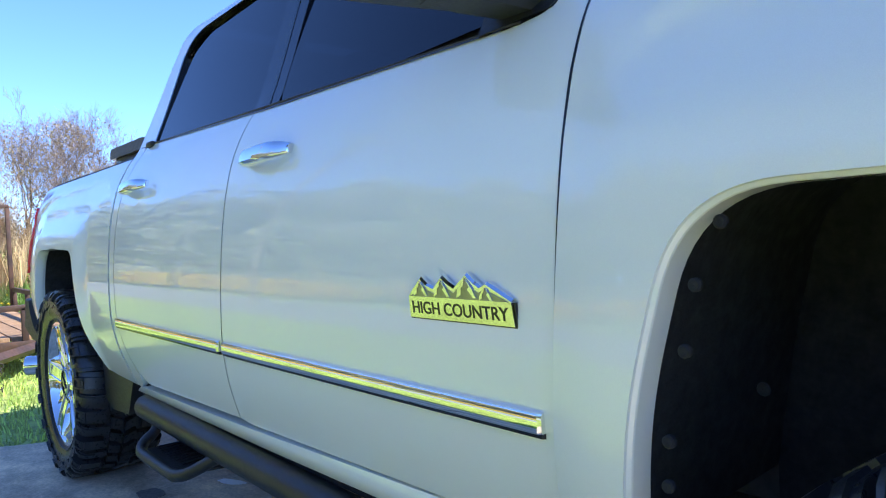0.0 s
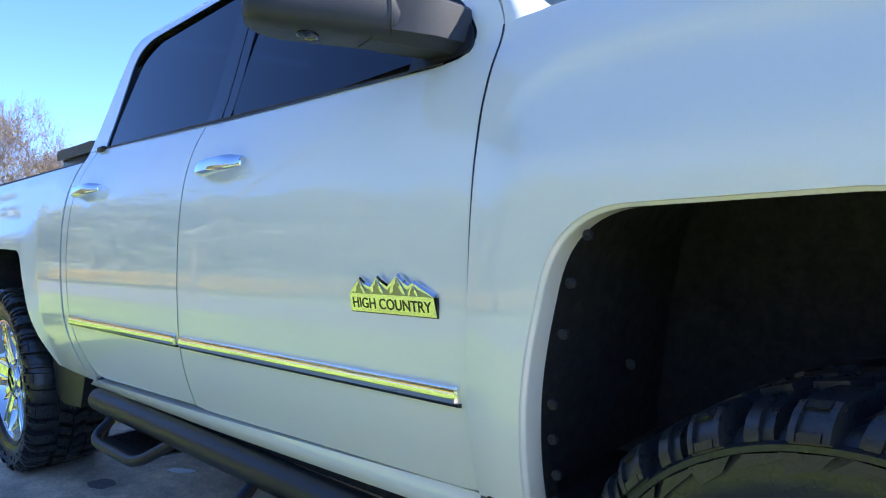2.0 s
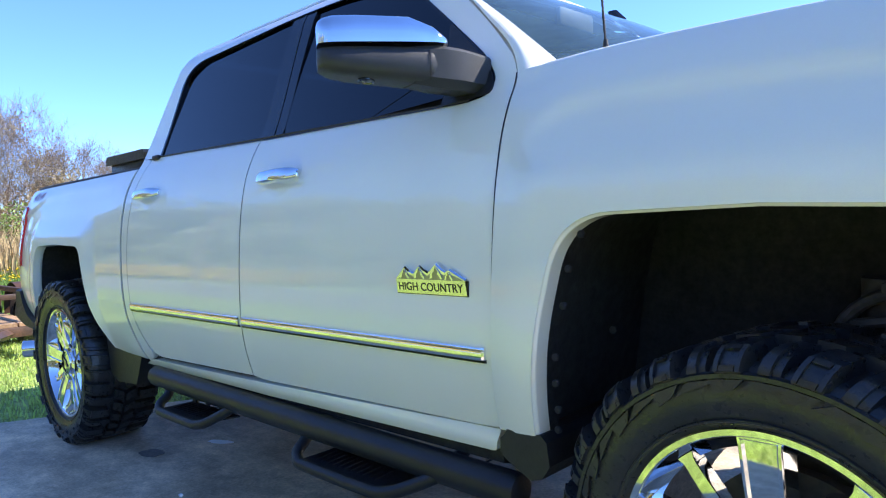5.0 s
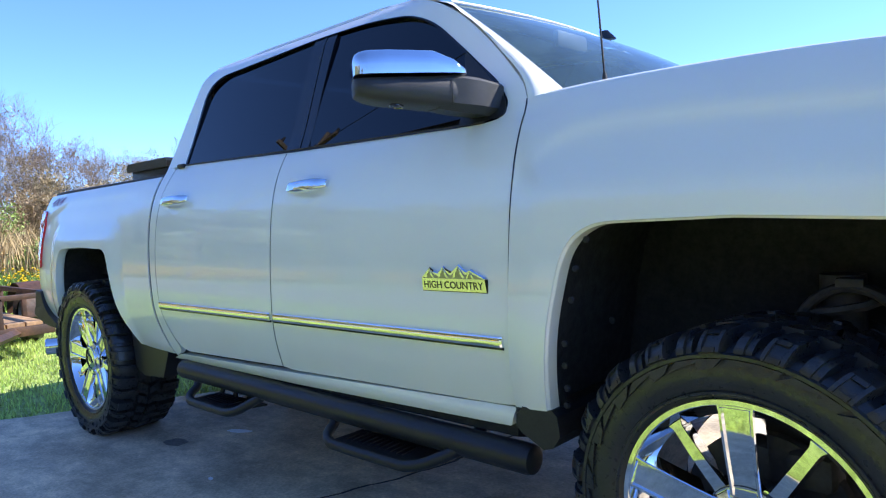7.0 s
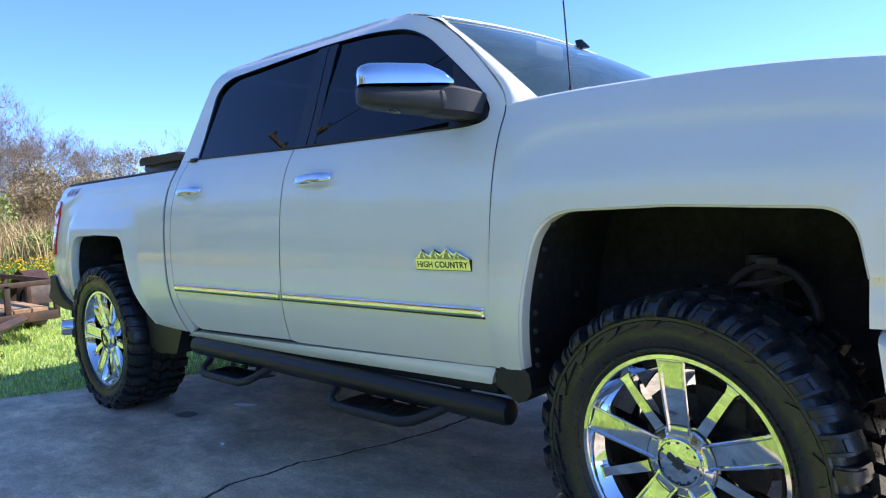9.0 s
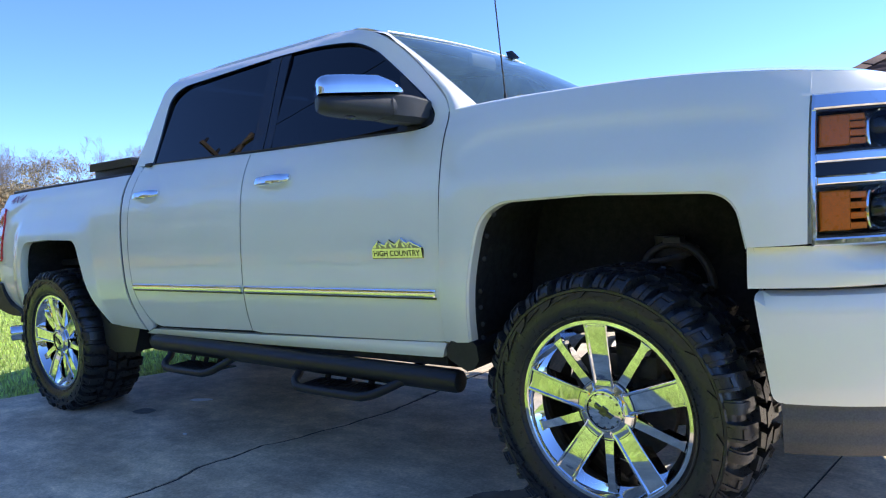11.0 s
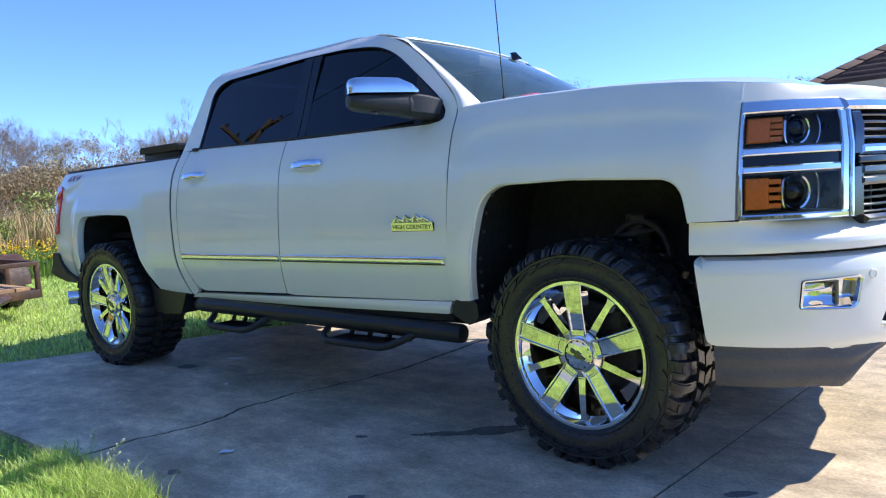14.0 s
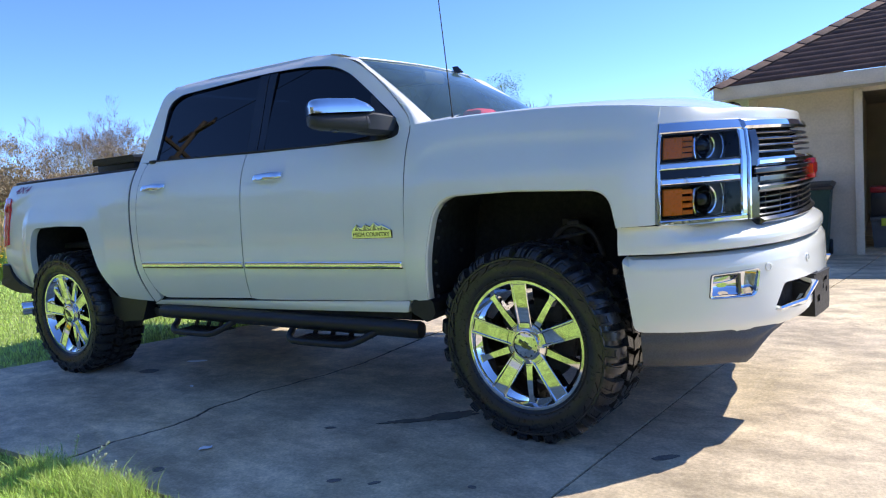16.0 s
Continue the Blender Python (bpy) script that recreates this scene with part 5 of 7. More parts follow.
part("leaf_springs", g, M_STEEL, truck)

# ---- step bars ----
def step_bar(s):
    y0 = s * 0.925
    g = Geo()
    r = 0.044
    path = [(-2.605, y0, 0.480), (-2.600, y0, 0.480), (-2.585, y0, 0.480)] + [(x, y0, 0.480 - 0.013 * (x + 2.6)) for x in np.linspace(-2.5, -0.70, 14)] + [(-0.605, y0, 0.454), (-0.590, y0, 0.454), (-0.585, y0, 0.454)]
    rs = [r * 0.6, r * 0.9, r] + [r] * 14 + [r, r * 0.9, r * 0.6]
    bar = part("step_bar", g.tube(path, rs, 20), M_POWDER, truck, "black tubular side step bar with drop steps")
    for x in (-2.35, -1.52, -0.82):
        part("bracket", Geo().tube([(x, s * 0.66, 0.56), (x, s * 0.80, 0.53), (x, s * 0.91, 0.47)], 0.018, 8).box((x, s * 0.66, 0.57), (0.10, 0.05, 0.10), 0.01), M_POWDER, bar)
    for xa, xb in ((-2.45, -1.90), (-1.45, -0.82)):
        n = (xb - xa) / 0.63
        hoop = [(xa - 0.005, s * 0.93, 0.455), (xa + 0.002, s * 0.945, 0.42), (xa + 0.015, s * 0.985, 0.395), (xa + 0.045, s * 1.005, 0.378), (xa + 0.10, s * 1.010, 0.372), (xa + 0.38 * n, s * 1.010, 0.370), (xa + 0.44 * n, s * 1.006, 0.374), (xa + 0.50 * n, s * 0.99, 0.390), (xb - 0.03, s * 0.945, 0.438), (xb, s * 0.93, 0.458)]
        # round the polyline once
        pts = [Vector(p) for p in hoop]
        fine = []
        for i in range(len(pts) - 1):
            p0, p1, p2, p3 = pts[max(i - 1, 0)], pts[i], pts[i + 1], pts[min(i + 2, len(pts) - 1)]
            for t in (0, 0.25, 0.5, 0.75):
                fine.append(0.5 * ((2 * p1) + (p2 - p0) * t + (2 * p0 - 5 * p1 + 4 * p2 - p3) * t * t + (3 * p1 - p0 - 3 * p2 + p3) * t**3))
        fine.append(pts[-1])
        part("step_hoop", Geo().tube(fine, 0.0185, 12), M_POWDER, bar)
        tr = rounded([(xa + 0.05, 0.86), (xa + 0.05, 1.0, 0.02), (xa + 0.45 * n, 1.0, 0.02), (xa + 0.50 * n, 0.86)], 0.03)
        slots = [rounded([(xa + 0.075 + 0.028 * k, 0.885), (xa + 0.084 + 0.028 * k, 0.885), (xa + 0.094 + 0.028 * k, 0.965), (xa + 0.085 + 0.028 * k, 0.965)], 0.03) for k in range(int(11 * n))]
        part("step_plate", panel(tr, lambda a, b: (a, s * b, 0.381), slots, step=0.06, thick=0.006, inward=lambda a, b: (0, 0, -1)), M_POWDER, bar, "perforated step plate")
        for k in range(3):
            xx = xa + (0.11 + 0.13 * k) * n
            part("step_strut", Geo().box((xx, s * 0.868, 0.412), (0.030, 0.006, 0.085), 0.002, Matrix.Rotation(0.5, 4, "Y")), M_POWDER, bar)
    return bar


step_bar(-1)
step_bar(1)

# ---- door mirrors ----
def mirror_unit(left):
    inn, out = Vector((-0.785, -0.905, 1.51)), Vector((-0.965, -1.170, 1.51))
    ax = (out - inn).normalized()
    nf = Vector((-ax.y, ax.x, 0)) * -1
    if nf.x < 0:
        nf = -nf
    L = (out - inn).length

    def ring(t, z_lo, z_hi, n=20):
        c = inn + ax * (L * t)
        k = (1 - abs(2 * t - 1)**5) ** 0.5 if 0 < t < 1 else 0.0
        k = 0.55 + 0.45 * k
        dep = 0.075 * k
        pts = []
        for a in np.linspace(0, 2 * math.pi, n, endpoint=False):
            ca, sa = math.cos(a), math.sin(a)
            px = abs(ca)**0.6 * (1 if ca > 0 else -1)
            pz = abs(sa)**0.6 * (1 if sa > 0 else -1)
            pts.append(c + nf * (px * dep - 0.02) + Vector((0, 0, (z_lo + z_hi) / 2 - c.z + pz * (z_hi - z_lo) / 2 * (0.8 + 0.2 * k))))
        return pts
    ts = [0.0, 0.03, 0.08, 0.2, 0.4, 0.6, 0.8, 0.9, 0.96, 1.0]
    low = Geo().loft([ring(t, 1.430 + 0.038 * t + 0.012 * max(0, (t - 0.8) / 0.2)**2, 1.534) for t in ts])
    body = part("door_mirror", flip(low, left), M_GRIT, fd[1 if left else 0], "black door mirror with chrome cap", 40)

    def cap_ring(t):
        c = inn + ax * (L * t)
        k = max(0.0, 1 - abs(2 * t - 1)**6)**0.5
        dep = 0.076 * (0.6 + 0.4 * k)
        h = 0.076 * (0.62 + 0.38 * k) * (0.45 + 0.55 * smooth01(t / 0.24)) - 0.008 * (1 - t)
        return [c + nf * (dep * math.cos(a)**0.5 * 1.0 - 0.02 if math.cos(a) > 0 else -dep * abs(math.cos(a))**0.5 - 0.02) + Vector((0, 0, 1.5355 - c.z + h * math.sin(a)**0.62)) for a in np.linspace(0.0, math.pi, 18)]
    cap = Geo().loft([cap_ring(t) for t in [0.0, 0.015, 0.05, 0.12, 0.3, 0.5, 0.7, 0.88, 0.95, 0.985, 1.0]])
    part("mirror_cap", flip(cap, left), M_CHROME, body, "chrome mirror cap", 50)
    t = 0.16
    band_ = [[c + (c - inn - ax * (L * t)).normalized() * o for c in ring(t + d, 1.430 + 0.038 * t, 1.534)] for d, o in ((-0.006, 0.0006), (-0.005, 0.0014), (0.005, 0.0014), (0.006, 0.0006))]
    part("housing_seam", flip(Geo().loft(band_, True, False), left), M_INK, body)
    glass = Geo().grid(lambda u, v: tuple(inn + ax * (L * (0.08 + 0.84 * u)) - nf * 0.097 + Vector((0, 0, -0.022 + 0.085 * v))), np.linspace(0, 1, 4), np.linspace(0, 1, 4))
    part("mirror_glass", flip(glass, left), M_CHROME, body)
    arm = Geo()
    rows = []
    for t, (x, y, z0, z1, d) in zip(range(5), ((-0.765, -0.80, 1.418, 1.512, 0.050), (-0.775, -0.845, 1.420, 1.518, 0.052), (-0.785, -0.88, 1.424, 1.524, 0.054), (-0.805, -0.93, 1.428, 1.53, 0.052), (-0.84, -0.985, 1.440, 1.53, 0.046))):
        rows.append([(x + d * px, y - 0.3 * d * px, (z0 + z1) / 2 + (z1 - z0) / 2 * pz) for px, pz in ((-1, -0.8), (-0.7, -1), (0.6, -1), (1.0, -0.6), (1.0, 0.8), (0.8, 1), (-0.8, 1), (-1, 0.8))])
    part("mirror_arm", flip(arm.loft(rows), left), M_GRIT, body)
    lampc = inn + ax * (L * 0.64) + nf * 0.005
    g = Geo().revolve([(0.021, 0.004), (0.021, -0.003), (0.016, -0.005), (0.014, -0.002), (0.008, -0.004), (0.0005, -0.006)], 18).turned(Matrix.Translation((lampc.x, lampc.y, 1.4500 + 0.004)) @ pose(0, 0, 0, 90, 0, 0) @ pose(0, 0, 0, -12, 0, 0))
    part("puddle_lamp", flip(g, left), M_DARKCHROME, body, "round puddle lamp")


mirror_unit(False)
mirror_unit(True)

# ---- antenna on the right front corner, shark fin behind the windscreen ----
g = Geo().tube([(-0.392, -0.805, 1.455), (-0.392, -0.805, 1.486)], [0.009, 0.005], 12)
mast = part("antenna", g, M_BLACK, truck, "thin black mast antenna")
pts = [(-0.392 - 0.050 * t, -0.805 + 0.010 * t, 1.475 + 0.86 * t) for t in np.linspace(0, 1, 12)]
part("antenna_mast", Geo().tube(pts, [0.0028 - 0.0013 * t for t in np.linspace(0, 1, 12)], 8), M_BLACK, mast)
hx = Geo()
hx.tube([(-0.392 - 0.050 * t + 0.0023 * math.cos(t * 400), -0.805 + 0.010 * t + 0.0023 * math.sin(t * 400), 1.475 + 0.86 * t) for t in np.linspace(0.03, 0.95, 560)], 0.0012, 4)
part("antenna_coil", hx, M_BLACK, mast)
g = Geo()
g.loft([[(-1.00 - 0.03 * k + dx * (1 - 0.4 * k), 0.34 + dy * (1 - 0.5 * k), 1.860 + 0.044 * k) for dx, dy in ((0.030, 0), (0.015, 0.018), (-0.03, 0.016), (-0.03, -0.016), (0.015, -0.018))] for k in (0, 0.5, 1.0)])
part("roof_fin", g, M_TRIMBLACK, truck, "small black fin on the roof edge")

# ---- cab interior ----
M_CAP = material("bright red cloth", (0.95, 0.02, 0.06), 0.8, spread=0.1, coarse=30)
g = Geo()
g.loft([[(x - 0.27 * (y / 0.72)**2, y, z) for x, z in ((-0.46, 1.30), (-0.43, 1.415), (-0.55, 1.462), (-0.72, 1.470), (-0.84, 1.42), (-0.85, 0.95), (-0.45, 0.95))] for y in np.linspace(-0.72, 0.72, 13)])
part("dashboard", g, M_DASH, truck, "grey dashboard in the sun")
for x in (-1.35, -2.25):
    for y in (-0.38, 0.38):
        g = Geo()
        g.box((x, y, 1.0), (0.5, 0.5, 0.16), 0.06).box((x - 0.27, y, 1.30), (0.14, 0.48, 0.60), 0.06, Matrix.Rotation(-0.16, 4, "Y"))
        g.box((x - 0.34, y, 1.69), (0.09, 0.26, 0.17), 0.04)
        part("seat", g, M_SEAT, truck, "dark leather seat")
g = Geo().revolve([(0.17, -0.012), (0.182, 0), (0.17, 0.012), (0.158, 0)], 32, True).turned(pose(-0.98, 0.38, 1.36, -15, 0, 90))
part("steering_wheel", g, M_DASH, truck)
g = Geo().box((-0.99, 0.0, 1.80), (0.03, 0.22, 0.07), 0.015)
part("rear_view_mirror", g, M_DASH, truck)
part("dash_cap", Geo().box((-0.535, -0.27, 1.488), (0.13, 0.20, 0.11), 0.030), M_CAP, truck, "red cap lying on the dashboard")
g = Geo().box((-1.7, 0, 0.88), (2.1, 1.6, 0.04), 0.01).box((-1.85, 0, 1.87), (1.3, 1.0, 0.010), 0.004)
part("cab_lining", g, M_DASH, truck)

# ---- tool box across the bed ----
M_TOOLBOX = material("black checker plate box", (0.016, 0.018, 0.018), 0.35, metal=0.4, spread=0.3, coarse=9, grain=0.3, fine=140, bump=0.0012, bump_scale=130)
toolbox = thing("truck_tool_box", "black metal tool box lying across the pickup bed rails", "tool box", at=(-3.2, 0, 1.41))
g = Geo().box((0, 0, 0.005), (0.44, 1.50, 0.12), 0.01)
part("body", g, M_TOOLBOX, toolbox)
g = Geo()
g.loft([[(x, s * (0.765 - i), z) for x, z in ((-0.245, 0.055), (-0.245, 0.085), (-0.225, 0.102), (0.225, 0.102), (0.245, 0.085), (0.245, 0.055))] for s, i in ((-1, 0.0), (-1, 0.015), (1, 0.015), (1, 0.0))])
part("lid", g, M_TOOLBOX, toolbox, "ribbed lid")

# ---- ground ----
M_LAWN = material("lawn soil and grass", (0.42, 0.54, 0.15), 0.9, spread=0.35, coarse=0.9, grain=0.5, fine=14, other=(0.47, 0.55, 0.18), bump=0.03, bump_scale=30)
M_BLADE = leafy("grass blades", (0.56, 0.70, 0.20), 0.45, 0.5)
M_DRY = material("dry reed grass", (0.55, 0.40, 0.20), 0.8, spread=0.3, coarse=0.6, island=0.35)
M_WEED = leafy("weed leaves", (0.17, 0.28, 0.055), 0.4)
M_FLOWER = material("yellow flowers", (0.80, 0.52, 0.01), 0.6, island=0.2)
M_BARK = material("grey bark", (0.11, 0.09, 0.072), 0.9, spread=0.3, coarse=3, grain=0.3, fine=30, bump=0.004, bump_scale=60)
M_TWIG = material("bare twigs", (0.20, 0.15, 0.12), 0.9, island=0.3, spread=0.2, coarse=0.4)
M_BUSH = material("brown thicket twigs", (0.30, 0.20, 0.11), 0.9, island=0.35, spread=0.3, coarse=0.3)
M_ASPHALT = material("pale worn asphalt", (0.32, 0.325, 0.335), 0.85, spread=0.2, coarse=0.5, grain=0.4, fine=60, bump=0.002, bump_scale=120)
M_GLINT = material("near-white glint colour", (0.97, 0.96, 0.93), 0.5, spread=0.06, coarse=30)
M_CRACK = material("dirt in crack", (0.05, 0.045, 0.04), 0.95)
M_PAPER = material("white litter", (0.75, 0.77, 0.80), 0.6)
M_STAIN = material("oil stain", (0.085, 0.062, 0.045), 0.5, spread=0.4, coarse=12, other=(0.15, 0.115, 0.085))
M_MARK = material("dark spot in concrete", (0.18, 0.16, 0.14), 0.8, spread=0.3, coarse=40)


def concrete():
    """Weathered broom-finished concrete: cloudy tones, pale scuffs along the slab, fine pits."""
    m = material("broom-finished concrete", (0.76, 0.615, 0.395), 0.62, spread=0.26, coarse=0.7, grain=0.22, fine=70, other=(0.66, 0.535, 0.375), bump=0.0012, bump_scale=140)
    nt = m.node_tree
    p = nt.nodes["Principled BSDF"]
    src = p.inputs["Base Color"].links[0].from_socket
    tc = nt.nodes.new("ShaderNodeTexCoord").outputs["Object"]
    mp = nt.nodes.new("ShaderNodeMapping")
    mp.inputs["Scale"].default_value = (1.1, 2.1, 1)
    mp.inputs["Rotation"].default_value = (0, 0, 0.7)
    nt.links.new(tc, mp.inputs["Vector"])
    n = nt.nodes.new("ShaderNodeTexNoise")
    n.inputs["Scale"].default_value, n.inputs["Detail"].default_value, n.inputs["Roughness"].default_value = 1.9, 10, 0.66
    nt.links.new(mp.outputs[0], n.inputs["Vector"])
    r = nt.nodes.new("ShaderNodeValToRGB")
    r.color_ramp.elements[0].position, r.color_ramp.elements[0].color = 0.38, (0.69, 0.685, 0.68, 1)
    r.color_ramp.elements[1].position, r.color_ramp.elements[1].color = 0.65, (1.29, 1.29, 1.29, 1)
    nt.links.new(n.outputs["Fac"], r.inputs[0])
    x = nt.nodes.new("ShaderNodeMix")
    x.data_type, x.blend_type = "RGBA", "MULTIPLY"
    x.inputs[0].default_value = 1.0
    nt.links.new(src, x.inputs[6])
    nt.links.new(r.outputs[0], x.inputs[7])
    v = nt.nodes.new("ShaderNodeTexNoise")
    v.inputs["Scale"].default_value, v.inputs["Detail"].default_value, v.inputs["Roughness"].default_value = 9.0, 12, 0.75
    nt.links.new(tc, v.inputs["Vector"])
    r2 = nt.nodes.new("ShaderNodeValToRGB")
    r2.color_ramp.elements[0].position, r2.color_ramp.elements[0].color = 0.30, (0.66, 0.65, 0.64, 1)
    r2.color_ramp.elements[1].position, r2.color_ramp.elements[1].color = 0.62, (1.12, 1.12, 1.12, 1)
    nt.links.new(v.outputs["Fac"], r2.inputs[0])
    y = nt.nodes.new("ShaderNodeMix")
    y.data_type, y.blend_type = "RGBA", "MULTIPLY"
    y.inputs[0].default_value = 1.0
    nt.links.new(x.outputs[2], y.inputs[6])
    nt.links.new(r2.outputs[0], y.inputs[7])
    # pale scuffs, in streaks
    sm = nt.nodes.new("ShaderNodeMapping")
    sm.inputs["Scale"].default_value = (0.35, 1.5, 1)
    sm.inputs["Rotation"].default_value = (0, 0, -0.25)
    nt.links.new(tc, sm.inputs["Vector"])
    sn = nt.nodes.new("ShaderNodeTexNoise")
    sn.inputs["Scale"].default_value, sn.inputs["Detail"].default_value, sn.inputs["Roughness"].default_value = 12.0, 15, 0.9
    nt.links.new(sm.outputs[0], sn.inputs["Vector"])
    r3 = nt.nodes.new("ShaderNodeValToRGB")
    r3.color_ramp.elements[0].position, r3.color_ramp.elements[0].color = 0.55, (1, 1, 1, 1)
    r3.color_ramp.elements[1].position, r3.color_ramp.elements[1].color = 0.68, (1.6, 1.6, 1.6, 1)
    nt.links.new(sn.outputs["Fac"], r3.inputs[0])
    w = nt.nodes.new("ShaderNodeMix")
    w.data_type, w.blend_type = "RGBA", "MULTIPLY"
    w.inputs[0].default_value = 1.0
    nt.links.new(y.outputs[2], w.inputs[6])
    nt.links.new(r3.outputs[0], w.inputs[7])
    nt.links.new(w.outputs[2], p.inputs["Base Color"])
    return m


M_CONC = concrete()


def ground_z(x, y):
    return -0.16 * smooth01((y - 1.0) / 5.5)


xs = np.concatenate([[-2500, -600, -150, -60, -30], np.linspace(-20, 12, 33), [30, 60, 150, 600, 2500]])
ys = np.concatenate([[-2500, -600, -150, -60, -30], np.linspace(-20, 14, 35), [30, 60, 150, 600, 2500]])
ground = part("ground", Geo().grid(lambda x, y: (x, y, ground_z(x, y) - 0.03), xs, ys), M_LAWN)
tagged(ground, "green lawn and field reaching to the horizon", "ground", kind="structure")
# driveway slabs with an open joint and a wandering crack between them
slabs = thing("driveway", "grey-beige concrete driveway with cracks and stains", "driveway", kind="structure")


def rear_edge(y):
    return -3.86 + 0.53 * (y + 0.03)


def concrete_slab(outline):
    g = panel(np.array(outline), lambda x, y: (x, y, ground_z(x, y)), step=0.35, thick=0.10, inward=lambda a, b: (0, 0, -1))
    return part("slab", g, M_CONC, slabs)


def line(a, b, step=0.1, wob=0.0, seed=1):
    rnd = random.Random(seed)
    n = max(1, int(math.hypot(b[0] - a[0], b[1] - a[1]) / step))
    dx, dy = (b[1] - a[1]), -(b[0] - a[0])
    ln = math.hypot(dx, dy)
    drift, out = 0.0, []
    for i in range(n):
        t = i / n
        drift = 0.75 * drift + rnd.uniform(-1, 1) * wob
        out.append((a[0] + (b[0] - a[0]) * t + dx / ln * drift, a[1] + (b[1] - a[1]) * t + dy / ln * drift))
    return out


JX = lambda y: 0.490 + 0.133 * y
CRACK = [(-1.985, -2.04), (-1.96, -1.876), (-1.943, -1.71), (-1.907, -1.587), (-1.857, -1.467), (-1.853, -1.355), (-1.893, -1.173), (-1.858, -1.04), (-1.857, -0.87), (-1.79, -0.752), (-1.715, -0.536), (-1.63, -0.24), (-1.60, 0.8), (-1.57, 2.4), (-1.55, 6.12)]
crack_line = []
for i in range(len(CRACK) - 1):
    crack_line += line(CRACK[i], CRACK[i + 1], 0.03, 0.008, i + 3)
crack_line.append(CRACK[-1])
half = 0.0125
concrete_slab(line((rear_edge(-2.04), -2.04), (CRACK[0][0] - half, -2.04), 0.2) + [(x - half, y) for x, y in crack_line] + line((-1.56, 6.13), (rear_edge(4.6), 4.6), 0.3) + line((rear_edge(4.6), 4.6), (rear_edge(-2.04), -2.04), 0.12, 0.012, 9)[:-1])
concrete_slab([(x + half, y) for x, y in crack_line][::-1] + line((CRACK[0][0] + half, -2.04), (JX(-2.04) - 0.006, -2.04), 0.2) + line((JX(-2.04) - 0.006, -2.04), (JX(6.13) - 0.006, 6.13), 0.3) + line((JX(6.13) - 0.006, 6.13), (-1.53, 6.13), 0.3))
concrete_slab(line((JX(-2.04) + 0.006, -2.04), (9.0, -2.04), 0.3) + line((9.0, -2.04), (9.0, 6.13), 0.3) + line((9.0, 6.13), (JX(6.13) + 0.006, 6.13), 0.3) + line((JX(6.13) + 0.006, 6.13), (JX(-2.04) + 0.006, -2.04), 0.3))
part("crack_dirt", Geo().loft([[(x - 0.018, y, ground_z(x, y) - 0.004), (x + 0.018, y, ground_z(x, y) - 0.004)] for x, y in crack_line], False, False), M_CRACK, slabs)
part("joint_dirt", Geo().loft([[(JX(y) - 0.012, y, ground_z(0, y) - 0.008), (JX(y) + 0.012, y, ground_z(0, y) - 0.008)] for y in np.linspace(-2.04, 6.1, 40)], False, False), M_CRACK, slabs)
garage_slab = part("garage_slab", Geo().box((4.5, 9.2, -0.21), (10.2, 6.0, 0.12), 0.005), M_CONC, slabs)


def blot(name, x, y, rx, ry, rot, material_, z=0.0042, seed=0, n=26, rough_=0.25, label=""):
    """A thin flat patch with an uneven outline."""
    rnd = random.Random(seed)
    pts, k = [], 1.0
    for i in range(n):
        k = 0.6 * k + 0.4 * (1 + rnd.uniform(-rough_, rough_))
        a = 2 * math.pi * i / n
        px, py = rx * k * math.cos(a), ry * k * math.sin(a)
        pts.append((x + px * math.cos(rot) - py * math.sin(rot), y + px * math.sin(rot) + py * math.cos(rot)))
    g = Geo().loft([[(a, b, 0.0005) for a, b in pts], [(a, b, z) for a, b in pts]])
    return part(name, g, material_, slabs, label)


blot("stain", -0.515, -0.845, 0.135, 0.048, 0.80, M_STAIN, 0.0030, 3, 40, 0.5, "dark dried oil stain")
blot("stain", -0.69, -0.995, 0.125, 0.022, 0.58, M_STAIN, 0.0034, 5, 40, 0.6)
for x, y, rx, ry, r_, s_ in ((-3.05, -0.79, 0.075, 0.05, 0.2, 1), (-1.41, -1.885, 0.030, 0.022, 0.1, 2), (-0.015, -1.50, 0.018, 0.012, 0.3, 4), (-0.57, -1.665, 0.03, 0.016, 0.6, 6), (-0.40, -1.62, 0.03, 0.012, 0.9, 7), (-1.0, -1.2, 0.03, 0.014, 0.4, 8), (0.58, -0.97, 0.06, 0.022, 0.7, 9)):
    blot("spot", x, y, rx, ry, r_, M_MARK, 0.0028, s_, 20, 0.3)
# glint on a metal cap, painted near-white, and a scrap of litter
blot("pale_patch", -2.92, -0.485, 0.080, 0.024, 0.4, M_GLINT, 0.0032, 11, 24, 0.3, "near-white painted glint of a small metal cap")
lit = thing("paper_scrap", "small crumpled white paper scrap on the concrete", "litter", at=(-1.393, -1.64, 0.005), rz=35)
part("scrap", Geo().loft([[(-0.032, -0.013, 0), (-0.01, -0.016, 0.006), (0.014, -0.010, 0.003), (0.034, -0.014, 0.008)], [(-0.030, 0.012, 0.004), (-0.008, 0.010, 0.010), (0.016, 0.015, 0.004), (0.032, 0.011, 0.010)]], False, False), M_PAPER, lit)
lit = thing("small_pebble", "small pale pebble on the concrete", "pebble", at=(-2.38, -0.95, 0.006))
part("stone", Geo().box((0, 0, 0), (0.022, 0.016, 0.012), 0.005), M_PAPER, lit)

# street behind the camera, seen in the paintwork
road = part("road", Geo().grid(lambda x, y: (x, y, -0.012), np.linspace(-140, 140, 30), np.linspace(-11.5, -5.6, 4)), M_ASPHALT)
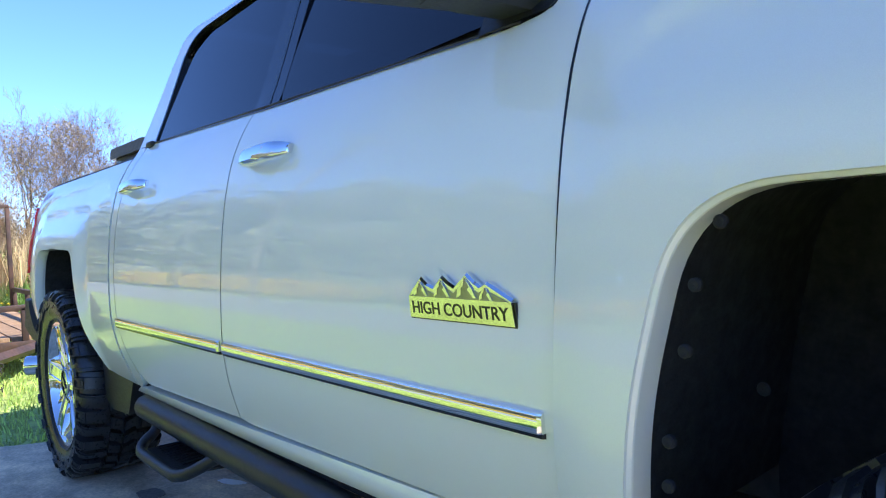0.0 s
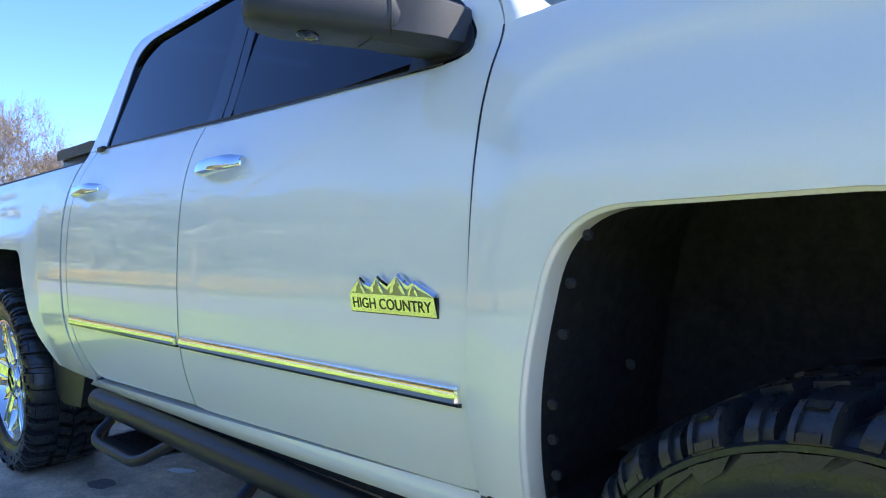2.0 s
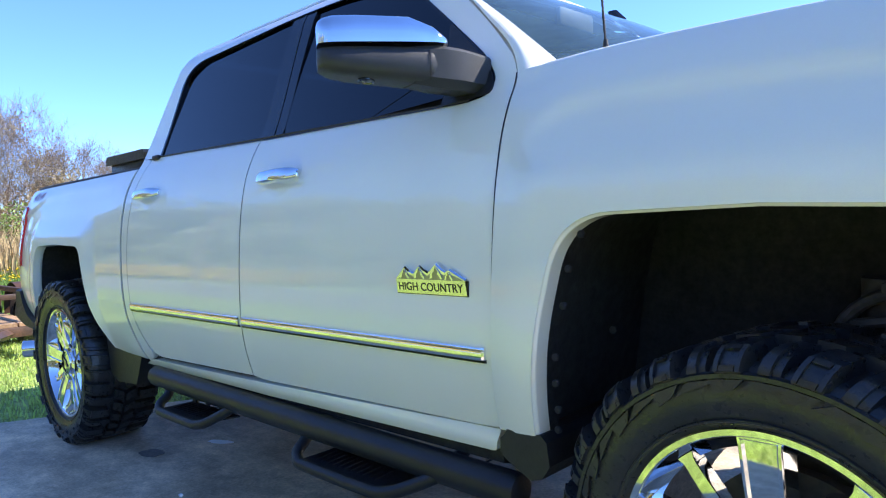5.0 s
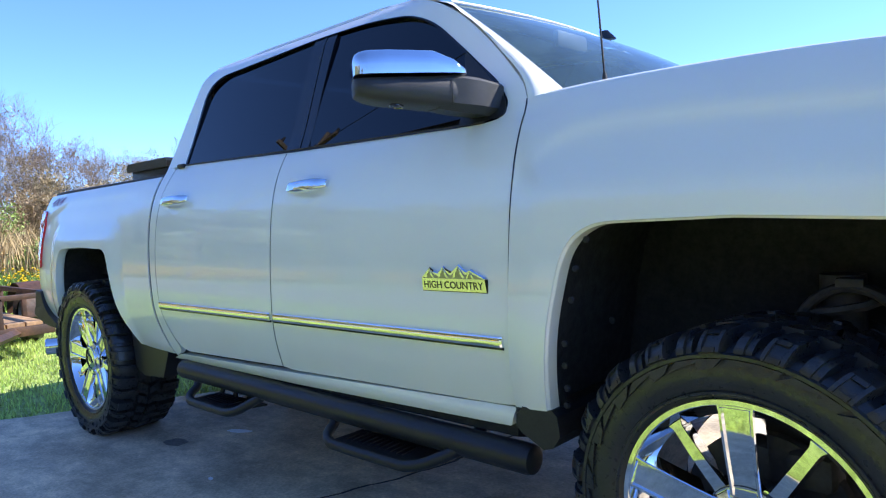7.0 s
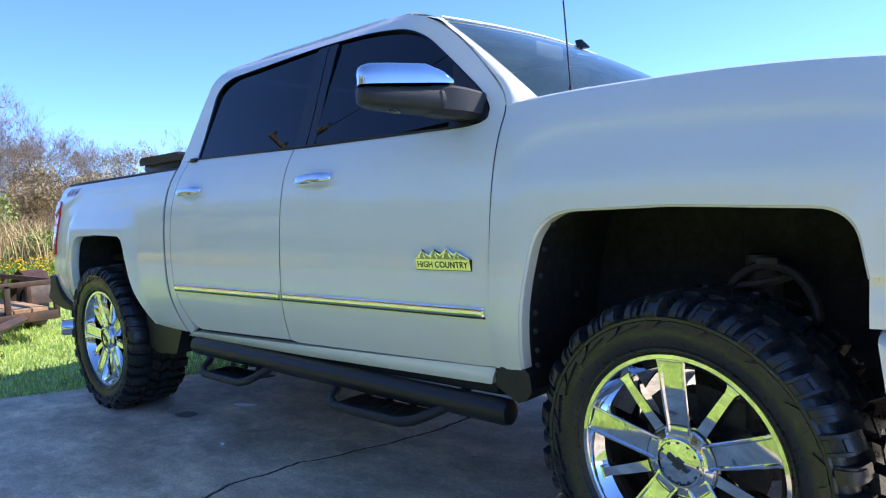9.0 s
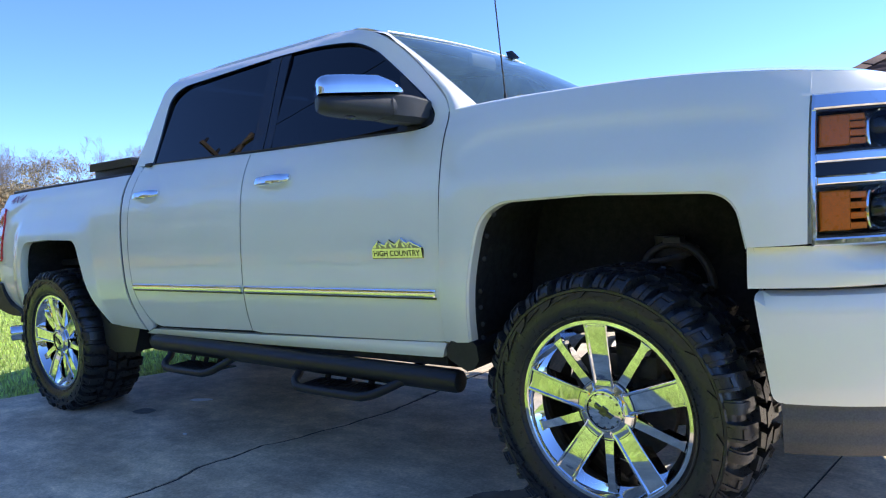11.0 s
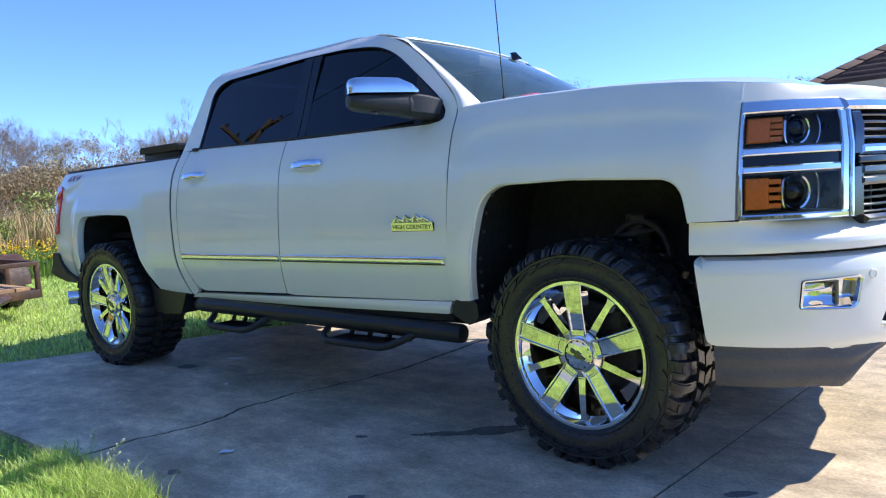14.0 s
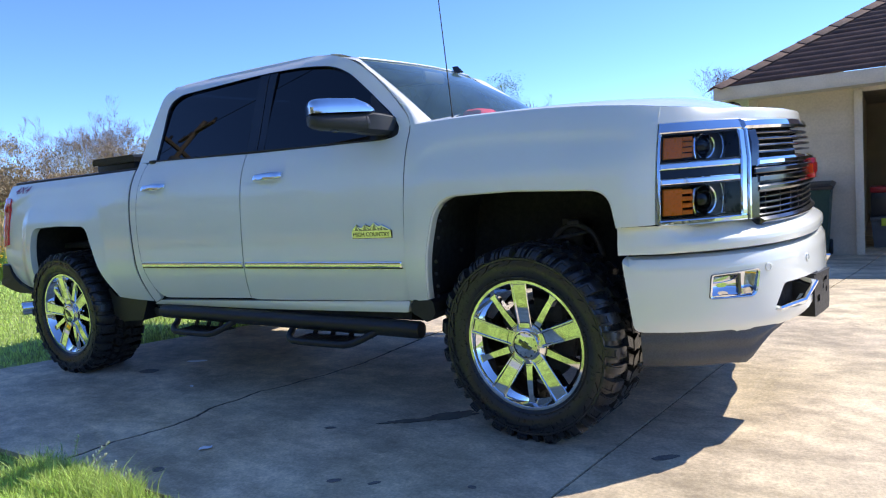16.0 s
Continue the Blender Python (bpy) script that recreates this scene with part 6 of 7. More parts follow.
tagged(road, "pale grey worn asphalt street beside the lawn", "road", kind="structure")


# ---- grass, reeds and flowers ----
def blades(name, region, count, height, width, material_, seed, label, lean=0.5, base=-0.03, category="grass"):
    """Many bent blades in one mesh. region(rng, n) gives their feet."""
    rng = np.random.default_rng(seed)
    p = region(rng, count)
    n = len(p)
    h = rng.uniform(height[0], height[1], n)
    w = rng.uniform(0.7, 1.3, n) * width
    a, b = rng.uniform(0, 2 * math.pi, n), rng.uniform(0, 2 * math.pi, n)
    l = rng.uniform(0.1, 1, n) * lean * h
    wx, wy = np.cos(a) * w, np.sin(a) * w
    dx, dy = np.cos(b) * l, np.sin(b) * l
    z0 = np.array([ground_z(x, y) for x, y in p[:, :2]]) + base if p.shape[1] == 2 else p[:, 2]
    v = np.empty((n, 5, 3))
    v[:, 0] = np.stack([p[:, 0] - wx, p[:, 1] - wy, z0], 1)
    v[:, 1] = np.stack([p[:, 0] + wx, p[:, 1] + wy, z0], 1)
    v[:, 2] = np.stack([p[:, 0] + dx * 0.35 - wx * 0.7, p[:, 1] + dy * 0.35 - wy * 0.7, z0 + h * 0.6], 1)
    v[:, 3] = np.stack([p[:, 0] + dx * 0.35 + wx * 0.7, p[:, 1] + dy * 0.35 + wy * 0.7, z0 + h * 0.6], 1)
    v[:, 4] = np.stack([p[:, 0] + dx, p[:, 1] + dy, z0 + h * 0.95], 1)
    k = np.arange(n)[:, None] * 5
    quads, tris = k + np.array([0, 1, 3, 2]), k + np.array([2, 3, 4])
    me = bpy.data.meshes.new(name)
    me.vertices.add(n * 5)
    me.vertices.foreach_set("co", v.reshape(-1))
    loops = np.concatenate([np.concatenate([quads, tris], 1).reshape(-1)])
    me.loops.add(len(loops))
    me.loops.foreach_set("vertex_index", loops.astype(np.int32))
    starts = (np.arange(n)[:, None] * 7 + np.array([0, 4])).reshape(-1)
    me.polygons.add(n * 2)
    me.polygons.foreach_set("loop_start", starts.astype(np.int32))
    me.update(calc_edges=True)
    me.validate()
    me.materials.append(material_)
    ob = new(name, me)
    return tagged(ob, label, category, kind="stuff")


def rect(x0, x1, y0, y1, keep=None):
    def f(rng, n):
        p = np.stack([rng.uniform(x0, x1, n), rng.uniform(y0, y1, n)], 1)
        return p if keep is None else p[keep(p)]
    return f


off_drive = lambda p: p[:, 0] < rear_edge(p[:, 1]) - 0.01
blades("lawn_edge", rect(-4.8, 0.9, -3.7, -2.05), 24000, (0.025, 0.055), 0.0032, M_BLADE, 29, "bright green unmown grass at the driveway edge", 0.8)
ragged = lambda p: ((p[:, 0] + 1.15) / 0.95)**2 + ((p[:, 1] + 2.1) / 0.7)**2 + 0.25 * np.sin(p[:, 0] * 17 + 5 * np.sin(p[:, 1] * 11)) < 0.85
blades("lawn_edge", rect(-2.2, -0.1, -2.8, -2.08, ragged), 13000, (0.035, 0.09), 0.0026, M_BLADE, 1, "bright green unmown grass at the driveway edge", 0.8)
blades("lawn_edge", rect(-2.02, -1.25, -2.24, -2.05), 3000, (0.05, 0.125), 0.0024, M_BLADE, 21, "tufts of grass over the driveway edge", 0.9)
blades("lawn", rect(-9.0, -2.2, -3.5, 5.0, off_drive), 60000, (0.03, 0.065), 0.0055, M_BLADE, 2, "bright green lawn behind the driveway", 0.8)
blades("lawn", rect(-16.0, -9.0, -5, 9), 42000, (0.035, 0.08), 0.012, M_BLADE, 3, "green lawn by the trailer", 0.8)
blades("lawn", rect(-9.0, 9.0, -5.55, -2.06), 50000, (0.03, 0.075), 0.0085, M_BLADE, 4, "green lawn strip by the street", 0.8)
blades("lawn_edge", rect(-2.02, -1.15, -2.20, -2.05), 420, (0.10, 0.17), 0.0018, M_BLADE, 23, "long thin grass blades over the driveway edge", 0.9)
# seed-head weeds that stand above the edge grass
M_SEED = leafy("pale seed heads", (0.74, 0.78, 0.60), 0.3, 0.5)
rw = random.Random(8)
for x, y, h, lx, ly in ((-1.77, -2.06, 0.205, 0.06, 0.01), (-1.69, -2.05, 0.17, 0.11, 0.06), (-1.66, -2.06, 0.13, 0.10, 0.04), (-1.82, -2.08, 0.15, -0.03, 0.02), (-1.94, -2.07, 0.12, -0.04, 0.01), (-1.50, -2.07, 0.12, 0.04, 0.03), (-1.38, -2.08, 0.11, 0.05, 0.02)):
    w = thing("seed_head_weed", "thin weed stalk with pale seed heads", "weed", "weeds at the driveway edge", at=(x, y, -0.03))
    bend = lambda t: Vector((lx * t * t, ly * t * t, h * t))
    g = Geo().tube([tuple(bend(t)) for t in np.linspace(0, 1, 7)], 0.0011, 5)
    heads = Geo()
    for k in range(11):
        t = 0.55 + 0.45 * k / 10
        a, r_ = k * 2.4 + rw.uniform(-0.4, 0.4), 0.004 + 0.026 * (1 - t) * rw.uniform(0.7, 1.5)
        tip = bend(t) + Vector((r_ * math.cos(a), r_ * math.sin(a), 0.4 * r_ + 0.004))
        g.tube([tuple(bend(t - 0.03)), tuple(tip)], 0.0006, 4)
        heads.box(tip, (0.0055, 0.0045, 0.0105), 0.0018, Matrix.Rotation(rw.uniform(-0.5, 0.5), 4, "X"), 1)
    part("stalk", g, M_BLADE, w)
    tagged(part("seed_head", heads, M_SEED, w), kind="stuff")
blades("dry_reeds", rect(-20.0, -15.5, -1, 15), 12000, (0.6, 1.65), 0.012, M_DRY, 5, "tall tan dry reed grass", 0.5, category="reeds")
blades("weed_bank", rect(-17.5, -11.6, -1, 13), 16000, (0.15, 0.60), 0.020, M_WEED, 6, "green leafy weeds below the thicket", 0.7, category="weeds")
blades("field_weeds", rect(-90, 30, -27, -18), 14000, (0.3, 0.9), 0.05, M_WEED, 7, "rough green weeds across the street", 0.7, category="weeds")


def petals(name, region, count, z, size, seed, label):
    rng = np.random.default_rng(seed)
    p = region(rng, count)
    c = rng.integers(0, max(2, count // 40), len(p))
    jitter = rng.normal(0, 0.12, (len(p), 2))
    cen = p[c % len(p)]
    p = cen + jitter * 1.8
    zz = rng.uniform(z[0], z[1], len(p))
    g = Geo()
    out_v, out_f = [], []
    for (x, y), h in zip(p, zz):
        s = size * rng.uniform(0.6, 1.3)
        a = rng.uniform(0, 3.14)
        k = len(out_v)
        ca, sa = math.cos(a) * s, math.sin(a) * s
        out_v += [(x - ca, y - sa, h), (x + sa * 0.8, y - ca * 0.8, h + s * 0.5), (x + ca, y + sa, h + s * 0.2), (x - sa * 0.8, y + ca * 0.8, h - s * 0.4), (x, y, h + s * 0.9)]
        out_f += [(k, k + 1, k + 4), (k + 1, k + 2, k + 4), (k + 2, k + 3, k + 4), (k + 3, k, k + 4)]
    g.v, g.f = out_v, out_f
    ob = part(name, g, M_FLOWER, None, "", 0)
    return tagged(ob, label, "flowers", kind="stuff")


petals("yellow_flowers", rect(-13.0, -11.3, 0.55, 2.6), 380, (0.22, 0.62), 0.028, 11, "bank of small yellow wild flowers")
petals("yellow_flowers", rect(-11.6, -11.0, -1.6, -0.3), 260, (0.2, 0.5), 0.026, 13, "small yellow wild flowers by the trailer")
petals("yellow_flowers", rect(-44, -22, -17.5, -11.5), 6000, (0.3, 1.3), 0.12, 14, "yellow wild flowers at the edge of the far wood")
petals("yellow_flowers", rect(-22, 10, -22.5, -19.0), 9000, (0.3, 1.3), 0.12, 12, "yellow wild flowers across the street")


# ---- bare trees ----
def tree_geo(seed, height, spread=0.55, levels=5, stems=1, kids=(5, 4, 4, 3, 3), stem_r=0.09):
    rnd = random.Random(seed)
    wood, twig = Geo(), Geo()

    def grow(p, d, length, r, lv):
        pts, rad = [p], [r]
        q, dd = p.copy(), d.copy()
        n = 4 if lv < 3 else (2 if lv < 5 else 1)
        for i in range(n):
            dd = (dd + Vector((rnd.gauss(0, 1), rnd.gauss(0, 1), rnd.gauss(0, 0.7) + 0.25)) * 0.16).normalized()
            q = q + dd * (length / n)
            pts.append(q.copy())
            rad.append(r * (1 - 0.75 * (i + 1) / n) if lv else r * (1 - 0.55 * (i + 1) / n))
        (wood if lv < 3 else twig).tube(pts, rad, 6 if lv == 0 else (4 if lv < 3 else 3), False)
        if lv + 1 >= levels:
            return
        for k in range(kids[lv] + (rnd.random() < 0.4)):
            t = rnd.uniform(0.35, 1.0) if lv else rnd.uniform(0.30, 1.0)
            i = min(int(t * n), n - 1)
            f = t * n - i
            c = pts[i].lerp(pts[i + 1], f)
            ax = Vector((rnd.gauss(0, 1), rnd.gauss(0, 1), rnd.gauss(0.35, 0.5)))
            nd = (dd * (1 - spread) + ax.normalized() * spread + Vector((0, 0, 0.15))).normalized()
            grow(c, nd, length * rnd.uniform(0.45, 0.72), max(0.0075, rad[i] * 0.55), lv + 1)
    for s in range(stems):
        a = rnd.uniform(0, 6.28)
        o = Vector((math.cos(a), math.sin(a), 0)) * (0.0 if stems == 1 else rnd.uniform(0.1, 0.8))
        d = Vector((math.cos(a) * 0.3, math.sin(a) * 0.3, 1)).normalized() if stems > 1 else Vector((rnd.gauss(0, 0.06), rnd.gauss(0, 0.06), 1)).normalized()
        grow(o, d, height * rnd.uniform(0.5, 0.62), stem_r * height / 8 if stems == 1 else stem_r * 0.4, 0)
    return wood, twig


def make_tree(seed, height, **kw):
    t = thing("bare_tree", "leafless grey-brown tree in early spring", "tree", "bare trees of the far wood")
    wood, twig = tree_geo(seed, height, **kw)
    part("trunk", wood, M_BARK, t, "", 0)
    part("crown", twig, M_TWIG, t, "", 0)
    return t


FINE = dict(levels=6, kids=(6, 5, 4, 4, 3))
protos = [make_tree(31, 8.0, **FINE), make_tree(32, 9.0, spread=0.5, **FINE), make_tree(33, 7.0, spread=0.62, **FINE), make_tree(34, 8.5, spread=0.58, **FINE)]
spots = []
rt = random.Random(77)
for i in range(26):                       # wood behind the trailer
    spots.append((-27 - rt.uniform(0, 16), 1.0 + i * 1.15 + rt.uniform(-1.2, 1.2), rt.uniform(0.62, 0.95)))
for i in range(9):                        # wood beyond the house
    spots.append((-26 + i * 4.0 + rt.uniform(-1.5, 1.5), 30 + i * 1.2 + rt.uniform(-2, 3), rt.uniform(0.45, 0.62)))
spots += [(-20.5, 10.9, 0.55), (-24.0, 3.2, 0.7), (-25.0, 6.0, 0.75), (-5.4, 28.5, 0.5), (-15.2, 28.5, 0.5)]
# treetops stand highest behind the trailer and sink towards the lawn
spots = [(x, y, min(s, (1.15 + (0.155 - 0.065 * smooth01((math.atan2(y + 3, -x) - 0.27) / 0.12)) * math.hypot(x, y + 3)) / 8.2)) for x, y, s in spots] + [(-27.6, 5.2, 0.70), (-28.2, 15.9, 0.57), (-27.0, 9.5, 0.50), (-4.8, 35.8, 0.66), (-15.0, 28.4, 0.62)]
for i, (x, y, s) in enumerate(spots):
    m = Matrix.Translation((x, y, -0.1)) @ Matrix.Rotation(rt.uniform(0, 6.28), 4, "Z") @ Matrix.Scale(s, 4)
    if i < 4:
        protos[i].matrix_basis = m
    else:
        c = copy_thing(protos[i % 4], m)
        c.matrix_basis = m


# brown thicket: many thin stems joined into one mass
def thicket(name, spots_, seed, material_, label, h=4.5):
    kinds = []
    for k in range(3):
        a, b = tree_geo(seed + k, h, spread=0.6, levels=4, stems=5, kids=(4, 4, 3, 2), stem_r=0.06)
        v = np.array(a.v + b.v)
        f = [tuple(fa) for fa in a.f] + [tuple(np.array(fb) + len(a.v)) for fb in b.f]
        kinds.append((v, np.array([q for q in f if len(q) == 4])))
    rnd = random.Random(seed)
    vs, fs, base = [], [], 0
    for x, y, s in spots_:
        v, f = kinds[rnd.randrange(3)]
        a = rnd.uniform(0, 6.28)
        R = np.array([[math.cos(a), -math.sin(a), 0], [math.sin(a), math.cos(a), 0], [0, 0, 1]]) * s
        vs.append(v @ R.T + np.array([x, y, -0.05]))
        fs.append(f + base)
        base += len(v)
    me = bpy.data.meshes.new(name)
    V, F = np.concatenate(vs), np.concatenate(fs)
    me.vertices.add(len(V))
    me.vertices.foreach_set("co", V.reshape(-1))
    me.loops.add(F.size)
    me.loops.foreach_set("vertex_index", F.reshape(-1).astype(np.int32))
    me.polygons.add(len(F))
    me.polygons.foreach_set("loop_start", (np.arange(len(F)) * 4).astype(np.int32))
    me.update(calc_edges=True)
    me.materials.append(material_)
    return tagged(new(name, me), label, "thicket", kind="stuff")


rt = random.Random(5)
thicket("brown_thicket", [(-20.5 - rt.uniform(0, 5.5), 0.5 + i * 0.52 + rt.uniform(-0.5, 0.5), rt.uniform(0.48, 0.72)) for i in range(36)] + [(-19.5 - rt.uniform(0, 4), 1.0 + i * 0.6 + rt.uniform(-0.5, 0.5), rt.uniform(0.38, 0.58)) for i in range(32)], 51, M_BUSH, "dense brown leafless thicket at the edge of the wood")
thicket("brown_thicket", [(-27 + i * 1.5 + rt.uniform(-1, 1), 20 + i * 0.9 + rt.uniform(0, 3), rt.uniform(0.5, 0.7)) for i in range(16)], 71, M_BUSH, "brown scrub beyond the lawn")


def leaf_mass(name, blobs, count, size, material_, seed, label):
    """Clumps of small leaves round scattered centres."""
    rng = np.random.default_rng(seed)
    b = np.array(blobs)[rng.integers(len(blobs), size=count)]
    unit = lambda v: v / np.linalg.norm(v, axis=1)[:, None]
    d = unit(rng.normal(0, 1, (count, 3))) * rng.uniform(0.15, 1.0, (count, 1))**0.6
    c = b[:, :3] + d * b[:, [3, 3, 4]]
    k = rng.uniform(0.6, 1.3, (count, 1)) * size
    p, q = unit(rng.normal(0, 1, (count, 3))) * k, unit(rng.normal(0, 1, (count, 3))) * k * 0.5
    v = np.stack([c - p, c + q, c + p, c - q], 1).reshape(-1, 3)
    me = bpy.data.meshes.new(name)
    me.vertices.add(len(v))
    me.vertices.foreach_set("co", v.reshape(-1))
    me.loops.add(len(v))
    me.loops.foreach_set("vertex_index", np.arange(len(v), dtype=np.int32))
    me.polygons.add(count)
    me.polygons.foreach_set("loop_start", (np.arange(count) * 4).astype(np.int32))
    me.update(calc_edges=True)
    return tagged(part(name, me, material_), label, "shrub", kind="stuff")


M_BUDS = leafy("dry brown leaves", (0.36, 0.285, 0.165), 0.45, 0.35)
M_LEAF = material("shrub leaves", (0.24, 0.33, 0.07), 0.6, island=0.45, spread=0.2, coarse=0.5)
M_DEADLEAF = material("withered leaves", (0.30, 0.20, 0.11), 0.8, island=0.45, spread=0.3, coarse=0.4)
M_PINE = material("grey-green canopy leaves", (0.26, 0.27, 0.17), 0.7, island=0.45, spread=0.25, coarse=0.4)
rt = random.Random(15)
leaf_mass("green_shrubs", [(-19.5 + rt.uniform(-1.5, 1), 0.5 + i * 1.1, rt.uniform(0.4, 1.5), rt.uniform(0.4, 0.9), rt.uniform(0.4, 0.8)) for i in range(12)] + [(-17.3 + rt.uniform(-1.5, 1.5), 0.5 + i * 0.55, rt.uniform(0.25, 0.9), rt.uniform(0.3, 0.7), rt.uniform(0.3, 0.6)) for i in range(24)], 22000, 0.045, M_LEAF, 16, "green leafy shrubs in the thicket")
leaf_mass("withered_scrub", [(-21.5 + rt.uniform(-3, 1.5), 1 + i * 0.55 + rt.uniform(-0.4, 0.4), 0.5 + 2.3 * rt.random(), rt.uniform(0.5, 1.0), rt.uniform(0.4, 0.8)) for i in range(42)], 17000, 0.035, M_DEADLEAF, 19, "withered brown leaves in the thicket")
wood_edge = [(-64, -4), (-40, -13), (-20, -23), (0, -26), (70, -28)]


def along_wood(k):
    """A place along the edge of the wood across the street, k from 0 to 1."""
    q = k * (len(wood_edge) - 1)
    i = min(int(q), len(wood_edge) - 2)
    return [a + (b - a) * (q - i) for a, b in zip(wood_edge[i], wood_edge[i + 1])]


canopy = []
for i in range(230):
    x, y = along_wood((i + rt.random()) / 230)
    back_ = rt.uniform(0, 9)
    top_ = 10.5 + 0.45 * back_ + 1.6 * math.sin(i * 0.33) + rt.uniform(-1.2, 1.2)
    rz_ = rt.uniform(1.0, 2.2)
    canopy.append((x + 0.3 * back_, y - back_, rz_ + (top_ - 2 * rz_) * rt.random()**0.8, rt.uniform(1.6, 3.0), rz_))
    canopy.append((x, y - rt.uniform(0, 3), rt.uniform(0.4, 1.6), rt.uniform(1.2, 2.2), 0.9))
leaf_mass("far_canopy", [(x - 0.5, y - 4.5, z * 0.95, r + 0.8, k + 0.5) for x, y, z, r, k in canopy], 34000, 0.85, M_PINE, 20, "shaded inside of the wood across the street")
leaf_mass("far_canopy", canopy, 90000, 0.34, M_PINE, 17, "grey-green canopy of the wood across the street")
leaf_mass("tree_top_leaves", [(-15.0 + rt.uniform(-0.8, 0.8), 28.2 + rt.uniform(-0.9, 0.9), rt.uniform(4.3, 5.9), 0.75, 0.5) for i in range(10)], 2400, 0.036, M_LEAF, 18, "olive leaves of a small tree top")

rt = random.Random(8)
def thicket_top(y):
    """Height of the thicket along the edge of the wood."""
    return 2.3 + 1.0 * smooth01((y - 2.5) / 2.0) - 0.5 * smooth01((y - 7.0) / 2.5)


clumps = []
for i in range(120):
    y = 0.4 + i * 0.24 + rt.uniform(-0.4, 0.4)
    x, rz_ = -21.0 - rt.uniform(0, 4.5), rt.uniform(0.35, 0.7)
    clumps.append((x, y, 0.5 + (thicket_top(y) * (0.9 + 0.02 * (-21 - x)) - 0.5 - rz_) * rt.random()**0.6, rt.uniform(0.5, 1.0), rz_))
leaf_mass("thicket_leaves", clumps, 100000, 0.062, M_BUDS, 81, "dry brown leaves and buds in the thicket")
crowns = []
for x, y, s in spots[:26] + spots[35:38] + spots[40:43]:
    for k in range(9):
        crowns.append((x + rt.gauss(0, 0.9) * s, y + rt.gauss(0, 0.9) * s, 8.0 * s * rt.uniform(0.42, 0.93), 1.0 * s, 0.9 * s))
leaf_mass("tree_leaves", crowns, 42000, 0.045, M_BUDS, 83, "sparse dry brown leaves in the crowns of the wood")

# ---- utility pole across the street, mirrored in the side windows ----
M_POLE = material("weathered pole timber", (0.24, 0.18, 0.13), 0.85, spread=0.3, coarse=3, grain=0.3, fine=40, bump=0.003, bump_scale=70)
pole = thing("utility_pole", "weathered timber utility pole with crossarms", "utility pole", at=(-15.5, -7.6, -0.05))
part("post", Geo().tube([(0, 0, 0), (0, 0, 5), (0, 0, 10.4)], [0.085, 0.08, 0.07], 12), M_POLE, pole)
for z, rz in ((9.9, 0.3), (9.0, 1.5)):
    c = part("crossarm", Geo().box((0, 0, z), (2.3, 0.10, 0.12), 0.01, Matrix.Rotation(rz, 4, "Z")), M_POLE, pole)
    for d in (-1.05, -0.55, 0.55, 1.05):
        part("insulator", Geo().tube([(d * math.cos(rz), d * math.sin(rz), z + 0.05), (d * math.cos(rz), d * math.sin(rz), z + 0.22)], [0.05, 0.04], 8), M_BLACK, c)
part("transformer", Geo().tube([(0.34, 0.1, 7.7), (0.34, 0.1, 7.75), (0.34, 0.1, 8.5), (0.34, 0.1, 8.56)], [0.18, 0.22, 0.22, 0.12], 16), M_DAM, pole, "grey transformer can")
for s in (-1, 1):
    part("wire", Geo().tube([(s * 40 * t * 0.955, s * 40 * t * 0.295 + 0.0, 9.95 - 4 * t * (1 - t) * 0.9) for t in np.linspace(0, 1, 14)], 0.012, 4), M_BLACK, pole)

# ---- house beyond the driveway ----
M_SIDING = material("cream painted siding", (0.62, 0.55, 0.42), 0.6, spread=0.12, coarse=1.5, grain=0.1, fine=40, each=0.04, bump=0.0006, bump_scale=60)
M_TRIMW = material("cream trim paint", (0.66, 0.60, 0.48), 0.55, spread=0.1, coarse=2, grain=0.08, fine=50)
M_SHINGLE = material("brown asphalt shingles", (0.165, 0.095, 0.07), 0.9, spread=0.3, coarse=2.2, grain=0.45, fine=90, each=0.12, bump=0.002, bump_scale=160)
M_INNER = material("garage plaster", (0.50, 0.42, 0.30), 0.85, spread=0.2, coarse=1.2, grain=0.1)
HX, HY, HZ = -0.086, 6.2, -0.16
EX, EY, EZ = -0.456, 5.70, 2.03
GX = 1.105
house = thing("house", "single-storey cream house with brown hip roof and open garage", "house", at=(0, 0, 0))
wall = part("wall", Geo().box(((HX + GX) / 2, HY + 0.06, (HZ + 1.9) / 2), (GX - HX, 0.10, 1.9 - HZ), 0.0), M_TRIMW, house, "cream lap siding wall")
nb = 8
bh = (1.88 - HZ) / nb
for k in range(nb):
    z0 = HZ + k * bh
    g = Geo().loft([[(x, y, z) for y, z in ((HY + 0.01, z0 - 0.012), (HY - 0.018, z0 - 0.012), (HY - 0.016, z0 + 0.01), (HY + 0.004, z0 + bh - 0.004), (HY + 0.01, z0 + bh - 0.004))] for x in (HX + 0.05, GX - 0.05)])
    part("siding_board", g, M_SIDING, wall)
part("corner_trim", Geo().box((HX + 0.02, HY - 0.012, (HZ + 1.9) / 2), (0.10, 0.05, 1.9 - HZ), 0.006), M_TRIMW, house)
part("garage_jamb", Geo().box((GX - 0.01, HY - 0.008, (HZ + 1.83) / 2), (0.09, 0.16, 1.83 - HZ), 0.006), M_TRIMW, house)
part("garage_header", Geo().box((GX + 2.2, HY + 0.05, 1.86), (4.5, 0.12, 0.10), 0.006), M_TRIMW, house)
part("side_wall", Geo().box((HX + 0.05, 9.5, (HZ + 1.9) / 2), (0.10, 6.4, 1.9 - HZ), 0.0), M_SIDING, house)
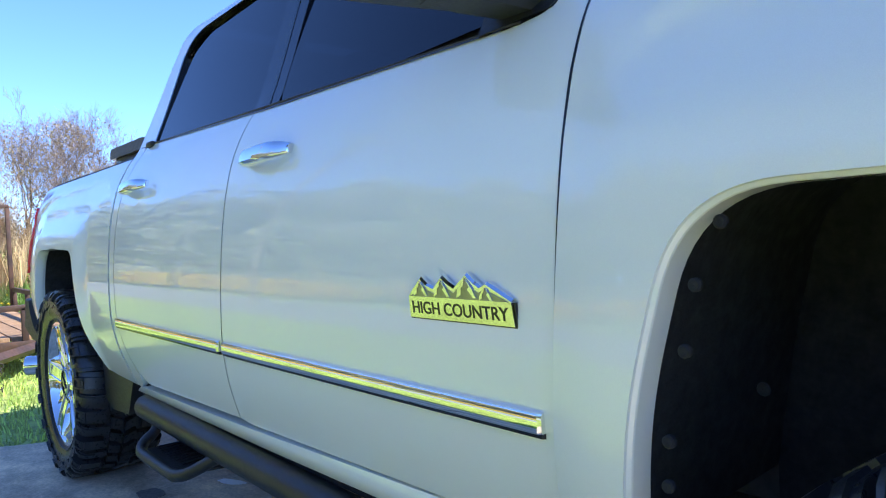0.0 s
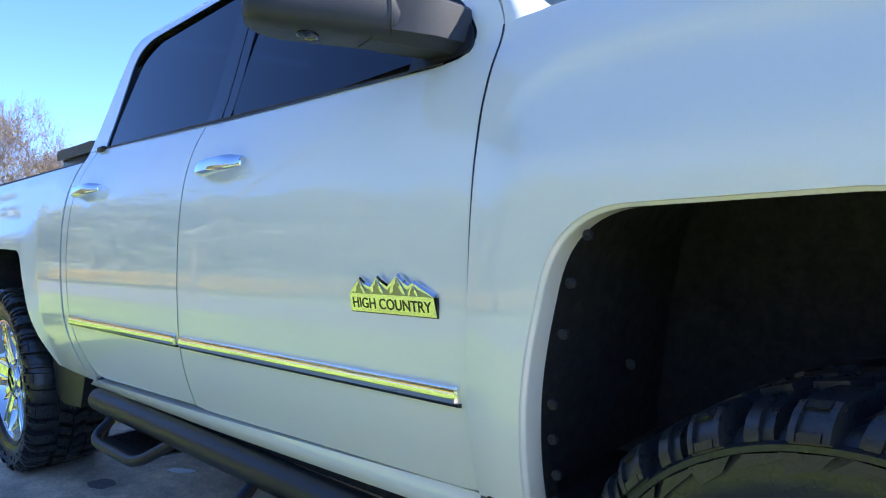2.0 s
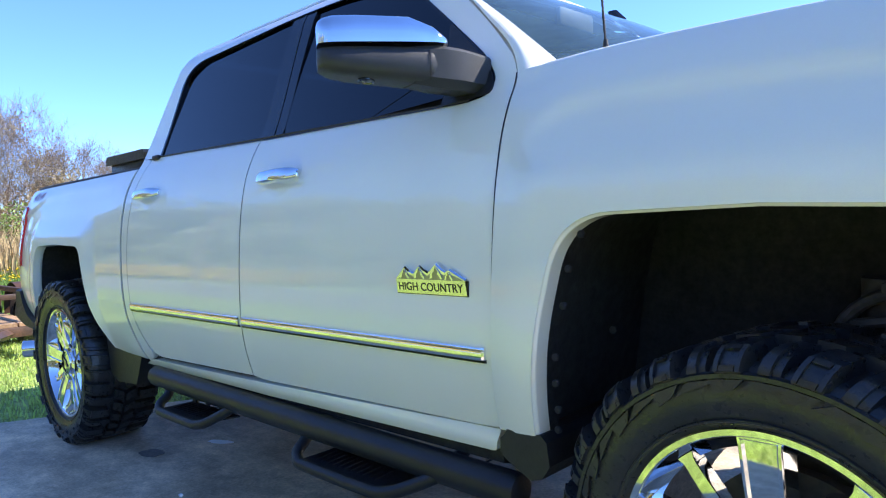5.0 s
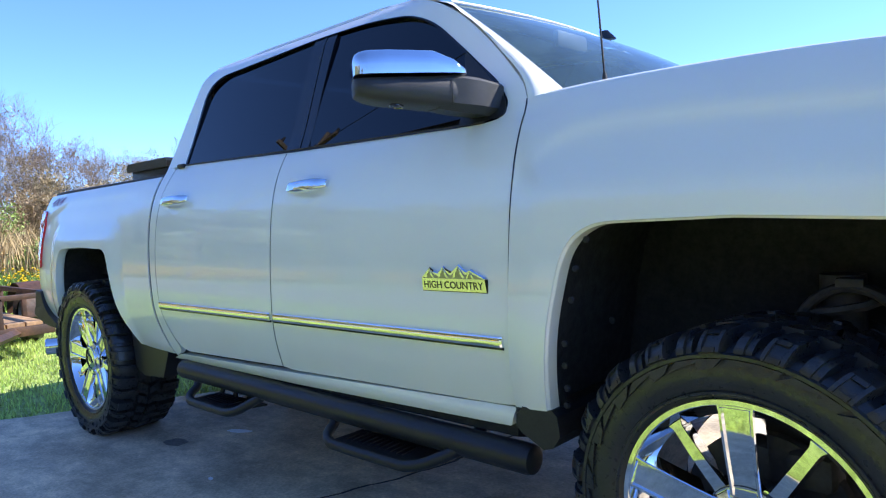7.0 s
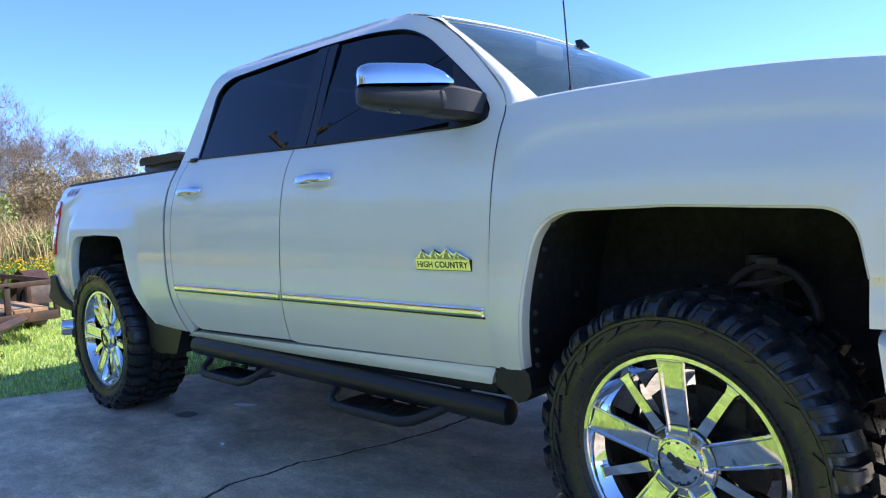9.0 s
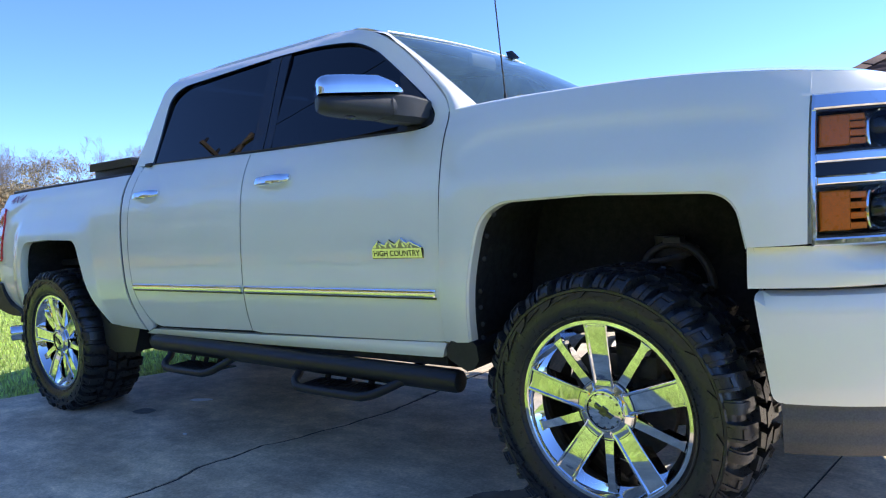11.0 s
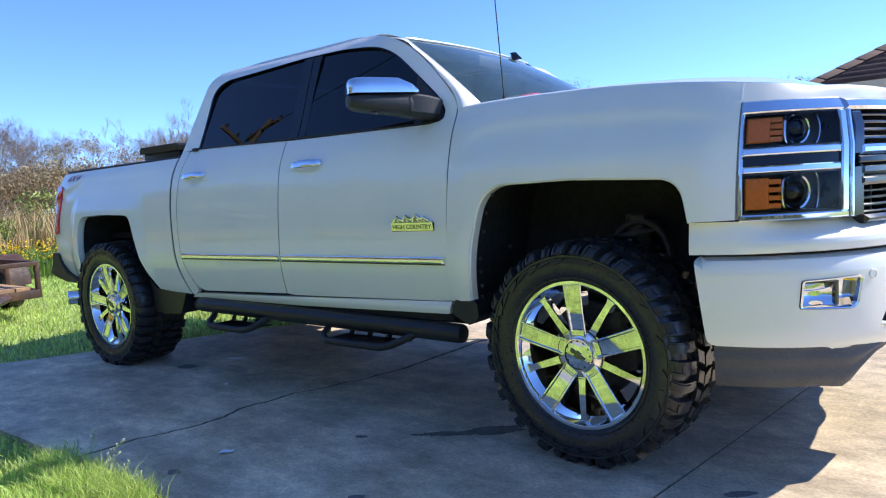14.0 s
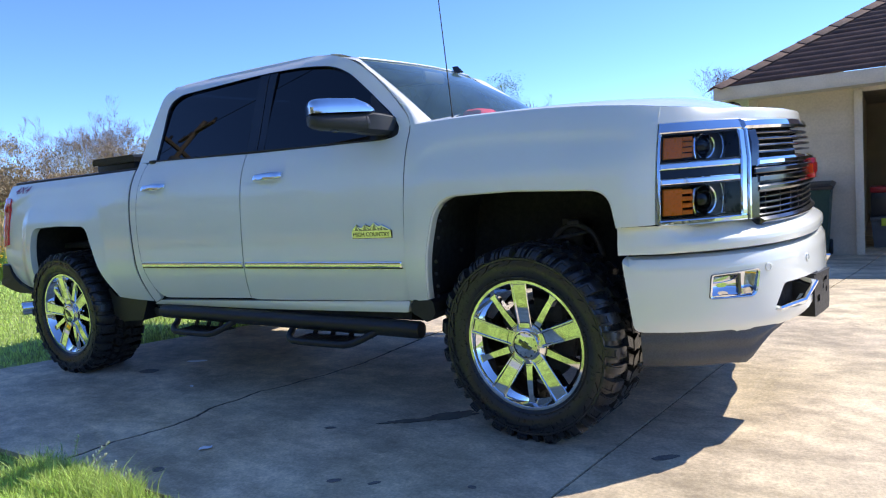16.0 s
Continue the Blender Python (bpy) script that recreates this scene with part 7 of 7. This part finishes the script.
part("garage_back_wall", Geo().box((3.4, 12.0, 1.0), (7.0, 0.10, 2.4), 0.0), M_INNER, house)
part("garage_inner_wall", Geo().box((GX - 0.03, 8.6, 0.9), (0.06, 4.6, 2.1), 0.0), M_INNER, house, "beige garage wall in shade")
part("garage_far_wall", Geo().box((6.9, 9.0, 1.0), (0.10, 6.0, 2.4), 0.0), M_INNER, house)
part("garage_ceiling", Geo().box((3.4, 9.0, 1.95), (7.0, 6.0, 0.06), 0.0), M_INNER, house)
part("fascia", Geo().box(((EX + 8) / 2, EY + 0.012, EZ - 0.085), (8 - EX, 0.024, 0.16), 0.004), M_TRIMW, house, "cream fascia board")
part("fascia", Geo().box((EX + 0.012, (EY + 13) / 2, EZ - 0.085), (0.024, 13 - EY, 0.16), 0.004), M_TRIMW, house)
part("soffit", Geo().box(((EX + 8) / 2, (EY + HY) / 2 + 0.03, EZ - 0.165), (8 - EX, HY - EY + 0.1, 0.012), 0.0), M_TRIMW, house)
part("soffit", Geo().box(((EX + HX) / 2 + 0.02, 9.4, EZ - 0.165), (HX - EX + 0.06, 6.2, 0.012), 0.0), M_TRIMW, house)
# hip roof laid in courses
SL = 0.57
roof = part("roof", Geo().add([(EX, EY, EZ), (8, EY, EZ), (8, EY + 4.2, EZ + 4.2 * SL), (EX + 4.2, EY + 4.2, EZ + 4.2 * SL), (EX, 13, EZ), (EX + 4.2, 13, EZ + 4.2 * SL)], [(0, 1, 2, 3), (0, 3, 5, 4)]), M_SHINGLE, house, "brown shingled hip roof", 0)
run = 0.123
for k in range(34):
    a, b = k * run, (k + 1) * run + 0.02
    for side in (0, 1):
        rows = []
        for d, lift in ((a - 0.004, 0.004), (a - 0.004, 0.016), (b, 0.006)):
            z = EZ + d * SL + lift
            rows.append([(EX + d + 0.01, EY + d, z), (8.0, EY + d, z)] if side == 0 else [(EX + d, EY + d + 0.01, z), (EX + d, 13.0, z)])
        part("shingle_course", Geo().loft(rows, False, False), M_SHINGLE, roof, "", 0)
n_cap = 24
M_HIP = material("dark brown hip shingles", (0.10, 0.058, 0.045), 0.92, spread=0.3, coarse=4, grain=0.45, fine=90, each=0.1, bump=0.002, bump_scale=160)
for k in range(n_cap):
    d0, d1 = k * 0.175, k * 0.175 + 0.20
    rows = []
    for d, lift in ((d0, 0.026), (d1, 0.018)):
        c = Vector((EX + d, EY + d, EZ + d * SL + lift))
        w = 0.095
        rows.append([c + Vector((w, -w * 0.0, -w * 0.0)) + Vector((0.02, -0.10, -0.052)), c, c + Vector((-0.10, 0.10, -0.052))])
    part("hip_cap", Geo().loft(rows + [[p - Vector((0, 0, 0.008)) for p in rows[1]], [p - Vector((0, 0, 0.012)) for p in rows[0]], rows[0]], False, False), M_HIP, roof, "", 0)
g = Geo().box((EX + 0.16, EY + 0.32, EZ - 0.215), (0.10, 0.12, 0.07), 0.02)
part("eave_lamp", g, M_BLACK, house, "dark twin floodlight under the eave")
g = Geo().revolve([(0.0005, -0.05), (0.045, -0.05), (0.05, 0.0), (0.03, 0.05), (0.0005, 0.05)], 16).turned(pose(EX + 0.22, EY + 0.22, EZ - 0.25, 0, 0, 30))
part("eave_lamp", g, M_DAM, house, "grey floodlight head")

# ---- bin and garage contents ----
M_BIN = material("dark green bin plastic", (0.015, 0.055, 0.045), 0.5, spread=0.2, coarse=5, grain=0.2)
bin_ = thing("wheeled_bin", "dark green wheeled rubbish bin by the house wall", "bin", at=(0.56, 5.85, HZ + 0.01))
g = Geo().loft([[(sx * w, sy * d, z) for sx, sy in ((-1, -1), (1, -1), (1, 1), (-1, 1))] for z, w, d in ((0.06, 0.20, 0.22), (0.80, 0.25, 0.29), (0.84, 0.27, 0.31))])
part("body", g, M_BIN, bin_)
g = Geo().loft([[(sx * w, sy * d - 0.0, z + 0.02 * (sy > 0)) for sx, sy in ((-1, -1), (1, -1), (1, 1), (-1, 1))] for z, w, d in ((0.845, 0.28, 0.33), (0.875, 0.285, 0.335), (0.90, 0.25, 0.28))])
part("lid", g, M_BLACK, bin_, "black bin lid")
part("grip", Geo().tube([(-0.22, 0.36, 0.80), (0.22, 0.36, 0.80)], 0.018, 8), M_BLACK, bin_)
for s in (-1, 1):
    part("bin_wheel", Geo().revolve([(0.0005, -0.02), (0.09, -0.02), (0.10, 0), (0.09, 0.02), (0.0005, 0.02)], 18).turned(pose(s * 0.22, 0.27, 0.10, 0, 0, 90)), M_BLACK, bin_)
M_CHEST = material("black tool chest enamel", (0.02, 0.02, 0.022), 0.35, spread=0.2, coarse=6)
M_CRED = material("red enamel", (0.35, 0.02, 0.02), 0.35, spread=0.2, coarse=6)
M_TOTE = material("grey tote plastic", (0.11, 0.115, 0.12), 0.5, spread=0.2, coarse=6)
M_LIME = material("lime plastic", (0.45, 0.55, 0.04), 0.5, spread=0.1, coarse=6)
tote = thing("storage_tote", "grey plastic storage tote with lime clips on the garage floor", "storage tote", at=(1.50, 6.95, -0.15))
part("body", Geo().loft([[(sx * w, sy * d, z) for sx, sy in ((-1, -1), (1, -1), (1, 1), (-1, 1))] for z, w, d in ((0.0, 0.27, 0.20), (0.34, 0.30, 0.23))]), M_TOTE, tote)
part("lid", Geo().box((0, 0, 0.37), (0.63, 0.49, 0.06), 0.02), M_TOTE, tote)
for x in (-0.15, 0.15):
    part("clip", Geo().box((x, -0.25, 0.33), (0.08, 0.02, 0.10), 0.006), M_LIME, tote, "lime clip")
chest = thing("tool_chest", "black tool chest with red lid stacked on a tote", "tool chest", at=(1.48, 6.97, 0.25))
part("body", Geo().box((0, 0, 0.15), (0.56, 0.36, 0.30), 0.01), M_CHEST, chest)
part("lid", Geo().box((0, 0, 0.34), (0.58, 0.38, 0.08), 0.02), M_CRED, chest, "red lid")
part("latch", Geo().box((0.05, -0.19, 0.27), (0.06, 0.012, 0.08), 0.004), M_DAM, chest)

# ---- utility trailer on the lawn: front at x = -6.9, bed towards -x ----
M_TRFRAME = material("brown painted trailer steel", (0.055, 0.030, 0.022), 0.6, spread=0.4, coarse=6, grain=0.3, fine=80, other=(0.10, 0.045, 0.025), bump=0.0006, bump_scale=120)
M_PLANK = material("weathered pine planks", (0.42, 0.26, 0.14), 0.8, spread=0.3, coarse=5, grain=0.3, fine=50, each=0.18, bump=0.001, bump_scale=90)
M_DULLWHEEL = material("dull silver wheel", (0.45, 0.45, 0.46), 0.4, metal=0.8, spread=0.2, coarse=12)
TX, TY0, TY1, TL = -6.85, -1.90, -0.16, 3.3
tr = thing("utility_trailer", "brown steel utility trailer with wooden deck and mesh ramp gate", "trailer", at=(0, 0, 0))
ZF, ZD, ZR = 0.20, 0.30, 0.57
for y in (TY0, TY1):
    part("side_beam", Geo().box((TX - TL / 2, y, ZF + 0.04), (TL, 0.05, 0.09), 0.004), M_TRFRAME, tr)
    part("side_rail", Geo().box((TX - TL / 2, y, ZR), (TL, 0.045, 0.05), 0.004), M_TRFRAME, tr)
    for k in range(5):
        part("rail_post", Geo().box((TX - 0.02 - k * (TL - 0.04) / 4, y, (ZF + ZR) / 2 + 0.02), (0.05, 0.045, ZR - ZF - 0.05), 0.004), M_TRFRAME, tr)
part("front_beam", Geo().box((TX, (TY0 + TY1) / 2, ZF + 0.04), (0.05, TY1 - TY0, 0.09), 0.004), M_TRFRAME, tr)
part("front_rail", Geo().box((TX, (TY0 + TY1) / 2, ZR), (0.045, TY1 - TY0, 0.05), 0.004), M_TRFRAME, tr)
for y in (-1.45, -0.6):
    part("rail_post", Geo().box((TX, y, (ZF + ZR) / 2), (0.045, 0.05, ZR - ZF), 0.004), M_TRFRAME, tr)
npl = 10
for k in range(npl):
    y = TY0 + 0.06 + (k + 0.5) * (TY1 - TY0 - 0.12) / npl
    part("deck_plank", Geo().box((TX - TL / 2, y, ZD), (TL - 0.08, (TY1 - TY0 - 0.12) / npl - 0.012, 0.04), 0.004, None, 1), M_PLANK, tr)
cy = (TY0 + TY1) / 2
for y in (TY0 + 0.25, TY1 - 0.25):
    part("tongue_beam", Geo().tube([(TX - 0.1, y, ZF + 0.03), (TX + 0.86, cy + (y - cy) * 0.06, ZF + 0.05)], 0.045, 4), M_TRFRAME, tr)
part("coupler", Geo().box((TX + 0.92, cy, ZF + 0.09), (0.26, 0.10, 0.09), 0.02).tube([(TX + 0.98, cy, ZF + 0.08), (TX + 1.05, cy, ZF + 0.08)], 0.06, 12), M_STEEL, tr, "dark steel coupler")
jack = part("tongue_jack", Geo().tube([(TX + 0.72, cy, 0.02), (TX + 0.72, cy, 0.60)], 0.033, 12).box((TX + 0.72, cy, 0.0), (0.16, 0.16, 0.02), 0.004), M_DAM, tr, "grey tongue jack")
part("crank", Geo().tube([(TX + 0.72, cy, 0.60), (TX + 0.72, cy, 0.65), (TX + 0.72, cy - 0.16, 0.65), (TX + 0.72, cy - 0.16, 0.71)], 0.011, 8), M_STEEL, jack)
ch = Geo()
for k in range(9):
    t = k / 8
    c = (TX + 0.86, cy + 0.10 + 0.02 * math.sin(k), ZF + 0.04 - 0.20 * t)
    ch.revolve([(0.018, 0.0), (0.021, 0.003), (0.024, 0.0), (0.021, -0.003)], 10, True)
    ch.v[-40:] = [tuple(Matrix.Translation(c) @ pose(0, 0, 0, 0, 0, 90 * (k % 2)) @ Vector(p)) for p in ch.v[-40:]]
part("safety_chain", ch, M_STEEL, tr)
for y, s in ((TY0 - 0.16, -1), (TY1 + 0.16, 1)):
    w = part("trailer_wheel", Geo().revolve([(0.0005, -0.03 * s), (0.10, -0.03 * s), (0.13, 0.02 * s), (0.17, 0.06 * s), (0.175, -0.06 * s)], 28), M_DULLWHEEL, tr, "dull silver wheel", m=pose(TX - 1.25, y, 0.26))
    part("trailer_tyre", Geo().revolve([(0.165, -0.08), (0.24, -0.095), (0.28, -0.08), (0.287, 0), (0.28, 0.08), (0.24, 0.095), (0.165, 0.08)], 32), M_RUBBER, w)
    fdr = [(TX - 1.25 + 0.36 * math.cos(a), 0.27 + 0.36 * math.sin(a)) for a in np.linspace(0.0, math.pi, 14)]
    part("wheel_guard", Geo().loft([[(x, y + d, z) for x, z in fdr] for d in (-0.12, 0.12)] + [[(x, y + 0.12, z + 0.006) for x, z in fdr], [(x, y - 0.12, z + 0.006) for x, z in fdr]], False, False), M_TRFRAME, tr)
# mesh ramp gate
gx, gz0, gz1 = TX - TL - 0.03, 0.26, 1.62
gate = part("ramp_gate", Geo().box((gx, TY0 + 0.02, (gz0 + gz1) / 2), (0.04, 0.05, gz1 - gz0), 0.004).box((gx, TY1 - 0.02, (gz0 + gz1) / 2), (0.04, 0.05, gz1 - gz0), 0.004).box((gx, cy, gz1), (0.04, TY1 - TY0, 0.05), 0.004).box((gx, cy, gz0), (0.04, TY1 - TY0, 0.05), 0.004).box((gx, cy, (gz0 + gz1) / 2), (0.04, 0.04, gz1 - gz0), 0.004), M_TRFRAME, tr, "upright expanded-mesh ramp gate")
ms = Geo()
ny, nz = 38, 44
dy_, dz_ = (TY1 - TY0 - 0.06) / ny, (gz1 - gz0) / nz
for i in range(ny):
    for s in (0, 1):
        y = TY0 + 0.03 + (i + 0.5) * dy_
        pts = [(gx, y + (0.5 if (k + s) % 2 else -0.5) * dy_, gz0 + k * dz_) for k in range(nz + 1)]
        for a, b in zip(pts[:-1], pts[1:]):
            ms.add([(a[0], a[1] - 0.004, a[2]), (a[0], a[1] + 0.004, a[2]), (b[0], b[1] + 0.004, b[2]), (b[0], b[1] - 0.004, b[2])], [(0, 1, 2, 3)])
tagged(part("mesh", ms, M_RUST, gate, "", 0), kind="stuff")
